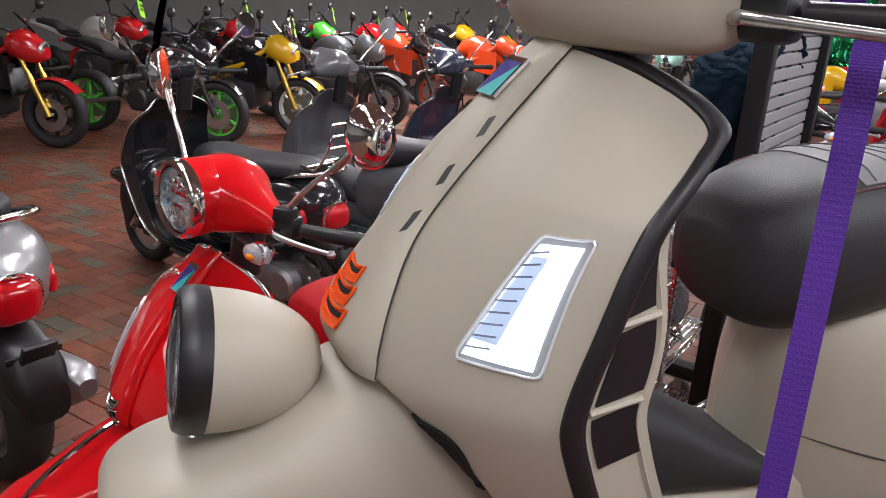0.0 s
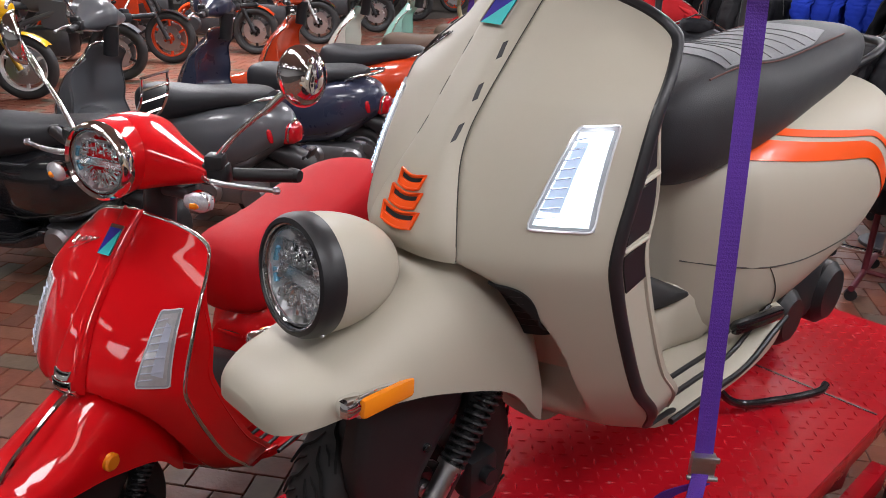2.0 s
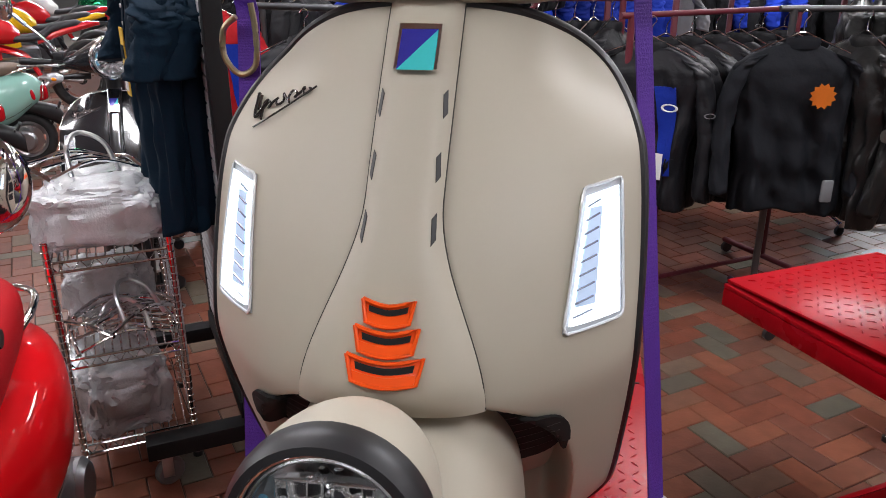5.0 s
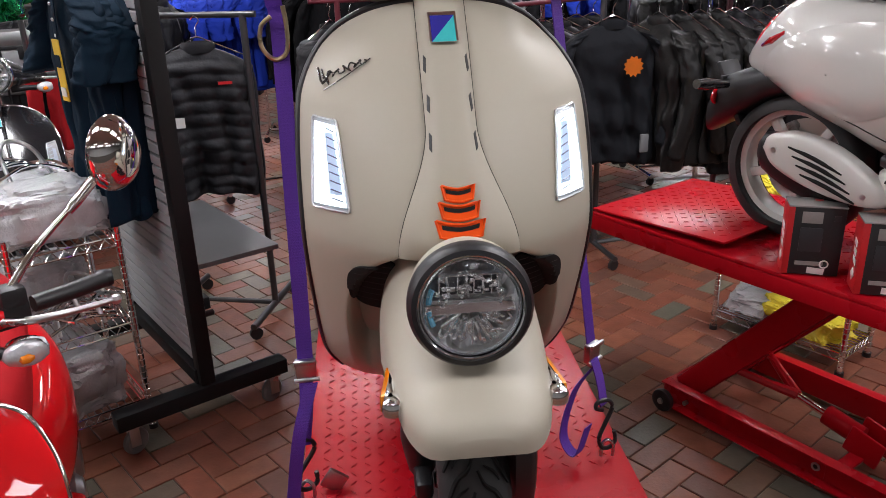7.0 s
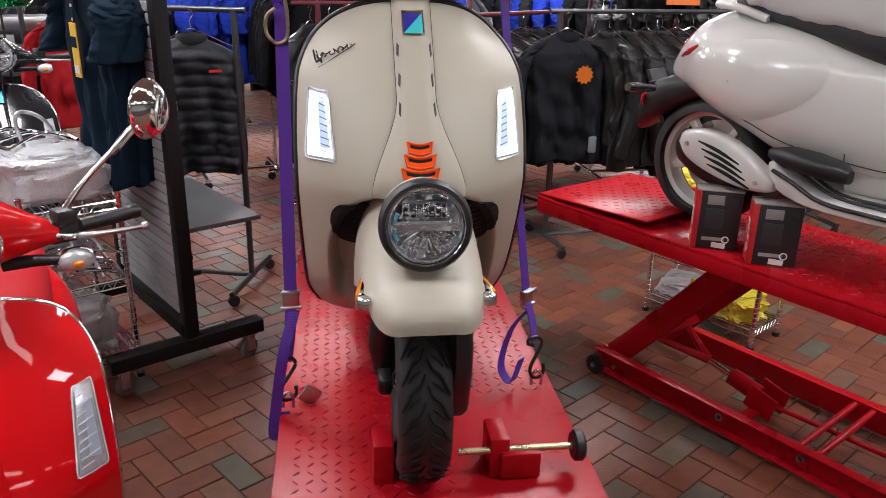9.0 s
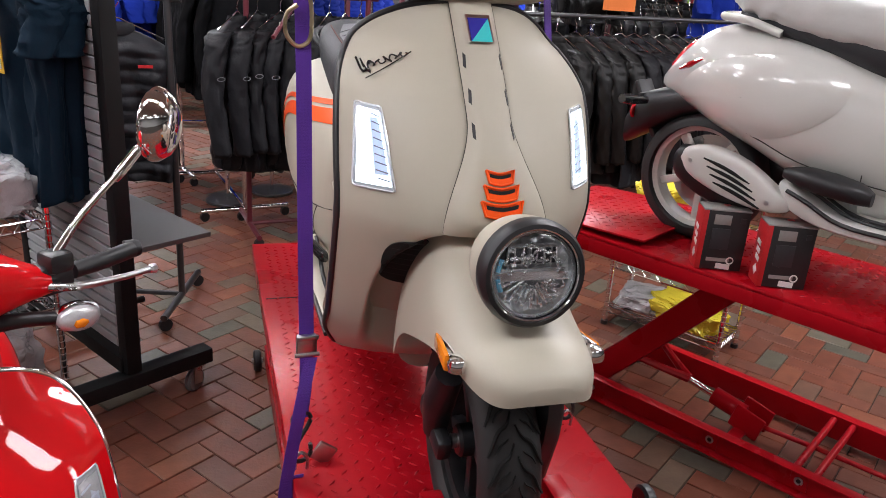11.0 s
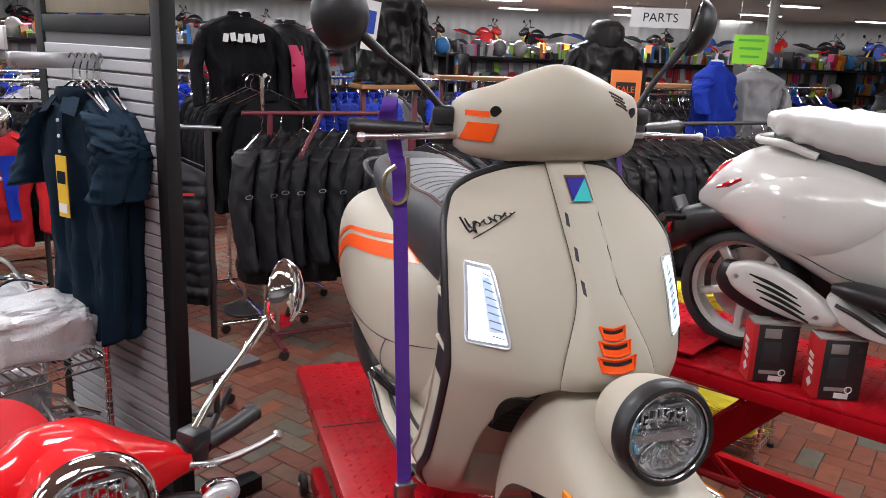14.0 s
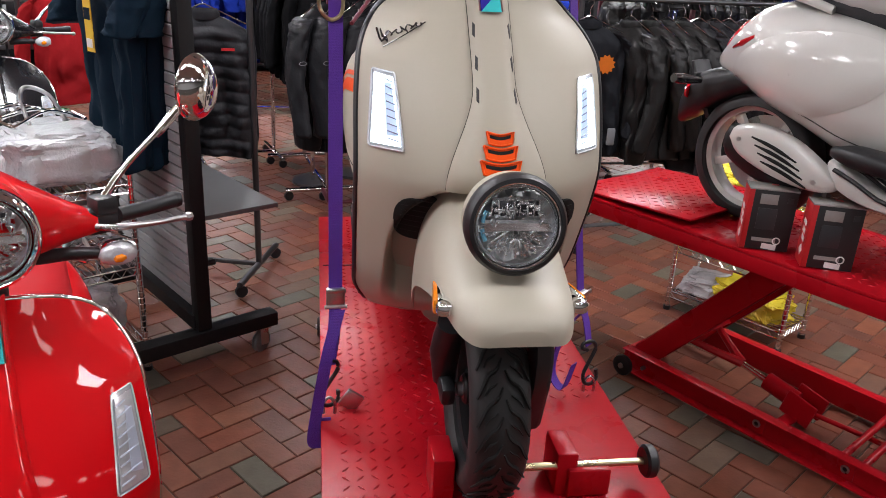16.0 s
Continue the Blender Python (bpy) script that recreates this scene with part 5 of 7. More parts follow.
def carton(px, py, yaw, label):
    T = thing("carton", label, "box", "protector boxes", m=pose(px, py, 0.768, 0, 0, yaw))
    w, d, h = 0.150, 0.082, 0.205
    part("body", box(w, d, h, 0.002, at=(0, 0, h / 2)), CARTONBLACK, T)
    part("lid", box(w + 0.004, d + 0.004, 0.005, 0.001, at=(0, 0, h + 0.002)), CARTONGREY, T, "grey clear lid")
    part("lid_mark", box(0.022, 0.014, 0.001, at=(0.01, 0.02, h + 0.0052)), CARTONRED, T)
    part("side_band", box(0.003, d + 0.002, h - 0.001, 0.001, at=(-w / 2 - 0.001, 0, h / 2)), CARTONRED, T, "red printed side")
    part("front_band", box(0.016, 0.002, h - 0.001, 0.0005, at=(-w / 2 + 0.007, -d / 2 - 0.0008, h / 2)), CARTONRED, T, "red printed edge")
    for k, z in enumerate((0.085, 0.110, 0.135)):
        part("print_bar", box(0.002, 0.034, 0.016, at=(-w / 2 - 0.003, -0.004 + 0.004 * k, z), rot=(10, 0, 0)), PAPER, T)
    part("print_mark", box(0.002, 0.026, 0.026, at=(-w / 2 - 0.003, -0.004, 0.045), rot=(45, 0, 0)), PAPER, T)
    part("picture_window", box(0.055, 0.002, 0.034, 0.0005, at=(-0.012, -d / 2 - 0.001, 0.175)), CARTONGREY, T, "pale picture")
    part("picture_sleeve", box(0.06, 0.002, 0.072, 0.0005, at=(-0.010, -d / 2 - 0.0008, 0.108)), CARTONDARK, T)
    part("corner_mark", box(0.018, 0.002, 0.018, at=(0.054, -d / 2 - 0.001, 0.175)), CARTONDARK, T)
    part("print_strip", box(0.075, 0.002, 0.012, at=(-0.006, -d / 2 - 0.001, 0.036)), CARTONGREY, T)
    part("label_strip", box(0.046, 0.002, 0.018, at=(0.014, -d / 2 - 0.002, 0.014), rot=(0, 4, 0)), PAPER, T, "white price strip")
    part("strip_ring", ring(0.011, 0.0022, 16, 6, pose(0.034, -d / 2 - 0.003, 0.036, 90, 0, 0)), PAPER, T)
    for k in range(8):
        part("print_bar", box(0.002, 0.012, 0.006, at=(w / 2 + 0.001, -0.024, 0.045 + 0.012 * k)), PAPER, T)


CARTONDARK = mat("dark_print", (0.035, 0.035, 0.04), 0.4, vary=0.2)
CARTONBLACK = mat("black_carton", (0.02, 0.02, 0.022), 0.45, vary=0.2)
CARTONGREY = mat("grey_clear_plastic", (0.30, 0.29, 0.28), 0.25, vary=0.2)
CARTONRED = mat("red_print", (0.55, 0.02, 0.025), 0.4, vary=0.08)
PAPER = mat("white_paper", (0.75, 0.75, 0.74), 0.6, vary=0.04)
carton(1.075, 0.975, -17, "black and red sports protector box on the lift edge")
carton(1.205, 0.815, -17, "black and red sports protector box on the lift edge")

# wire shelf with yellow bags behind the lift
def wire_shelf(label, m, w, d, heights, h, wires=14, mat_=CHROME):
    T = thing("wire_shelf", label, "shelf", m=m)
    for sx in (-1, 1):
        for sy in (-1, 1):
            prof = [(0.0, 0.0), (0.0125, 0.0)]
            for k in range(int(h / 0.025)):
                prof += [(0.0125, 0.025 * k + 0.001), (0.0125, 0.025 * k + 0.019), (0.0105, 0.025 * k + 0.021), (0.0105, 0.025 * k + 0.024)]
            p = part("post", lathe(prof + [(0.0125, h), (0.0, h + 0.004)], 12, pose(sx * w / 2, sy * d / 2, 0)), mat_, T, "ribbed chrome post")
            part("foot", cyl(0.018, 0.02, 12, pose(sx * w / 2, sy * d / 2, 0.01)), BLACK, p)
    wire = None
    for z in heights:
        rim = [(-w / 2, -d / 2, 0), (w / 2, -d / 2, 0), (w / 2, d / 2, 0), (-w / 2, d / 2, 0), (-w / 2, -d / 2, 0)]
        sh = part("shelf", tube([(x, y, z) for x, y, _ in rim], 0.0045, 6, 1), mat_, T, "wire mesh shelf")
        part("lower_rim", tube([(x, y, z - 0.032) for x, y, _ in rim], 0.004, 6, 1), mat_, sh)
        for s in (-1, 1):
            part("truss_wire", tube([(-w / 2 + w * k / 16, s * d / 2, z - 0.032 * (k % 2)) for k in range(17)], 0.0028, 5, 1), mat_, sh)
            part("truss_wire", tube([(s * w / 2, -d / 2 + d * k / 16, z - 0.032 * (k % 2)) for k in range(17)], 0.0028, 5, 1), mat_, sh)
        for k in range(1, wires):
            if wire is None:
                wire = part("wire", tube([(0, -d / 2, 0), (0, d / 2, 0)], 0.0028, 6, 1), mat_, sh)
                first = wire
            else:
                first = new("wire", wire.data)
                first.parent = sh
            first.location = (-w / 2 + w * k / wires, 0, z)
    return T


def lump(name, label, category, m, size, material, seed, rough=0.16, group="", tape=False):
    """A crumpled wrapped bundle."""
    bm = bmesh.new()
    bmesh.ops.create_icosphere(bm, subdivisions=5, radius=1.0)
    for v in bm.verts:
        c = v.co.copy()
        c = Vector([math.copysign(abs(q) ** 0.58, q) for q in c])
        n = noise.noise(v.co * 2.2 + Vector((seed * 7.1, 0, 0))) + 0.45 * abs(noise.noise(v.co * 6.5 + Vector((0, seed * 3.3, 0)))) + 0.28 * abs(noise.noise(v.co * 15.0 + Vector((seed, 0, 0)))) + 0.12 * noise.noise(v.co * 34.0)
        c *= 1 + rough * n
        v.co = Vector((c.x * size[0] / 2, c.y * size[1] / 2, max(c.z, -0.88) * size[2] / 2 + size[2] * 0.44))
    if not tape:
        ob = part(name, bm, material, None)
        ob.matrix_world = m
        return tagged(ob, label, category, group)
    T = thing(name, label, category, group, m=m)
    bm.normal_update()
    bands = bm.copy()
    part("wrapping", bm, material, T)
    for lo, hi in ((-0.52, -0.36), (0.22, 0.36)):
        b2 = bands.copy()
        half = size[0] / 2
        bmesh.ops.delete(b2, geom=[f for f in b2.faces if not lo * half < f.calc_center_median().x < hi * half], context="FACES")
        for v in b2.verts:
            v.co += v.normal * 0.003
        part("tape", b2, TAPE, T, "clear packing tape band")
    bands.free()
    return T


TAPE = mat("packing_tape", (0.42, 0.42, 0.42), 0.12, vary=0.15, scale=30, spec=0.8)
WRAP = mat("bubble_wrap", (0.46, 0.47, 0.485), 0.2, vary=0.3, scale=26, bump=1.0, bscale=110, spec=0.9)
YELLOWBAG = mat("yellow_plastic_bag", (0.75, 0.62, 0.05), 0.25, vary=0.2, scale=14, bump=0.6, bscale=40)
WS = pose(1.538, 1.927, 0, 0, 0, 37.7)
wire_shelf("chrome wire shelf behind the lift", WS, 0.25, 0.58, (0.10, 0.34, 0.62), 0.70, 10)
lump("plastic_bag", "yellow bag in clear plastic on the wire shelf", "bag", WS @ pose(0.0, -0.08, 0.105, 0, 0, 80), (0.34, 0.22, 0.12), YELLOWBAG, 3, 0.3)
lump("plastic_bag", "clear plastic bag on the lowest wire shelf", "bag", WS @ pose(0.01, 0.16, 0.105, 0, 0, 10), (0.22, 0.22, 0.09), WRAP, 4, 0.3)
lump("plastic_bag", "yellow bag on the upper wire shelf", "bag", WS @ pose(0.0, 0.14, 0.625, 0, 0, 60), (0.26, 0.2, 0.13), YELLOWBAG, 8, 0.3)

# ---- slatted display stand ----
G0, gd, fd = Vector((-0.905, 1.452, 0)), Vector((-0.592, 0.806, 0)), Vector((0.806, 0.592, 0))
GM = Matrix(((fd.x, gd.x, 0, G0.x), (fd.y, gd.y, 0, G0.y), (0, 0, 1, 0), (0, 0, 0, 1)))
BLACKSTEEL = mat("black_powder_coat", (0.012, 0.012, 0.013), 0.55, vary=0.2, bump=0.1, bscale=200, spec=0.2)
SLAT = mat("grey_slatwall", (0.36, 0.37, 0.385), 0.5, vary=0.06, scale=3)
CASTGREY = mat("grey_castor_tread", (0.16, 0.165, 0.17), 0.5, vary=0.15)
stand = thing("slatwall_stand", "black framed grey slatwall stand on castors", "display stand", m=GM)
GL, GH = 0.78, 1.885
for y in (0.0, GL):
    part("post", box(0.056, 0.056, GH + 0.10, 0.004, at=(0.012, y, 0.19 + (GH + 0.10) / 2)), BLACKSTEEL, stand)
    ft = part("foot_beam", box(0.66, 0.07, 0.06, 0.004, at=(0, y, 0.155)), BLACKSTEEL, stand)
    for s in (-1, 1):
        cw = part("castor", cyl(0.05, 0.028, 24, pose(s * 0.27, y + 0.01, 0.05, 90, 0, 20), 0.008), CASTGREY, ft)
        part("castor_fork", join(box(0.05, 0.045, 0.012, 0.003, at=(s * 0.28, y, 0.119)), box(0.035, 0.004, 0.08, 0.001, at=(s * 0.275, y - 0.013, 0.08)), box(0.035, 0.004, 0.08, 0.001, at=(s * 0.275, y + 0.03, 0.08))), STEEL, cw)
part("top_beam", box(0.056, GL - 0.06, 0.06, 0.004, at=(0.012, GL / 2, GH - 0.03)), BLACKSTEEL, stand)
part("header_panel", box(0.02, GL - 0.06, 0.26, 0.003, at=(0.012, GL / 2, GH + 0.135)), mat("khaki_header", (0.20, 0.17, 0.12), 0.5, vary=0.3, scale=12), stand, "khaki printed header panel")
part("bottom_beam", box(0.05, GL, 0.06, 0.004, at=(0, GL / 2, 0.22)), BLACKSTEEL, stand)
part("backing", box(0.012, GL - 0.06, GH - 0.35, at=(0, GL / 2, 1.08)), mat("slat_groove_dark", (0.10, 0.10, 0.105), 0.6), stand)
slat_mesh = None
for k in range(35):
    if slat_mesh is None:
        sl = part("slat", box(0.030, GL - 0.07, 0.0355, 0.0025, seg=1), SLAT, stand)
        slat_mesh = sl.data
    else:
        sl = new("slat", slat_mesh)
        sl.parent = stand
    sl.location = (0, GL / 2, 0.30 + 0.0432 * k)
part("side_shelf", box(0.34, 0.76, 0.02, 0.003, at=(0.20, GL / 2, 0.64)), mat("dark_grey_board", (0.12, 0.12, 0.125), 0.4, vary=0.1), stand, "dark grey shelf board")
part("post_knob", cyl(0.012, 0.05, 12, pose(0.055, 0.0, 0.46, 0, 90, 0), 0.003), BLACK, stand)
part("face_out_bar", box(0.30, 0.035, 0.05, 0.003, at=(-0.15, 0.37, 1.735)), STEEL, stand, "steel hanging arm")
part("sign_rail", box(0.012, 0.62, 0.075, 0.003, at=(-0.26, 0.78, 1.80)), mat("pale_sign_strip", (0.6, 0.6, 0.6), 0.3), stand, "pale sign strip")

# wire cart with wrapped bundles beside the stand
cartm = GM @ pose(-0.345, 0.385, 0)
wire_shelf("chrome wire cart holding wrapped parcels", cartm, 0.35, 0.50, (0.13, 0.45, 0.78), 0.85, 13)
PARCELS = ((-0.01, -0.08, 0.786, 0.40, 0.26, 0.20, -4, 11), (0.0, 0.15, 0.786, 0.34, 0.24, 0.17, 10, 12), (-0.04, -0.05, 0.136, 0.30, 0.42, 0.26, 8, 13), (-0.03, 0.12, 0.456, 0.28, 0.22, 0.20, 5, 14))
for x, y, z, sx, sy, sz, yaw, seed in PARCELS:
    lump("wrapped_parcel", "parcel in crumpled clear bubble wrap on the cart", "parcel", cartm @ pose(x, y, z, 0, 0, yaw), (sx, sy, sz), WRAP, seed, 0.2, "wrapped parcels", True)


def carrier(m):
    T = thing("luggage_carrier", "loose chrome luggage carrier lying on the wire cart", "carrier", "loose carriers", m=m)
    for k in range(5):
        part("carrier_bar", tube([(-0.15, -0.10 + 0.05 * k, 0.01 + 0.03 * (k % 2)), (0.0, -0.10 + 0.05 * k, 0.055), (0.15, -0.10 + 0.05 * k, 0.012)], 0.006, 8, 4), CHROME, T)
    for s in (-1, 1):
        part("cross_bar", tube([(s * 0.15, -0.12, 0.012), (s * 0.16, 0, 0.03), (s * 0.15, 0.12, 0.012)], 0.007, 8, 4), CHROME, T)
    part("mount", tube([(-0.08, -0.10, 0.01), (-0.06, -0.04, 0.10), (0.0, 0.0, 0.13), (0.06, -0.04, 0.10), (0.08, -0.10, 0.01)], 0.008, 8, 4), STEEL, T)
    return T


carrier(cartm @ pose(0.0, -0.12, 0.452, 0, 0, 6))
carrier(cartm @ pose(0.01, -0.13, 0.515, 0, 4, 40))
carrier(cartm @ pose(-0.05, 0.10, 0.965, 0, 3, 25))


# ---- other scooters ----
def scooter(label, m, paint, seat_mat, trim=CHROME, tall=0.0, rack=False, windshield=False, slot=CHROME, group="", tread=False, steer=0.0, rim=None, near=True, pointed=False):
    T = thing("scooter", label, "scooter", group, m=m)
    sh_ = leg_shield(T, paint, trim, vents=False, bead=0.0065)
    S_ = front_end(T, paint, rim or ALLOY, steer, False, tread=tread, markers=False)
    if near:
        drl(T, -1, False, (0.715, 0.895))
        drl(T, 1, False, (0.715, 0.895))
        sp, on = tie(T, paint, slot, big=False, drop=0.055)
        badge(sp, 0.0, 1.035, 0.04, 0.056, fn=on, off=0.008)
        script_bar(sh_, -0.20, 0.985, -0.075, 1.02, CHROME)
        part("fender_marker", cyl(0.024, 0.02, 18, S_ @ pose(0.143, 0.05, 0.545, 0, 90, 0), 0.005), AMBER, T, "round amber marker")
        part("fender_crest", tube([S_ @ Vector(p) for p in ((0, -0.19, 0.535), (0, -0.10, 0.61), (0, 0.02, 0.67), (0, 0.08, 0.69))], 0.008, 8), CHROME, T, "chrome mudguard crest")
        for s in (-1, 1):
            sg = part("front_signal", lathe([(0, -0.045), (0.016, -0.036), (0.026, -0.012), (0.027, 0.012), (0.018, 0.032), (0.0, 0.038)], 22, pose(s * 0.255, 0.357, 1.165, 0, 90, s * 18) @ Matrix.Diagonal((1, 0.75, s, 1))), LENSCLEAR, T, "clear front signal")
            part("signal_bulb", lathe([(0, -0.016), (0.008, -0.012), (0.010, 0), (0.005, 0.010), (0, 0.012)], 14, pose(s * 0.255, 0.340, 1.160, 0, 90, s * 18)), AMBER, sg, "orange bulb")
            part("signal_back", lathe([(0.027, -0.016), (0.0275, 0.002), (0.02, 0.018), (0.012, 0.03)], 18, pose(s * 0.252, 0.366, 1.166, -90, 0, 0) @ Matrix.Diagonal((1.4, 1.0, 1, 1))), CHROME, sg)
            part("signal_stalk", tube([(s * 0.10, 0.40, 1.16), (s * 0.17, 0.385, 1.165), (s * 0.225, 0.365, 1.165)], [0.016, 0.014, 0.012], 12, 3), BLACK, sg)
        part("glovebox_seam", tube([(0.11 * math.cos(q) * (1 - 0.12 * math.sin(q)), 0.697 + 0.05 * abs(math.cos(q)) ** 2.4, 0.50 + 0.07 * math.sin(q)) for q in span(0, 2 * math.pi, 25)], 0.002, 5, 2), SEAM, T)
        part("glovebox_latch", box(0.10, 0.006, 0.012, 0.002, at=(0, 0.692, 0.565)), paint, T)
    handlebar(T, paint, S_, BLACK, ((0.458, 0.266, 0.05, 0.06), (0.458, 0.266, 0.05, 0.06)), cowl=False, lamp=True)
    footboard(T, paint)
    rear_body(T, paint, pointed=pointed)
    build_seat(T, seat_mat, tall=tall, dy=-0.10 if pointed else 0.0, dz=-0.035 if pointed else 0.0)
    power_unit(T, silver=not pointed, rim=rim or ALLOY, pipe=0.6 if pointed else 1.0, rim_r=0.185 if pointed else 0.158)
    tail(T, pointed)
    if pointed:
        part("grab_rail", tube([(0.15, 1.25, 0.765), (0.155, 1.36, 0.795), (0.13, 1.45, 0.80), (0.0, 1.485, 0.80), (-0.13, 1.45, 0.80), (-0.155, 1.36, 0.795), (-0.15, 1.25, 0.765)], 0.014, 10, 5), paint, T)
    else:
        grab_rail(T, CHROME)
    if rack:
        luggage_rack(T)
    if windshield:
        ws = part("windshield", sheet(lambda u, v: Vector((0.24 * u * (1 - 0.25 * v * v), 0.36 + 0.10 * u * u + 0.10 * v, 1.12 + 0.55 * v)), span(-1, 1, 15), span(0, 1, 9), 0.004), CLEARPLASTIC, T, "clear windshield")
        ws.visible_shadow = False
    return T


SLIM = [(z, yc, yc + (ye - yc) * 0.66, w) for z, yc, ye, w in SHIELD]
SHIELD = SLIM
CLEARPLASTIC = glassy("clear_acrylic", (0.97, 0.98, 0.98), 0.02, 1.12)
SC = Matrix.Diagonal((0.925, 0.925, 0.925, 1))
red = scooter("gloss red scooter with chrome trim and red seat", pose(-0.80, -0.34, 0, 0, 0, 24) @ SC, RED, REDSEAT, steer=4.6, tread=False, tall=0.09)

GREYP = mat("matte_grey_paint", (0.10, 0.105, 0.115), 0.32, vary=0.05, coat=0.4)
NAVYP = mat("navy_paint", (0.03, 0.036, 0.07), 0.28, vary=0.05, coat=0.7)
ORANGEP = mat("orange_red_paint", (0.62, 0.055, 0.012), 0.25, vary=0.04, coat=0.9)
CREAMP = mat("cream_paint", (0.62, 0.63, 0.56), 0.25, vary=0.03, coat=0.9)
MINTP = mat("mint_paint", (0.30, 0.56, 0.48), 0.25, vary=0.03, coat=0.9)
SILVERP = mat("silver_paint", (0.42, 0.43, 0.44), 0.28, 0.5, vary=0.05, coat=0.9)
BROWNSEAT = mat("brown_vinyl", (0.13, 0.085, 0.06), 0.55, vary=0.15, bump=0.3, bscale=400)
BLACKP = mat("black_gloss_body", (0.012, 0.013, 0.016), 0.18, vary=0.1, coat=0.9)

ROW = [((-1.70, -0.73), -53, SILVERP, LEATHER, "silver scooter with black seat", False, False),
       ((-2.58, 0.62), -53, BLACKP, LEATHER, "black scooter with chrome rear rack and windshield", True, True),
       ((-2.88, 1.52), -53, GREYP, LEATHER, "dark grey scooter with black seat", False, False),
       ((-3.2, 2.38), -52, NAVYP, LEATHER, "dark blue scooter with black seat", False, False),
       ((-3.7, 3.25), -50, ORANGEP, LEATHER, "orange-red scooter with black seat", False, False),
       ((-4.0, 4.05), -50, CREAMP, BROWNSEAT, "cream scooter with brown seat", False, False),
       ((-4.28, 4.85), -50, MINTP, BROWNSEAT, "mint green scooter with brown seat", False, False)]
bike = None


def recolour(root, swaps):
    """Other paints on a copy, kept on its objects."""
    for o in root.children_recursive:
        if o.type == "MESH":
            for slot in o.material_slots:
                for a, b in swaps:
                    if slot.material == a:
                        slot.link = "OBJECT"
                        slot.material = b
                        break


for (tx, ty), th, paint, seat_, lab, rack, ws in ROW:
    a = radians(th)
    ox, oy = tx + math.sin(a) * 1.56, ty - math.cos(a) * 1.56
    mm = pose(ox, oy, 0, 0, 0, th) @ SC
    if rack or bike is None:
        made = scooter(lab, mm, paint, seat_, rack=rack, windshield=ws, group="row of parked scooters", near=False, rim=ALLOY)
        if bike is None:
            bike, bp, bs = made, paint, seat_
    else:
        made = copy_thing(bike, pose(ox, oy, 0, 0, 0, th))
        recolour(made, [(bp, paint), (bs, seat_)])
        tagged(made, lab)

bike.scale = (1.08, 1.08, 1.08)
def crumple(bm, amount):
    """Wrinkles for loose wrapping."""
    bm.normal_update()
    for v in bm.verts:
        n = noise.noise(Vector((v.co.x * 9, v.co.y * 30 + v.co.z * 14, v.co.z * 12))) + 0.6 * noise.noise(v.co * 42)
        v.co += v.normal * amount * n
    return bm


# the white scooter on the second lift
WT = pose(1.986, 0.043, 0.768, 0, 0, TH2)
white = scooter("gloss white scooter with wrapped seat standing on the lift", WT, WHITE, LEATHER, near=False, rim=WHITE, pointed=True)
WRAPW = mat("white_foam_wrap", (0.52, 0.515, 0.50), 0.45, vary=0.06, scale=14, bump=0.9, bscale=26)
pad = part("seat_wrap", crumple(y_loft([(0.58, 0.10, 0.74, 0.83), (0.66, 0.165, 0.70, 0.885), (0.95, 0.185, 0.725, 0.90), (1.25, 0.18, 0.775, 0.915), (1.38, 0.15, 0.81, 0.912), (1.45, 0.09, 0.835, 0.895)], 3.4, 64, 12), 0.008), WRAPW, white, "white foam wrap over the seat")
outline = spline([(1.52, 0.335, 0), (1.50, 0.375, 0), (1.42, 0.392, 0), (1.30, 0.365, 0), (1.19, 0.305, 0), (1.135, 0.262, 0), (1.15, 0.232, 0), (1.24, 0.222, 0), (1.37, 0.243, 0), (1.48, 0.285, 0), (1.52, 0.335, 0)], 4)[:-1]
mid = sum((Vector(p) for p in outline), Vector()) / len(outline)
guard = part("muffler_guard", loft([[(x0, mid.x + (p.x - mid.x) * g, mid.y + (p.y - mid.y) * g) for p in outline] for x0, g in ((-0.19, 0.98), (-0.225, 1.0), (-0.236, 0.985), (-0.243, 0.94), (-0.247, 0.85), (-0.249, 0.6))]), WHITE, white, "white slotted exhaust guard")
for k in range(4):
    part("guard_slot", tube([(-0.2475, 1.43 - 0.015 * k, 0.352 - 0.024 * k), (-0.2485, 1.35 - 0.015 * k, 0.333 - 0.024 * k), (-0.2475, 1.265 - 0.015 * k, 0.303 - 0.024 * k)], [0.003, 0.0065, 0.0065, 0.003], 8, 3), GROOVE, guard)
for y, z in ((1.475, 0.335), (1.20, 0.255)):
    part("guard_screw", cyl(0.008, 0.006, 12, pose(-0.247, y, z, 0, 90, 0)), STEEL, guard)
part("rear_indicator", tube([(-0.10, 1.70, 0.48), (-0.17, 1.73, 0.485), (-0.215, 1.735, 0.49)], [0.012, 0.02, 0.016], 12), GLOSSBLACK, white, "dark grey rear indicator")
part("red_reflector", cyl(0.026, 0.012, 20, pose(-0.07, 1.76, 0.43, 90, 0, 0), 0.003), REDLENS, white, "round red reflector")
guard.location = (0, -0.05, 0.004)
part("floor_peg", y_loft([(0.86, 0.02, 0.30, 0.34), (0.90, 0.05, 0.30, 0.36), (1.05, 0.05, 0.31, 0.375), (1.12, 0.02, 0.33, 0.36)], 3, 16, 2), BLACK, white).location = (-0.23, 0, 0.02)


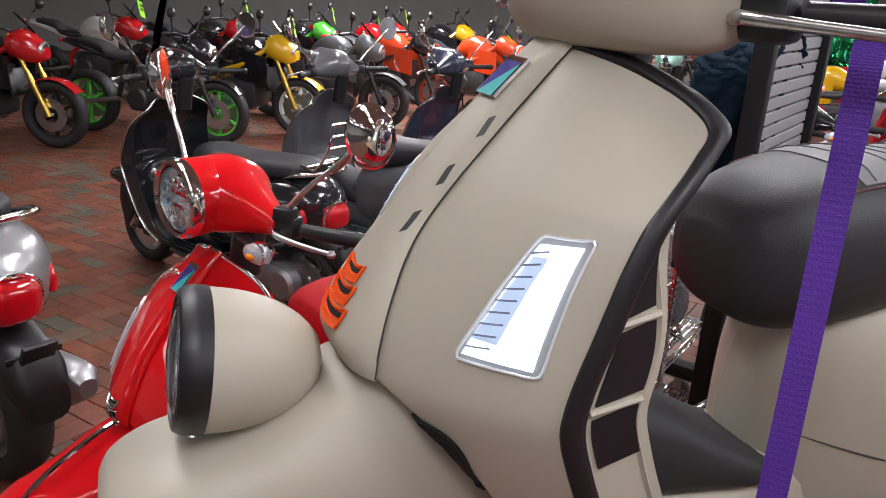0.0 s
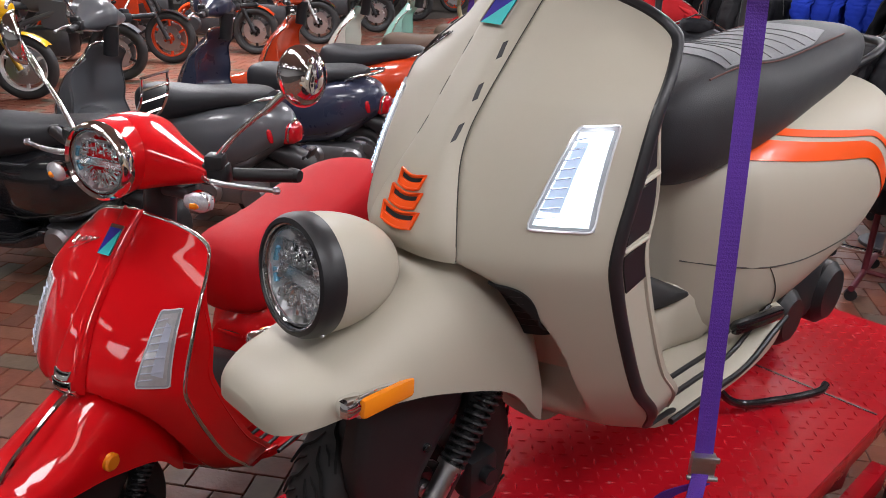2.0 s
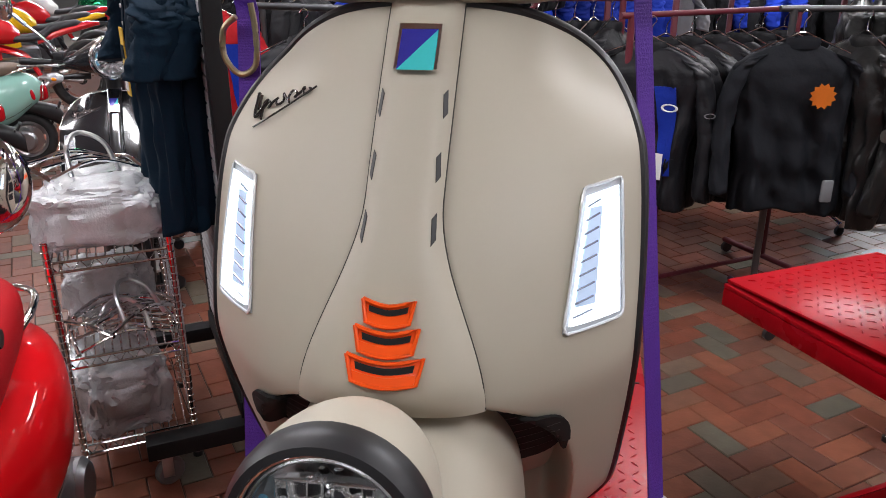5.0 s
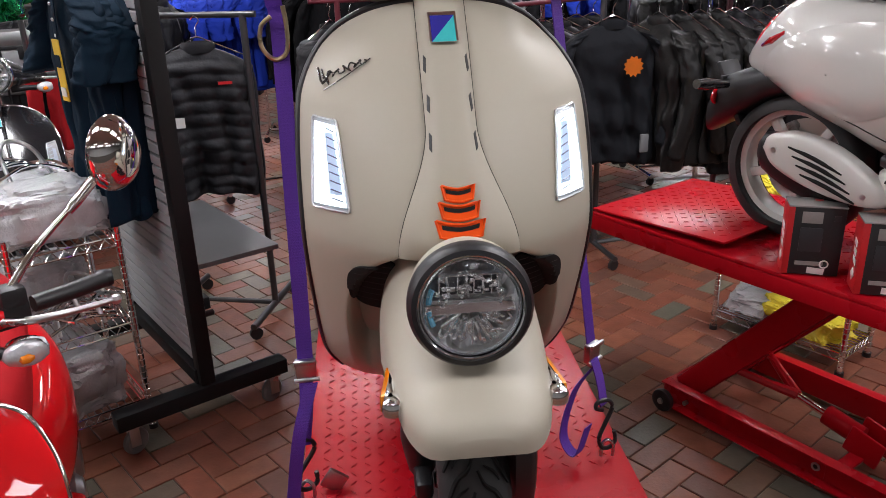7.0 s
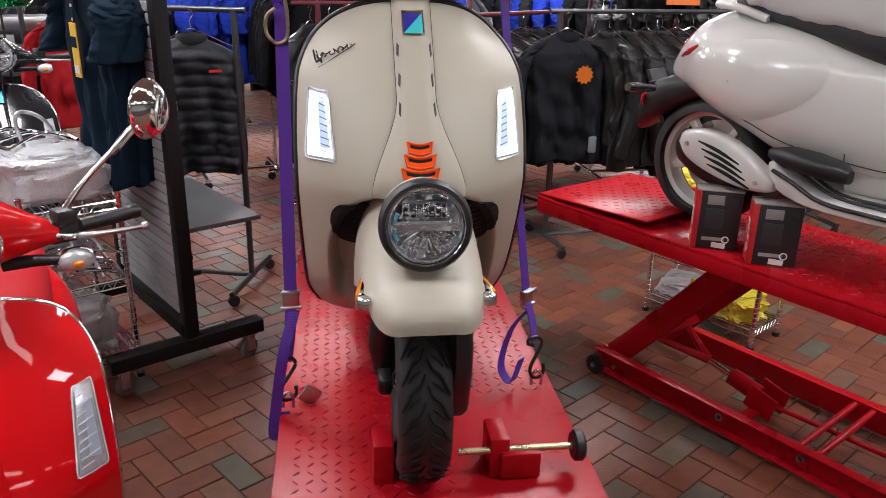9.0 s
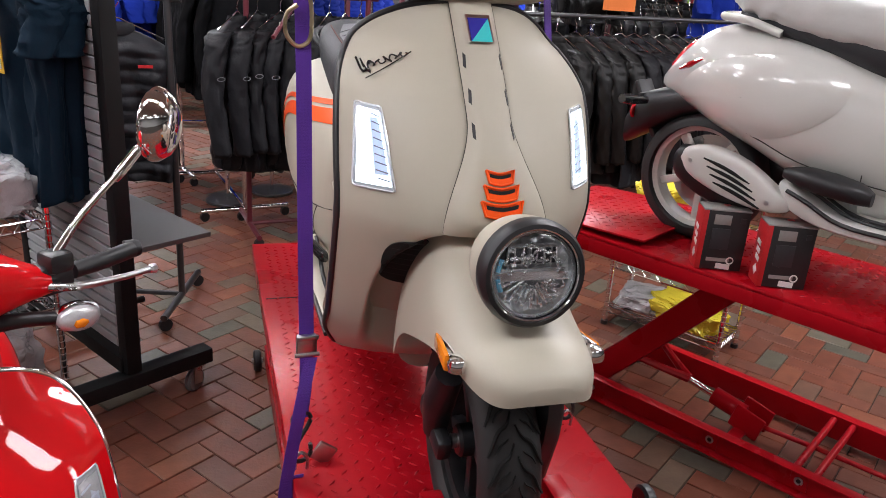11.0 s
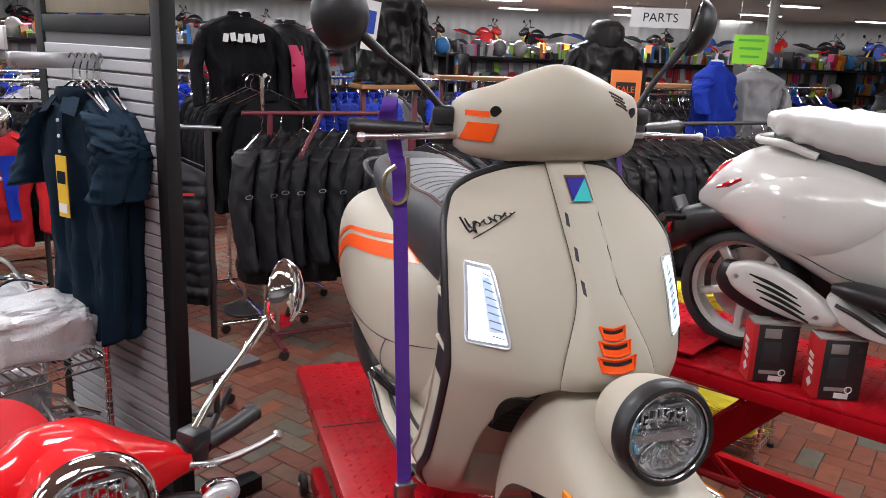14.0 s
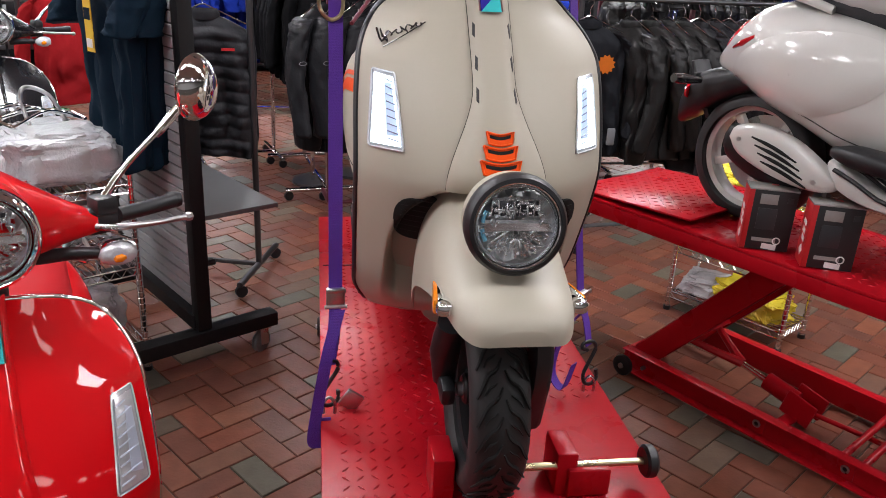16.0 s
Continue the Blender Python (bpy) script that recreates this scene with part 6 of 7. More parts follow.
# ---- motorcycles ----
def motorcycle(label, m, paint, accent, rimc, group="", fork=None):
    T = thing("motorcycle", label, "motorcycle", group, m=m)
    for nm, y, wd in (("front_wheel", 0.0, 0.12), ("rear_wheel", 1.42, 0.17)):
        wheel(T, y, 0.31, 0.31, wd, 0.225, rimc, nm, tread=False, spokes=6)
    part("tank", y_loft([(0.42, 0.08, 0.80, 0.90), (0.50, 0.15, 0.74, 0.98), (0.66, 0.165, 0.72, 1.02), (0.82, 0.12, 0.72, 0.95), (0.90, 0.07, 0.74, 0.86)], 2.4, 24, 4), paint, T)
    part("seat", y_loft([(0.80, 0.09, 0.74, 0.82), (0.95, 0.14, 0.74, 0.81), (1.12, 0.14, 0.76, 0.84), (1.2, 0.11, 0.82, 0.90), (1.45, 0.10, 0.87, 0.94), (1.5, 0.05, 0.89, 0.92)], 3, 24, 3), LEATHER, T)
    part("tail_cowl", y_loft([(1.05, 0.11, 0.70, 0.77), (1.30, 0.12, 0.78, 0.87), (1.55, 0.08, 0.84, 0.92), (1.66, 0.03, 0.87, 0.91)], 2.6, 20, 3), paint, T)
    part("engine", join(box(0.34, 0.46, 0.30, 0.05, at=(0, 0.66, 0.42)), cyl(0.11, 0.40, 24, pose(0, 0.78, 0.40, 0, 90, 0), 0.02), box(0.24, 0.16, 0.26, 0.03, at=(0, 0.52, 0.62), rot=(20, 0, 0))), ENGINE, T)
    part("frame", join(*[tube([(s * 0.05, 0.32, 0.92), (s * 0.16, 0.55, 0.74), (s * 0.15, 0.90, 0.60), (s * 0.11, 1.02, 0.40)], 0.026, 8) for s in (-1, 1)]), accent, T)
    part("swing_arm", join(*[tube([(s * 0.12, 1.0, 0.38), (s * 0.13, 1.42, 0.31)], 0.024, 8, 1) for s in (-1, 1)]), ALLOY, T)
    for s in (-1, 1):
        f = part("fork_leg", tube([(s * 0.10, 0.0, 0.30), (s * 0.10, 0.16, 0.66)], 0.027, 12, 1), BLACK if fork is None else fork, T)
        part("stanchion", tube([(s * 0.10, 0.16, 0.66), (s * 0.10, 0.31, 1.0)], 0.021, 12, 1), STEEL if fork is None else fork, f)
        part("front_disc", lathe([(0.07, 0.0), (0.15, 0.0), (0.15, 0.005), (0.07, 0.005)], 36, pose(s * 0.075, 0, 0.31, 0, 90, 0), close=True), STEEL, T)
        part("side_panel", sheet(lambda u, v: Vector((s * (0.19 - 0.05 * u * u + 0.02 * v), 0.28 + 0.42 * u, 0.52 + 0.30 * v + 0.06 * u)), span(0, 1, 6), span(0, 1, 5), 0.012), paint, T)
        part("grip", tube([(s * 0.24, 0.36, 1.06), (s * 0.36, 0.42, 1.05)], 0.018, 10, 1), BLACK, T)
        mirror(T, (s * 0.22, 0.34, 1.07), (s * 0.34, 0.28, 1.25), 0.05, BLACK, BLACK)
    part("front_mudguard", sheet(lambda u, v: Vector((0.075 * u, -0.335 * math.cos(radians(40 + 95 * v)), 0.31 + 0.335 * math.sin(radians(40 + 95 * v)) - 0.012 * u * u)), span(-1, 1, 7), span(0, 1, 12), 0.005), accent, T)
    part("handlebar", tube([(-0.36, 0.42, 1.05), (-0.2, 0.34, 1.06), (0, 0.32, 1.02), (0.2, 0.34, 1.06), (0.36, 0.42, 1.05)], 0.013, 10), BLACK, T)
    part("nose_fairing", y_loft([(0.02, 0.05, 0.80, 0.90), (0.10, 0.12, 0.76, 0.98), (0.22, 0.16, 0.76, 1.05), (0.32, 0.15, 0.80, 1.03)], 2.3, 20, 3), accent, T)
    part("headlamp", lathe([(0.085, 0.0), (0.07, -0.02), (0, -0.032)], 24, pose(0, 0.055, 0.87, -80, 0, 0)), REFLECT, T, "clear headlamp")
    scr = part("screen", sheet(lambda u, v: Vector((0.12 * u * (1 - 0.4 * v), 0.14 + 0.16 * v + 0.05 * u * u, 1.02 + 0.16 * v)), span(-1, 1, 7), span(0, 1, 5), 0.004), CLEARPLASTIC, T)
    part("exhaust", tube([(0.13, 0.50, 0.42), (0.16, 0.62, 0.22), (0.16, 0.95, 0.24), (0.20, 1.25, 0.42), (0.21, 1.5, 0.52)], [0.02, 0.022, 0.025, 0.05, 0.05], 14), STEEL, T)
    part("tail_lamp", box(0.10, 0.03, 0.04, 0.01, at=(0, 1.67, 0.89)), REDLENS, T)
    part("radiator", box(0.30, 0.04, 0.24, 0.01, at=(0, 0.33, 0.58), rot=(-18, 0, 0)), BLACK, T)
    part("side_stand", tube([(0.12, 0.85, 0.30), (0.22, 0.86, 0.02), (0.26, 0.86, 0.015)], 0.012, 8, 2), BLACK, T)
    return T


ENGINE = mat("engine_metal", (0.07, 0.07, 0.075), 0.42, 0.7, vary=0.3, scale=20)
MRED = mat("motorcycle_red", (0.55, 0.01, 0.015), 0.22, vary=0.05, coat=0.9)
MGREEN = mat("motorcycle_green", (0.10, 0.55, 0.06), 0.25, vary=0.05, coat=0.8)
MYELLOW = mat("motorcycle_yellow", (0.72, 0.42, 0.01), 0.25, vary=0.05, coat=0.8)
MWHITE = mat("motorcycle_white", (0.68, 0.68, 0.67), 0.25, vary=0.04, coat=0.8)
MBLUE = mat("motorcycle_blue", (0.03, 0.08, 0.42), 0.25, vary=0.05, coat=0.8)
MGOLD = mat("gold_fork", (0.62, 0.40, 0.08), 0.3, 0.9, vary=0.05)
CARD = mat("lime_card", (0.33, 0.8, 0.04), 0.6, vary=0.05)


def price_card(root):
    card = part("price_card", box(0.28, 0.006, 0.20, 0.001, at=(0.06, 0.10, 1.13), rot=(-12, 10, 20)), CARD, root, "lime green price card", smooth=False)
    for k in range(3):
        part("print_bar", box(0.18 - 0.04 * k, 0.002, 0.022, at=(0.06, 0.094 - 0.004, 1.17 - 0.045 * k), rot=(-12, 10, 20)), BLACK, card, smooth=False)


moto = motorcycle("black and red motorcycle parked in a row", pose(-6.95, -1.15, 0, 0, 0, 155), BLACKP, MRED, BLACK, "parked motorcycles", MGOLD)
MOTOS = [((-7.1, 0.30), 150, BLACKP, BLACKP, MGREEN, BLACK, "black and green motorcycle parked in a row"),
         ((-7.5, 1.15), 146, GLOSSBLACK, MYELLOW, MWHITE, MGOLD, "black and yellow motorcycle with white wheels and gold fork"),
         ((-8.0, 2.2), 146, GREYP, GREYP, BLACK, BLACK, "grey motorcycle parked in a row"),
         ((-8.8, 3.1), 140, ORANGEP, BLACKP, ORANGEP, BLACK, "orange and black motorcycle with orange wheels"),
         ((-8.9, 4.3), 140, ORANGEP, ORANGEP, BLACK, BLACK, "orange motorcycle parked in a row"),
         ((-9.3, 5.5), 140, BLACKP, BLACKP, BLACK, STEEL, "black motorcycle parked in a row"),
         ((-6.2, -2.6), 160, MRED, MWHITE, BLACK, MGOLD, "red and white motorcycle parked in a row"),
         ((-9.6, -0.4), 150, MWHITE, MRED, BLACK, BLACK, "white and red motorcycle parked in the back row"),
         ((-9.9, 0.9), 150, BLACKP, MRED, BLACK, BLACK, "black motorcycle parked in the back row"),
         ((-10.3, 2.1), 146, BLACKP, MGREEN, BLACK, BLACK, "black and green motorcycle parked in the back row"),
         ((-10.8, 3.3), 146, MRED, MRED, BLACK, MGOLD, "red motorcycle parked in the back row"),
         ((-11.4, 4.6), 146, BLACKP, MYELLOW, BLACK, MGOLD, "black and yellow motorcycle parked in the back row"),
         ((-6.6, 6.0), -48, MRED, MRED, BLACK, BLACK, "red motorcycle beside the scooters"),
         ((-7.2, 7.0), -48, MYELLOW, BLACKP, BLACK, BLACK, "yellow motorcycle beside the scooters"),
         ((-7.8, 8.0), -48, MRED, BLACKP, BLACK, BLACK, "red and black motorcycle beside the scooters"),
         ((-8.6, 9.2), -48, MWHITE, MRED, BLACK, BLACK, "white motorcycle beside the scooters"),
         ((-10.0, 7.0), 140, MRED, BLACKP, BLACK, BLACK, "red motorcycle in the far row"),
         ((-11.0, 8.6), 140, MGREEN, BLACKP, BLACK, BLACK, "green motorcycle in the far row"),
         ((-11.8, 10.2), 140, BLACKP, ORANGEP, ORANGEP, BLACK, "black motorcycle with orange wheels in the far row")]
for (x, y), th, p1, p2, rc, fk, lab in MOTOS:
    c = copy_thing(moto, pose(x, y, 0, 0, 0, th))
    for o in c.children_recursive:
        if o.type == "MESH":
            nm = o.name.split(".")[0]
            new_mat = {"tank": p1, "tail_cowl": p1, "side_panel": p1, "frame": p2, "front_mudguard": p2, "nose_fairing": p2, "rim": rc, "spokes": rc, "fork_leg": fk, "stanchion": fk}.get(nm)
            if new_mat:
                o.material_slots[0].link = "OBJECT"
                o.material_slots[0].material = new_mat
    tagged(c, lab)
    if len(lab) % 2:
        price_card(c)


# ---- clothes ----
def cloth(name, c, rough=0.85, vary=0.18, bump=0.5, bscale=160, spec=0.25):
    m = mat(name, c, rough, vary=vary, scale=6, bump=0.9, bscale=22, spec=spec * 0.6, per_object=0.25)
    for n in m.node_tree.nodes:
        if n.type == "BUMP":
            n.inputs["Distance"].default_value = 0.006
    return m


C_BLACK = cloth("black_cotton", (0.007, 0.007, 0.008), spec=0.15)
C_NYLON = cloth("black_nylon", (0.010, 0.010, 0.012), 0.5, spec=0.35)
C_LEATHER = cloth("black_hide", (0.009, 0.0085, 0.0085), 0.4, spec=0.45)
C_DENIM = cloth("black_denim", (0.010, 0.011, 0.014), 0.8)
C_NAVY = cloth("navy_pique", (0.004, 0.015, 0.029))
C_BLUE = cloth("royal_blue_knit", (0.012, 0.035, 0.33))
C_GREY = cloth("heather_grey_knit", (0.30, 0.30, 0.31))
C_CHAR = cloth("charcoal_quilt", (0.026, 0.026, 0.030), 0.5)
C_RED = cloth("red_knit", (0.42, 0.015, 0.02))
C_WHITE = cloth("white_knit", (0.6, 0.6, 0.6))
PRINT = mat("white_print", (0.7, 0.7, 0.7), 0.6, vary=0.05)
PINK = mat("pink_panel", (0.6, 0.03, 0.12), 0.6, vary=0.08)
YTAG = mat("yellow_card", (0.78, 0.5, 0.03), 0.5, vary=0.05)
DKSTEEL = mat("rack_steel", (0.10, 0.10, 0.105), 0.35, 0.8, vary=0.15)
OXRED = mat("oxide_red_tube", (0.12, 0.015, 0.025), 0.45, vary=0.15)


def garment(name, label, m, cloth_mat, w=0.46, length=0.68, sleeve=0.58, depth=0.075, seed=1, group="hanging clothes", quilt=False, hanger=True, collar=True, print_bars=None, pad=None, spread=0.10, logo=False, boxy=0.0):
    T = thing(name, label, name.replace("_", " "), group, m=m)
    rnd = random.Random(seed)
    ph = [rnd.uniform(0, 6.28) for _ in range(4)]
    na, nz = 80, 90 if quilt else 52

    def ringpt(f, a):
        z = -0.115 - length * f
        sl = min(1.0, f / 0.13)
        hw = (0.065 + (w / 2 - 0.065) * sl ** 0.8) * (1 - 0.13 * smooth01((f - 0.12) * 1.6) + 0.05 * smooth01((f - 0.55) * 2.0) + boxy * f)
        dd = depth * (0.40 + 0.45 * smooth01(f / 0.14)) * (1 + 0.2 * f)
        g = smooth01((f - 0.08) * 1.6)
        fold = 1 + (0.26 * math.sin(4 * a + ph[0] + 1.2 * f) + 0.18 * math.sin(9 * a + ph[1] - 1.5 * f) + 0.12 * math.sin(15 * a + ph[2] + f)) * g
        fold += 0.35 * g * noise.noise(Vector((3 * math.cos(a) + seed, 3 * math.sin(a), 7 * f)))
        if quilt:
            fold += 0.15 * abs(math.sin(f * 36 + 0.5 * math.sin(3 * a))) ** 0.6 - 0.1
        c, s = math.cos(a), math.sin(a)
        wob = 1 + 0.05 * noise.noise(Vector((seed * 3.7, c * 1.5, f * 6)))
        crease = (0.26 * noise.noise(Vector((2.5 * c + seed, 2.5 * s, 5 * f))) + 0.14 * noise.noise(Vector((5 * c, 5 * s + seed, 9 * f + 3 * c)))) * smooth01(f * 6)
        fold += crease + 0.22 * (0.5 - abs(noise.noise(Vector((2.2 * c + seed, 2.2 * s + 3.1, 4.2 * f - 2 * c)))) * 2) * smooth01(f * 5)
        hw *= 1 + 0.10 * crease
        return Vector((hw * math.copysign(abs(c) ** 0.85, c) * wob + 0.015 * math.sin(4 * f + ph[2]), dd * math.copysign(abs(s) ** 0.8, s) * fold, z + 0.012 * math.sin(3 * a + ph[3]) * smooth01((f - 0.8) * 5)))
    rings = [[ringpt(k / (nz - 1), 2 * math.pi * j / na) for j in range(na)] for k in range(nz)]
    body_ = part("body", loft(rings), cloth_mat, T, soft=True)
    if sleeve:
        for s in (-1, 1):
            rs = []
            path = spline([(s * (w / 2 - 0.075), 0.0, -0.165), (s * (w / 2 - 0.015), -0.008, -0.235), (s * (w / 2 + spread * 0.35), -0.02 + 0.012 * math.sin(ph[0]), -0.18 - sleeve * 0.45), (s * (w / 2 + spread * 0.4 + 0.015 * math.sin(ph[1])), -0.055 + 0.02 * math.sin(ph[2]), -0.15 - sleeve)], 14)
            for k, p in enumerate(path):
                f = k / (len(path) - 1)
                rr = 0.050 + 0.010 * math.sin(min(1, f * 2.4) * 1.57) - 0.016 * f
                ring_ = []
                for j in range(24):
                    a = 2 * math.pi * j / 24
                    q = rr * (1 + 0.26 * noise.noise(Vector((2 * math.cos(a) + seed, 2 * math.sin(a) + s, 9 * f))) + 0.34 * (0.4 - abs(noise.noise(Vector((1.6 * math.cos(a) + s, 1.6 * math.sin(a) + seed, 11 * f + 1.5 * math.cos(a)))))))
                    ring_.append((p[0] + q * 0.8 * math.cos(a), p[1] + q * 1.15 * math.sin(a), p[2] + 0.25 * q * math.cos(a) * s * -1))
                rs.append(ring_)
            part("sleeve", loft(rs), cloth_mat, T, soft=True)
    if collar:
        part("collar", moved(lathe([(0.062, 0.0), (0.066, 0.025), (0.058, 0.045), (0.050, 0.02)], 24, close=True), pose(0, 0, -0.135) @ Matrix.Diagonal((1.15, 0.8, 1, 1))), cloth_mat, T)
    if hanger:
        part("hanger", join(tube([(0, 0, -0.07), (0, 0, -0.03), (0.018, 0, 0.0), (0.0, 0, 0.018), (-0.018, 0, 0.002)], 0.0025, 6, 4), tube([(-w / 2 + 0.05, 0, -0.155), (-0.05, 0, -0.09), (0, 0, -0.07), (0.05, 0, -0.09), (w / 2 - 0.05, 0, -0.155)], 0.004, 6, 4)), CHROME, T)
    if print_bars:
        for k in range(6):
            part("print_bar", box(0.032, 0.004, 0.05, at=(-0.11 + 0.044 * k, -depth * 1.16, -0.115 - length * print_bars + 0.006 * (k % 2)), rot=(0, 10 * (-1) ** k, 0)), PRINT, T, smooth=False)
    if logo:
        part("zip", tube([ringpt(f, -math.pi / 2) + Vector((0, -0.003, 0)) for f in span(0.03, 0.97, 12)], 0.003, 5, 2), DKSTEEL, T, "dark metal zip")
        for s in (-1, 1):
            part("sleeve_badge", ring(0.015, 0.0022, 16, 6, pose(s * (w / 2 + spread * 0.35 + 0.02), -0.076, -0.16 - sleeve * 0.36, 90, 0, s * 30) @ Matrix.Diagonal((1.5, 0.7, 1, 1))), GREYVINYL, T, "grey oval sleeve badge")
            part("pocket_flap", sheet(lambda u, v: ringpt(0.66 + 0.05 * v, radians(-90 + s * (18 + 34 * u))) + Vector((0, -0.006, 0)), span(0, 1, 6), (0, 0.5, 1), 0.004), cloth_mat, T)
        part("patch", ring(0.022, 0.004, 16, 6, pose(w * 0.28, -depth * 1.1, -0.36, 90, 0, 0) @ Matrix.Diagonal((1.5, 0.7, 1, 1))), PRINT, T)
    if pad:
        part("side_panel", sheet(lambda u, v: ringpt(0.22 + 0.55 * v, radians(-60 - 22 * u + 20 * v)) * 1.0 + Vector((0, -0.008, 0)), (0, 0.5, 1), span(0, 1, 10), 0.003), pad, T, "bright side panel")
    return T


def clothes_rack(label, a, b, z, material=DKSTEEL, legs=True, inset=0.06):
    A, B = Vector((*a, z)), Vector((*b, z))
    T = thing("clothes_rack", label, "clothes rack")
    part("rail", tube([A, B], 0.014, 10, 1), material, T)
    d = (B - A).normalized()
    n = Vector((-d.y, d.x, 0))
    if legs:
        for P in (A + d * inset, B - d * 0.06):
            u = part("upright", tube([Vector((P.x, P.y, 0.07)), P], 0.016, 10, 1), material, T)
            part("foot", tube([Vector((P.x, P.y, 0.07)) - n * 0.28, Vector((P.x, P.y, 0.07)) + n * 0.28], 0.016, 10, 1), material, u)
            for s in (-1, 1):
                part("castor", cyl(0.03, 0.02, 16, Matrix.Translation((P.x + n.x * 0.26 * s, P.y + n.y * 0.26 * s, 0.031)) @ pose(0, 0, 0, 90, 0, 30)), BLACK, u)
        part("stretcher", tube([A + d * inset - Vector((0, 0, z - 0.07)), B - d * 0.06 - Vector((0, 0, z - 0.07))], 0.013, 8, 1), material, T)
    return T


def hang(protos, a, b, z, n, turn=90.0, jitter=6.0, seed=1, skip=0):
    """Copies of garments along a rail, each turned across it."""
    rnd = random.Random(seed)
    A, B = Vector(a), Vector(b)
    yaw = math.degrees(math.atan2((B - A).y, (B - A).x))
    for k in range(skip, n):
        p = A + (B - A) * ((k + 0.5) / n)
        copy_thing(protos[rnd.randrange(len(protos))], pose(p.x, p.y, z, 0, rnd.uniform(-1.5, 1.5), yaw + turn + rnd.uniform(-jitter, jitter)))


# navy polo shirts on the slatted stand
for k in range(5):
    off = -0.04 - 0.026 * k
    P = GM @ Vector((off, 0.30 - 0.006 * k, 1.745))
    t = garment("polo_shirt", "dark navy polo shirt hanging on the slatwall", pose(P.x, P.y, P.z, 0, 0, math.degrees(math.atan2(gd.y, gd.x)) + 180 + (5 * math.sin(k * 2.3)) + (6 if k == 4 else 0)), C_NAVY, 0.40, 0.80, 0.27, 0.05, 40 + k, "polo shirts", spread=0.05)
    if k == 4:
        part("size_card", box(0.055, 0.003, 0.20, at=(0.02, -0.078, -0.40)), YTAG, t, "yellow printed card", smooth=False)
        part("card_print", box(0.04, 0.002, 0.04, at=(0.02, -0.0815, -0.37)), C_NAVY, t, smooth=False)
        part("card_print", box(0.04, 0.002, 0.03, at=(0.02, -0.0815, -0.47)), PAPER, t, smooth=False)
        part("placket", box(0.03, 0.004, 0.17, 0.001, at=(0.0, -0.060, -0.225), rot=(-4, 0, 0)), C_NAVY, t)
        part("collar_band", ring(0.05, 0.004, 24, 6, pose(0, 0, -0.118) @ Matrix.Diagonal((1.15, 0.8, 1, 1))), PRINT, t, "pale inner collar band")
        for s in (-1, 1):
            part("collar_leaf", sheet(lambda u, v: Vector((s * (0.012 + 0.062 * u + 0.02 * v), -0.030 - 0.034 * v - 0.012 * (1 - u), -0.108 - 0.055 * v - 0.012 * u)), span(0, 1, 5), span(0, 1, 4), 0.004), C_NAVY, t, "turned-down collar")
        for q in range(3):
            part("button", cyl(0.006, 0.004, 10, pose(0.0, -0.066, -0.19 - 0.05 * q, 90, 0, 0)), PRINT, t)

# quilted vest
vest = garment("quilted_vest", "charcoal quilted vest with a white tag", pose(-1.02, 2.42, 1.42, 0, 0, 12), C_CHAR, 0.48, 0.66, 0, 0.085, 5, quilt=True)
part("price_tag", box(0.06, 0.003, 0.045, at=(-0.12, -0.11, -0.42)), PAPER, vest, "white price tag", smooth=False)
part("chest_mark", box(0.06, 0.003, 0.012, at=(0.10, -0.10, -0.26)), CARTONRED, vest, smooth=False)
clothes_rack("dark steel rail holding a quilted vest and jackets", (-1.35, 2.52), (-0.75, 2.40), 1.44)

# jackets behind the beige scooter
j1 = garment("riding_jacket", "black armoured riding jacket on a rail", pose(-0.55, 3.44, 1.39, 0, 0, 62), C_NYLON, 0.52, 0.80, 0.66, 0.10, 7, "riding jackets", logo=True)
j2 = garment("riding_jacket", "black riding jacket with grey logo on a rail", pose(-0.44, 3.48, 1.40, 0, 0, 66), C_NYLON, 0.52, 0.84, 0.68, 0.11, 8, "riding jackets", logo=True)
j3 = garment("riding_jacket", "black and blue riding jacket with a paper tag", pose(0.34, 3.12, 1.36, 0, 0, -20), C_NYLON, 0.52, 0.72, 0.62, 0.10, 9, "riding jackets", pad=C_BLUE, logo=True)
part("paper_tag", box(0.09, 0.003, 0.12, at=(0.10, -0.14, -0.62)), PAPER, j3, smooth=False)
rack_red = clothes_rack("oxide red clothes rack full of riding jackets", (-0.66, 3.42), (0.26, 3.62), 1.42, OXRED, inset=0.16)
part("slant_arm", tube([(-0.36, 3.06, 1.23), (-0.20, 3.52, 1.42)], 0.012, 8, 1), OXRED, rack_red, "slanting hanging arm")
for k in range(5):
    part("arm_peg", tube([(-0.355 + 0.03 * k, 3.075 + 0.086 * k, 1.238 + 0.035 * k), (-0.355 + 0.03 * k, 3.075 + 0.086 * k, 1.265 + 0.035 * k)], 0.004, 6, 1), CHROME, rack_red)
hang([j1, j2], (-0.36, 3.50), (0.20, 3.60), 1.40, 6, 50, 7, 3)
clothes_rack("low clothes rack with black and blue riding jackets", (0.20, 3.05), (1.1, 3.75), 1.38, OXRED)
hang([j1, j2, j3], (0.35, 3.2), (1.05, 3.75), 1.36, 6, -75, 8, 5)
j4 = garment("jacket", "black textile jacket with an orange star tag", pose(0.95, 3.02, 1.40, 0, 0, 6), C_DENIM, 0.50, 0.72, 0.60, 0.085, 12, "jackets on the long rail")
star = bmesh.new()
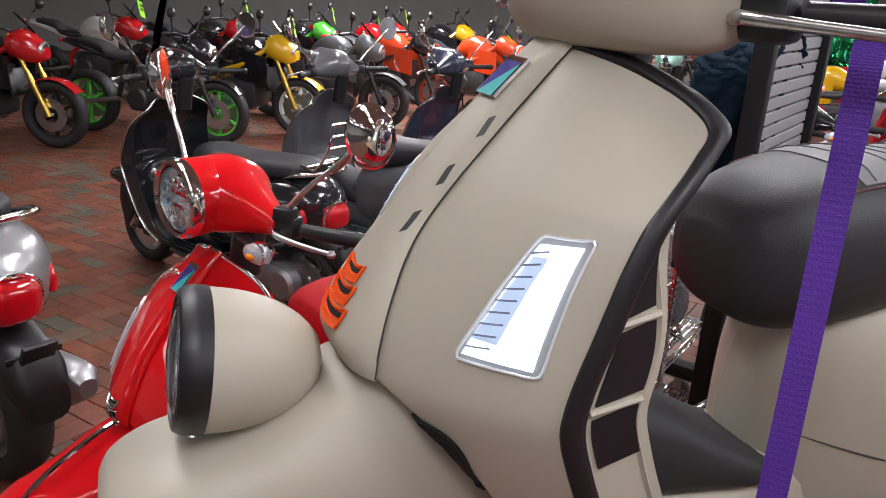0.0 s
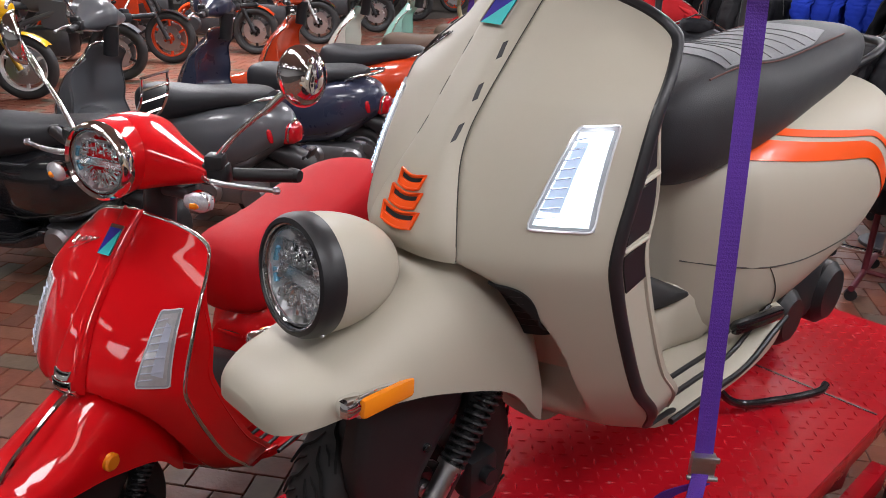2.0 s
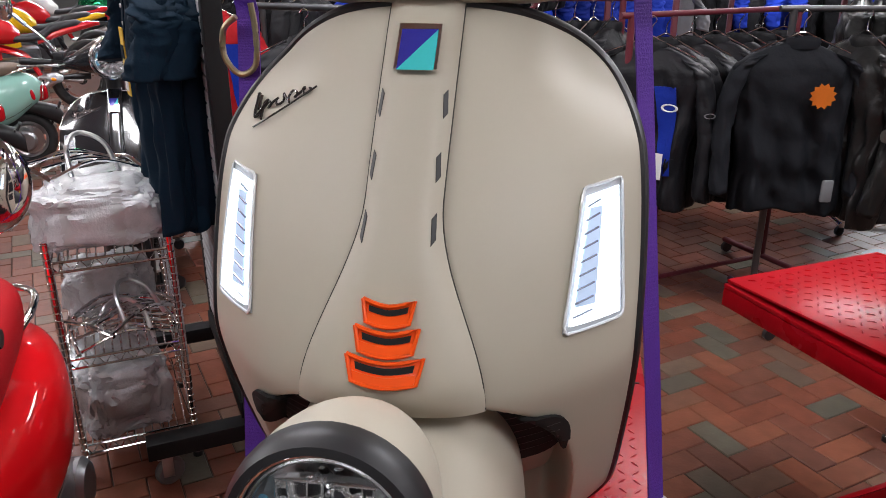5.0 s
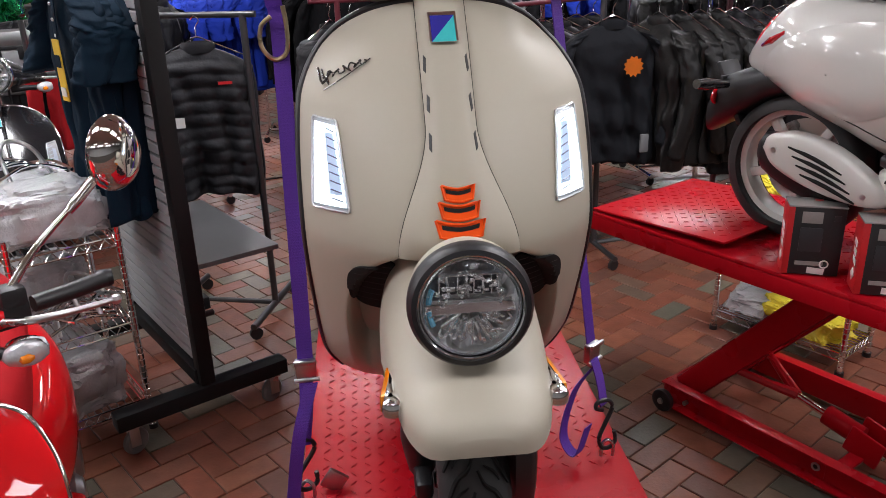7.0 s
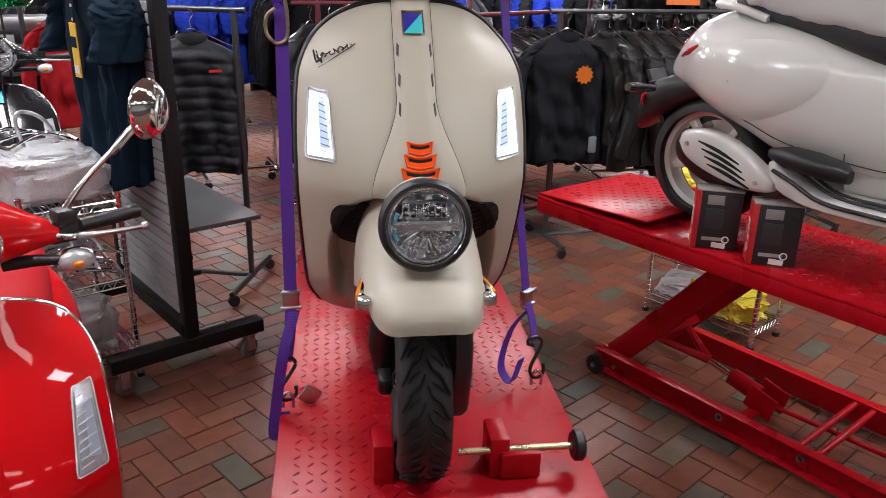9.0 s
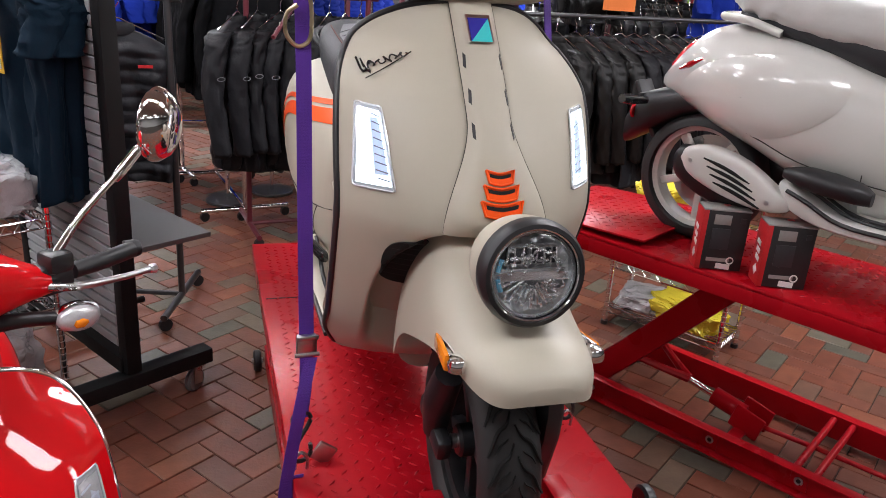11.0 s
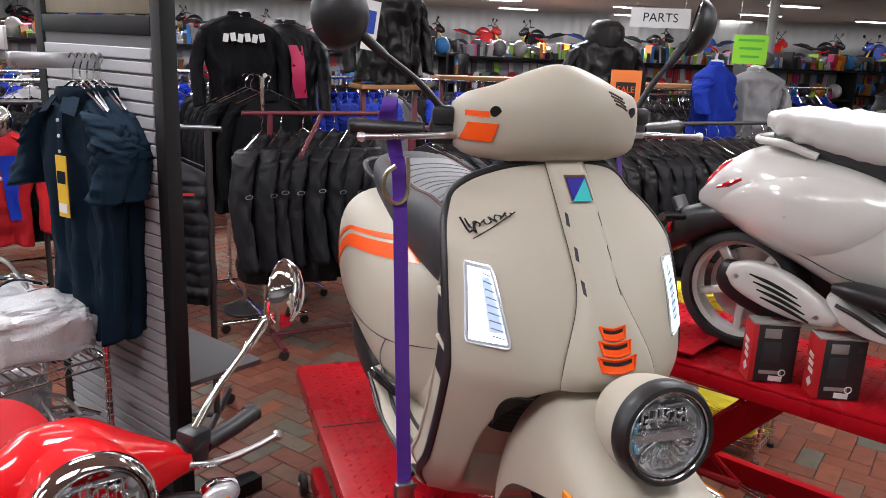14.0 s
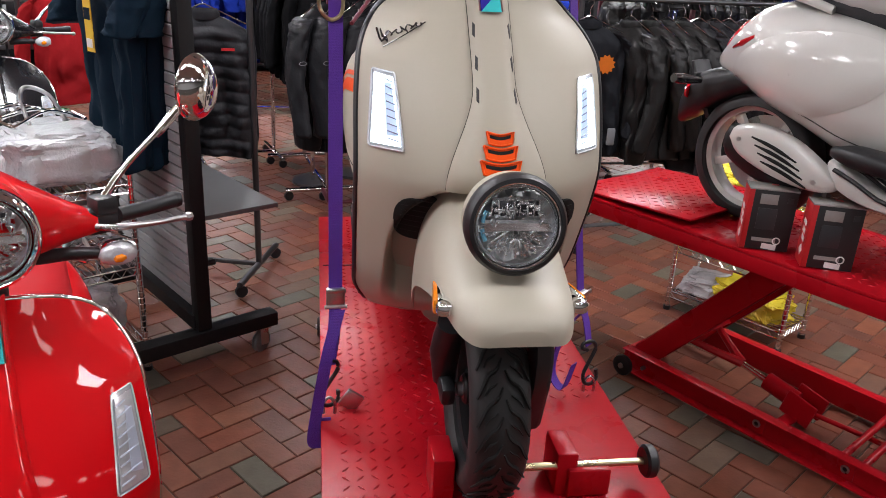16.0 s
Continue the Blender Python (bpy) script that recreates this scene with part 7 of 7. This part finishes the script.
sv = [star.verts.new(((0.055 if k % 2 else 0.043) * math.cos(math.pi * k / 12), 0, (0.055 if k % 2 else 0.043) * math.sin(math.pi * k / 12))) for k in range(24)]
star.faces.new(sv)
bmesh.ops.solidify(star, geom=star.faces[:], thickness=0.003)
part("star_tag", moved(star, pose(0.08, -0.118, -0.315)), mat("orange_card", (0.85, 0.22, 0.02), 0.5), j4, "orange star-shaped tag", smooth=False)
part("mitten_tag", box(0.05, 0.02, 0.10, 0.01, at=(0.16, -0.12, -0.72)), GREYVINYL, j4)
clothes_rack("long rail of black jackets", (0.85, 3.05), (2.9, 3.5), 1.42)
j5 = garment("jacket", "black leather jacket on the long rail", pose(1.22, 3.13, 1.40, 0, 0, -62), C_LEATHER, 0.48, 0.76, 0.64, 0.11, 13, "jackets on the long rail")
hang([j5, j2], (1.30, 3.15), (2.85, 3.5), 1.40, 15, 108, 9, 8)
# long-sleeved shirts with white print
s1 = garment("long_sleeved_shirt", "black long-sleeved shirt with a white chest print", pose(-0.50, 3.80, 1.60, 0, 0, 8), C_BLACK, 0.48, 0.72, 0.58, 0.06, 21, "printed shirts", print_bars=0.42)
clothes_rack("chrome rail of black printed shirts", (-0.52, 3.7), (-0.78, 4.7), 1.62, CHROME)
s2 = garment("long_sleeved_shirt", "black long-sleeved shirt hanging on a chrome rail", pose(-0.60, 3.86, 1.60, 0, 0, 4), C_BLACK, 0.48, 0.72, 0.58, 0.055, 22, "printed shirts")
hang([s2], (-0.62, 3.92), (-0.85, 4.7), 1.60, 9, -88, 5, 4)
b1 = garment("team_shirt", "royal blue team shirt on a rail", pose(-1.15, 4.55, 1.56, 0, 0, 30), C_BLUE, 0.46, 0.66, 0.26, 0.055, 31, "team shirts")
clothes_rack("chrome rail of blue shirts", (-1.6, 4.5), (-0.95, 4.75), 1.58, CHROME)
hang([b1], (-1.55, 4.52), (-0.95, 4.75), 1.56, 7, 66, 8, 6)
clothes_rack("chrome rail of blue and grey shirts", (-0.25, 4.6), (0.5, 4.9), 1.58, CHROME)
g1 = garment("team_shirt", "grey and white shirt on a rail", pose(0.45, 4.85, 1.56, 0, 0, 30), C_GREY, 0.46, 0.66, 0.26, 0.055, 33, "team shirts")
hang([b1, b1, g1], (-0.2, 4.62), (0.5, 4.9), 1.56, 8, 66, 8, 7)
# further rails
for a, b, n, ps, lab in (((1.5, 4.6), (3.6, 4.9), 18, [j5, j2], "rail of black jackets"), ((2.6, 5.7), (4.8, 6.0), 18, [j5, s2], "rail of black clothes"), ((-2.6, 4.0), (-1.7, 4.3), 10, [j2, s2], "rail of dark clothes"),
                         ((-2.9, 5.2), (-1.8, 5.5), 10, [b1, g1, j2], "rail of mixed clothes"), ((0.6, 6.2), (2.2, 6.3), 13, [s2, b1, j2], "rail of mixed clothes"), ((-1.6, 6.4), (0.1, 6.5), 14, [j2, b1, s2], "rail of mixed clothes"),
                         ((-4.0, 6.8), (-2.4, 7.0), 12, [b1, j2, g1], "rail of mixed clothes"), ((3.6, 3.4), (4.9, 3.9), 12, [j5, j2], "rail of black jackets"), ((4.4, 7.2), (6.6, 7.4), 15, [j2, s2, b1], "rail of mixed clothes")):
    clothes_rack(lab, a, b, 1.52, CHROME)
    hang(ps, a, b, 1.50, n, 68, 10, n)
r1 = garment("hooded_top", "red and blue hooded top on a rail", pose(-2.02, 3.55, 1.42, 0, 0, 10), C_RED, 0.48, 0.66, 0.55, 0.08, 51, pad=C_BLUE)
w1 = garment("hooded_top", "white zipped hooded top on a rail", pose(-1.95, 4.35, 1.55, 0, 0, 10), C_WHITE, 0.48, 0.66, 0.55, 0.08, 52, pad=C_BLACK)
clothes_rack("dark rail of hooded tops", (-2.35, 3.5), (-1.7, 3.62), 1.44)


def crumple_soft(bm):
    for v in bm.verts:
        v.co *= 1 + 0.16 * noise.noise(v.co * 9)
    return bm


# clothes on display busts above the rails
def bust(label, x, y, z, yaw, cm, seed, leather=False, **kw):
    T = garment("display_top", label, pose(x, y, z, 0, 0, yaw), cm, kw.pop("w", 0.48), kw.pop("length", 0.62), kw.pop("sleeve", 0.52), 0.13, seed, "tops on display busts", hanger=False, spread=0.08, **kw)
    part("bust_stand", tube([(0, 0, -0.70), (0, 0, -z)], 0.016, 10, 1), CHROME, T)
    part("bust_base", cyl(0.15, 0.02, 24, pose(0, 0, -z + 0.012), 0.005), DKSTEEL, T)
    part("neck_form", lathe([(0.055, -0.13), (0.05, -0.10), (0.045, -0.08), (0, -0.075)], 20), C_WHITE, T, "white neck form")
    return T


bust("black hooded sweatshirt with white print on a bust", -0.66, 4.12, 2.08, 10, C_BLACK, 61, print_bars=0.22)
bust("black and pink jacket on a display bust", -0.36, 4.35, 2.05, -20, C_NYLON, 62, pad=PINK)
lj = bust("black leather jacket with a white hang tag on a bust", 0.28, 4.10, 2.32, 15, C_LEATHER, 63)
part("hang_tag", box(0.10, 0.004, 0.30, at=(-0.20, -0.19, -0.38), rot=(0, 8, 0)), PAPER, lj, smooth=False)
part("tag_print", box(0.06, 0.003, 0.14, at=(-0.20, -0.193, -0.36), rot=(0, 8, 0)), MBLUE, lj, smooth=False)
lh = bust("black leather jacket with hood and orange sale card on a bust", 1.78, 3.95, 2.06, -4, C_LEATHER, 64)
part("hood", crumple_soft(lathe([(0.11, -0.17), (0.13, -0.11), (0.118, -0.05), (0.075, -0.012), (0, 0.0)], 32)), C_LEATHER, lh)
part("sale_card", box(0.22, 0.004, 0.30, at=(0.10, -0.19, -0.48)), mat("orange_sale_card", (0.8, 0.2, 0.04), 0.55), lh, "orange sale card", smooth=False)
part("card_panel", box(0.14, 0.004, 0.14, at=(0.10, -0.194, -0.48)), BLACK, lh, smooth=False)
text_mesh("SALE", 0.06, 0.001, pose(0.10, -0.198, -0.46, 90, 0, 0), lh, ORANGE, "sale_text")
bust("royal blue shirt on a display bust", 2.74, 4.05, 1.90, 30, C_BLUE, 65, sleeve=0.30, w=0.40, length=0.64)
bust("heather grey T-shirt on a display bust", 3.13, 4.12, 1.87, -8, C_GREY, 66, sleeve=0.26, w=0.44, length=0.52)
bust("black armoured jacket on a display bust", 4.35, 3.95, 1.80, 10, C_NYLON, 67)

# wooden planks on top of the rails, tall pillar stand
PLANK = mat("oiled_wood", (0.34, 0.16, 0.06), 0.5, vary=0.25, scale=5)
for x, y, z, w, yaw in ((0.30, 4.05, 1.56, 0.5, 15), (2.6, 4.2, 1.62, 1.4, 8), (1.2, 4.9, 1.60, 0.8, 6)):
    T = thing("plank_shelf", "oiled wooden plank on two dark red legs", "shelf", m=pose(x, y, 0, 0, 0, yaw))
    part("plank", box(w, 0.22, 0.03, 0.004, at=(0, 0, z)), PLANK, T)
    for s in (-1, 1):
        part("leg", box(0.03, 0.03, z - 0.015, 0.003, at=(s * (w / 2 - 0.06), 0, (z - 0.015) / 2)), OXRED, T)


# signs
def hung_sign(label, m, w, h, material, text=None, tm=None, size=0.1, drop=0.6):
    T = thing("hanging_sign", label, "sign", m=m)
    part("board", box(w, 0.006, h, 0.001), material, T, smooth=False)
    if text:
        text_mesh(text, size, 0.001, pose(0, -0.006, 0, 90, 0, 0), T, tm, "sign_text")
    for s in (-1, 1):
        part("cord", tube([(s * w * 0.4, 0, h / 2), (s * w * 0.4, 0, h / 2 + drop)], 0.003, 5, 1), STEEL, T)
    return T


hung_sign("white hanging sign with black word parts", pose(3.66, 6.6, 2.22, 0, 0, -22), 0.62, 0.20, PAPER, "PARTS", BLACK, 0.13, 0.83)
gs = hung_sign("lime green handwritten card hung on a cord", pose(3.74, 5.1, 1.92, 0, 0, -26), 0.29, 0.25, CARD, None, None, 0.1, 1.15)
for k in range(3):
    part("handwriting_bar", box(0.22 - 0.03 * k, 0.003, 0.02, at=(0, -0.006, 0.08 - 0.07 * k)), MGREEN, gs, smooth=False)
ys = thing("rail_sign", "yellow discount sign on a clothes rail", "sign", m=pose(-1.28, 4.55, 1.60, 0, 0, 12))
part("board", box(0.34, 0.006, 0.20, 0.001, at=(0, 0, 0.13)), YTAG, ys, smooth=False)
text_mesh("20% OFF", 0.075, 0.001, pose(0, -0.006, 0.09, 90, 0, 0), ys, BLACK, "sign_text")
part("print_bar", box(0.2, 0.003, 0.03, at=(0, -0.005, 0.18)), BLACK, ys, smooth=False)
part("clip", box(0.02, 0.02, 0.06, at=(0, 0, 0.01)), STEEL, ys)


# ---- crowded shelving further back ----
def clutter_mat():
    m = mat("mixed_goods", (0.3, 0.3, 0.3), 0.45, vary=0.05)
    nt = m.node_tree
    geo, ramp = nt.nodes.new("ShaderNodeNewGeometry"), nt.nodes.new("ShaderNodeValToRGB")
    ramp.color_ramp.interpolation = "CONSTANT"
    cols = [(0.03, 0.03, 0.032), (0.55, 0.02, 0.03), (0.45, 0.45, 0.46), (0.04, 0.22, 0.55), (0.6, 0.6, 0.6), (0.03, 0.03, 0.035), (0.6, 0.2, 0.02), (0.22, 0.22, 0.23), (0.3, 0.55, 0.06), (0.45, 0.44, 0.42), (0.5, 0.03, 0.15), (0.05, 0.05, 0.06)]
    el = ramp.color_ramp.elements
    el[0].position, el[0].color = 0.0, (*cols[0], 1)
    el[1].position, el[1].color = 1.0 / len(cols), (*cols[1], 1)
    for k, c in enumerate(cols[2:], 2):
        e = el.new(k / len(cols))
        e.color = (*c, 1)
    nt.links.new(geo.outputs["Random Per Island"], ramp.inputs[0])
    nt.links.new(ramp.outputs[0], nt.nodes["Principled BSDF"].inputs["Base Color"])
    return m


GOODS = clutter_mat()
UNITGREY = mat("grey_peg_board", (0.3, 0.3, 0.31), 0.6, vary=0.1)
unit = None


def shelf_unit(m, seed, w=1.8, h=1.75):
    rnd = random.Random(seed)
    T = thing("shelf_unit", "dark shop shelving crowded with small goods", "shelf", "shop shelving", m=m)
    part("back_panel", box(w, 0.03, h, at=(0, 0.2, h / 2)), UNITGREY, T, smooth=False)
    for s in (-1, 1):
        part("side_panel", box(0.03, 0.42, h, 0.003, at=(s * w / 2, 0, h / 2)), BLACKSTEEL, T)
    for z in (0.10, 0.5, 0.9, 1.3, 1.72):
        part("shelf_board", box(w - 0.04, 0.40, 0.025, 0.003, at=(0, -0.01, z)), BLACKSTEEL, T)
        bms = []
        x = -w / 2 + 0.08
        while x < w / 2 - 0.1:
            ww = rnd.uniform(0.018, 0.075)
            hh = rnd.uniform(0.04, 0.24)
            if rnd.random() < 0.12:
                bm = bmesh.new()
                bmesh.ops.create_icosphere(bm, subdivisions=2, radius=0.115)
                bms.append(moved(bm, pose(x + 0.10, -0.02, z + 0.125) @ Matrix.Diagonal((0.85, 1.1, 1, 1))))
                x += 0.2
                continue
            bms.append(box(ww, rnd.uniform(0.1, 0.3), hh, at=(x + ww / 2, -0.03, z + 0.013 + hh / 2), rot=(rnd.uniform(-6, 6), rnd.uniform(-9, 9), rnd.uniform(-25, 25))))
            x += ww * 0.8 + rnd.uniform(0.0, 0.012)
        for k in range(int((w - 0.1) / 0.105)):
            if z < 1.5 and rnd.random() < 0.85:
                hh = rnd.uniform(0.12, 0.22)
                bms.append(box(rnd.uniform(0.06, 0.098), 0.03, hh, at=(-w / 2 + 0.09 + 0.105 * k, 0.165, z + 0.36 - hh / 2), rot=(0, rnd.uniform(-4, 4), 0)))
        part("stock", join(*bms), GOODS, T, "mixed boxes and hanging packets", kind="stuff")
    return T


units = [shelf_unit(pose(-3.0, 9.0, 0), 3), shelf_unit(pose(-1.0, 9.1, 0), 4), shelf_unit(pose(1.0, 8.9, 0), 5)]
for k in range(26):
    x = -7 + (k % 9) * 2.15
    y = (10.8, 14.5, 19.0)[k // 9] + 0.4 * math.sin(k * 3.1)
    copy_thing(units[k % 3], pose(x, y, 0, 0, 0, 8 * math.sin(k * 1.7)))
copy_thing(units[0], pose(3.1, 9.0, 0)), copy_thing(units[1], pose(5.2, 9.2, 0)), copy_thing(units[2], pose(7.3, 9.0, 0))
# long high shelf with old mopeds along the metal wall
hs = thing("wall_shelf", "long dark shelf high on the metal wall", "shelf", m=FARW @ pose(0, -1.0, 0))
part("shelf_board", box(40, 1.6, 0.06, 0.005, at=(-2, 0, 1.47)), BLACKSTEEL, hs)
for k in range(15):
    part("bracket", box(0.06, 1.5, 1.44, 0.003, at=(-21 + 2.8 * k, 0, 0.72)), BLACKSTEEL, hs)
rnd = random.Random(9)
for k in range(17):
    c = copy_thing(moto, FARW @ pose(-14.2 + 1.9 * k, -1.0, 1.505, 0, 0, (90 if k % 3 else -90) + 14 * math.sin(k * 2.2)) @ pose(0, -0.7, 0))
    pc = rnd.choice([MRED, MWHITE, BLACKP, BLACKP, MBLUE, BLACKP, MRED])
    for o in c.children_recursive:
        if o.type == "MESH" and o.name.split(".")[0] in ("tank", "tail_cowl", "side_panel", "nose_fairing", "front_mudguard"):
            o.material_slots[0].link = "OBJECT"
            o.material_slots[0].material = pc
    tagged(c, "vintage motorcycle displayed on the high wall shelf", group="motorcycles on the wall shelf")
# pillars
for k, (x, y) in enumerate(((2.9, 15.0), (-6.0, 12.0), (9.0, 12.0))):
    slab("pillar_%d" % (k + 1), cyl(0.09, CEIL, 20, pose(x, y, CEIL / 2)), WALLM, "slim white round pillar", "pillar")

# black touring scooter among the rails
scooter("black scooter standing beside the clothes rails", pose(-1.93, 2.35, 0, 0, 0, 28) @ Matrix.Diagonal((0.95, 0.95, 0.95, 1)), BLACKP, LEATHER, steer=6)
case = thing("top_case", "silver aluminium top case behind the black scooter", "case", m=pose(-2.45, 3.87, 0.0, 0, 0, 20))
part("case_body", box(0.42, 0.34, 0.28, 0.03, at=(0, 0, 1.06)), ALLOY, case)
part("case_lid", box(0.43, 0.35, 0.10, 0.03, at=(0, 0, 1.25)), ALLOY, case)
part("lid_band", box(0.44, 0.36, 0.02, 0.004, at=(0, 0, 1.20)), BLACK, case)
part("latch", box(0.09, 0.02, 0.08, 0.006, at=(0, -0.18, 1.17)), BLACK, case)
part("case_stand", tube([(0, 0, 0.0), (0, 0, 0.92)], 0.05, 16, 1), BLACK, case)
FOIL = mat("green_foil", (0.02, 0.32, 0.12), 0.12, 0.8, vary=0.3, scale=8)
lump("foil_balloon", "crumpled green foil balloon tied above the parcels", "balloon", pose(-2.05, 2.75, 1.42), (0.3, 0.25, 0.5), FOIL, 21, 0.35)
st = thing("balloon_stand", "thin black stand for a balloon", "stand", m=pose(-2.05, 2.75, 0))
part("rod", cyl(0.006, 1.44, 8, pose(0, 0, 0.72)), BLACK, st)
part("base", cyl(0.12, 0.015, 20, pose(0, 0, 0.008)), BLACK, st)


# ---- herringbone brick floor ----
BW = 0.1016
TURN = radians(40.0)


def brick_bm(l, w, h=0.012, gap=0.0022, e=0.0025):
    bm = bmesh.new()
    x, y = l / 2 - gap, w / 2 - gap
    lo = [bm.verts.new((sx * x, sy * y, -h)) for sx, sy in ((-1, -1), (1, -1), (1, 1), (-1, 1))]
    mid = [bm.verts.new((sx * x, sy * y, -e)) for sx, sy in ((-1, -1), (1, -1), (1, 1), (-1, 1))]
    top = [bm.verts.new((sx * (x - e), sy * (y - e), 0)) for sx, sy in ((-1, -1), (1, -1), (1, 1), (-1, 1))]
    for a, b in ((lo, mid), (mid, top)):
        for k in range(4):
            bm.faces.new((a[k], a[(k + 1) % 4], b[(k + 1) % 4], b[k]))
    bm.faces.new(top)
    return bm


bm = brick_bm(2 * BW, BW)
brick_mesh = bpy.data.meshes.new("brick")
bmesh.ops.recalc_face_normals(bm, faces=bm.faces[:])
bm.to_mesh(brick_mesh)
bm.verts.index_update()
proto = [[tuple(v.co) for v in bm.verts], [[v.index for v in f.verts] for f in bm.faces]]
bm.free()
brick_mesh.materials.append(BRICK)
rnd = random.Random(4)
verts, faces, near = [], [], []
N = 150
ct, st_ = math.cos(TURN), math.sin(TURN)
for c in range(-N, N):
    for r in range(-N, N):
        q = (c - r) % 4
        if q == 0:
            px, py, turn = (c + 1.0) * BW, (r + 0.5) * BW, 0.0
        elif q == 3:
            px, py, turn = (c + 0.5) * BW, (r + 1.0) * BW, math.pi / 2
        else:
            continue
        x, y = ct * px - st_ * py, st_ * px + ct * py + 3.0
        if not (-11 < x < 7 and -3.0 < y < 10.5):
            continue
        a = TURN + turn
        dz = rnd.uniform(-0.0012, 0.0012)
        if (-1.05 < x < -0.42 and 0.7 < y < 3.6) or (0.62 < x < 1.25 and 0.5 < y < 3.0):
            if len(near) < 300:
                near.append((x, y, dz, a))
                continue
        ca, sa, k = math.cos(a), math.sin(a), len(verts)
        tilt = rnd.uniform(-0.004, 0.004)
        for vx, vy, vz in proto[0]:
            verts.append((x + ca * vx - sa * vy, y + sa * vx + ca * vy, vz + dz + tilt * vx))
        faces += [[k + i for i in f] for f in proto[1]]
for x, y, dz, a in near:
    ob = new("brick", brick_mesh)
    ob.parent = floor
    ob.matrix_world = Matrix.Translation((x, y, dz)) @ Matrix.Rotation(a, 4, "Z")
me = bpy.data.meshes.new("paving_bricks")
me.from_pydata(verts, [], faces)
me.materials.append(BRICK)
pav = new("paving_bricks", me)
pav.parent = floor
pav["kind"] = "stuff"
pav["label"] = "herringbone brown brick paving"
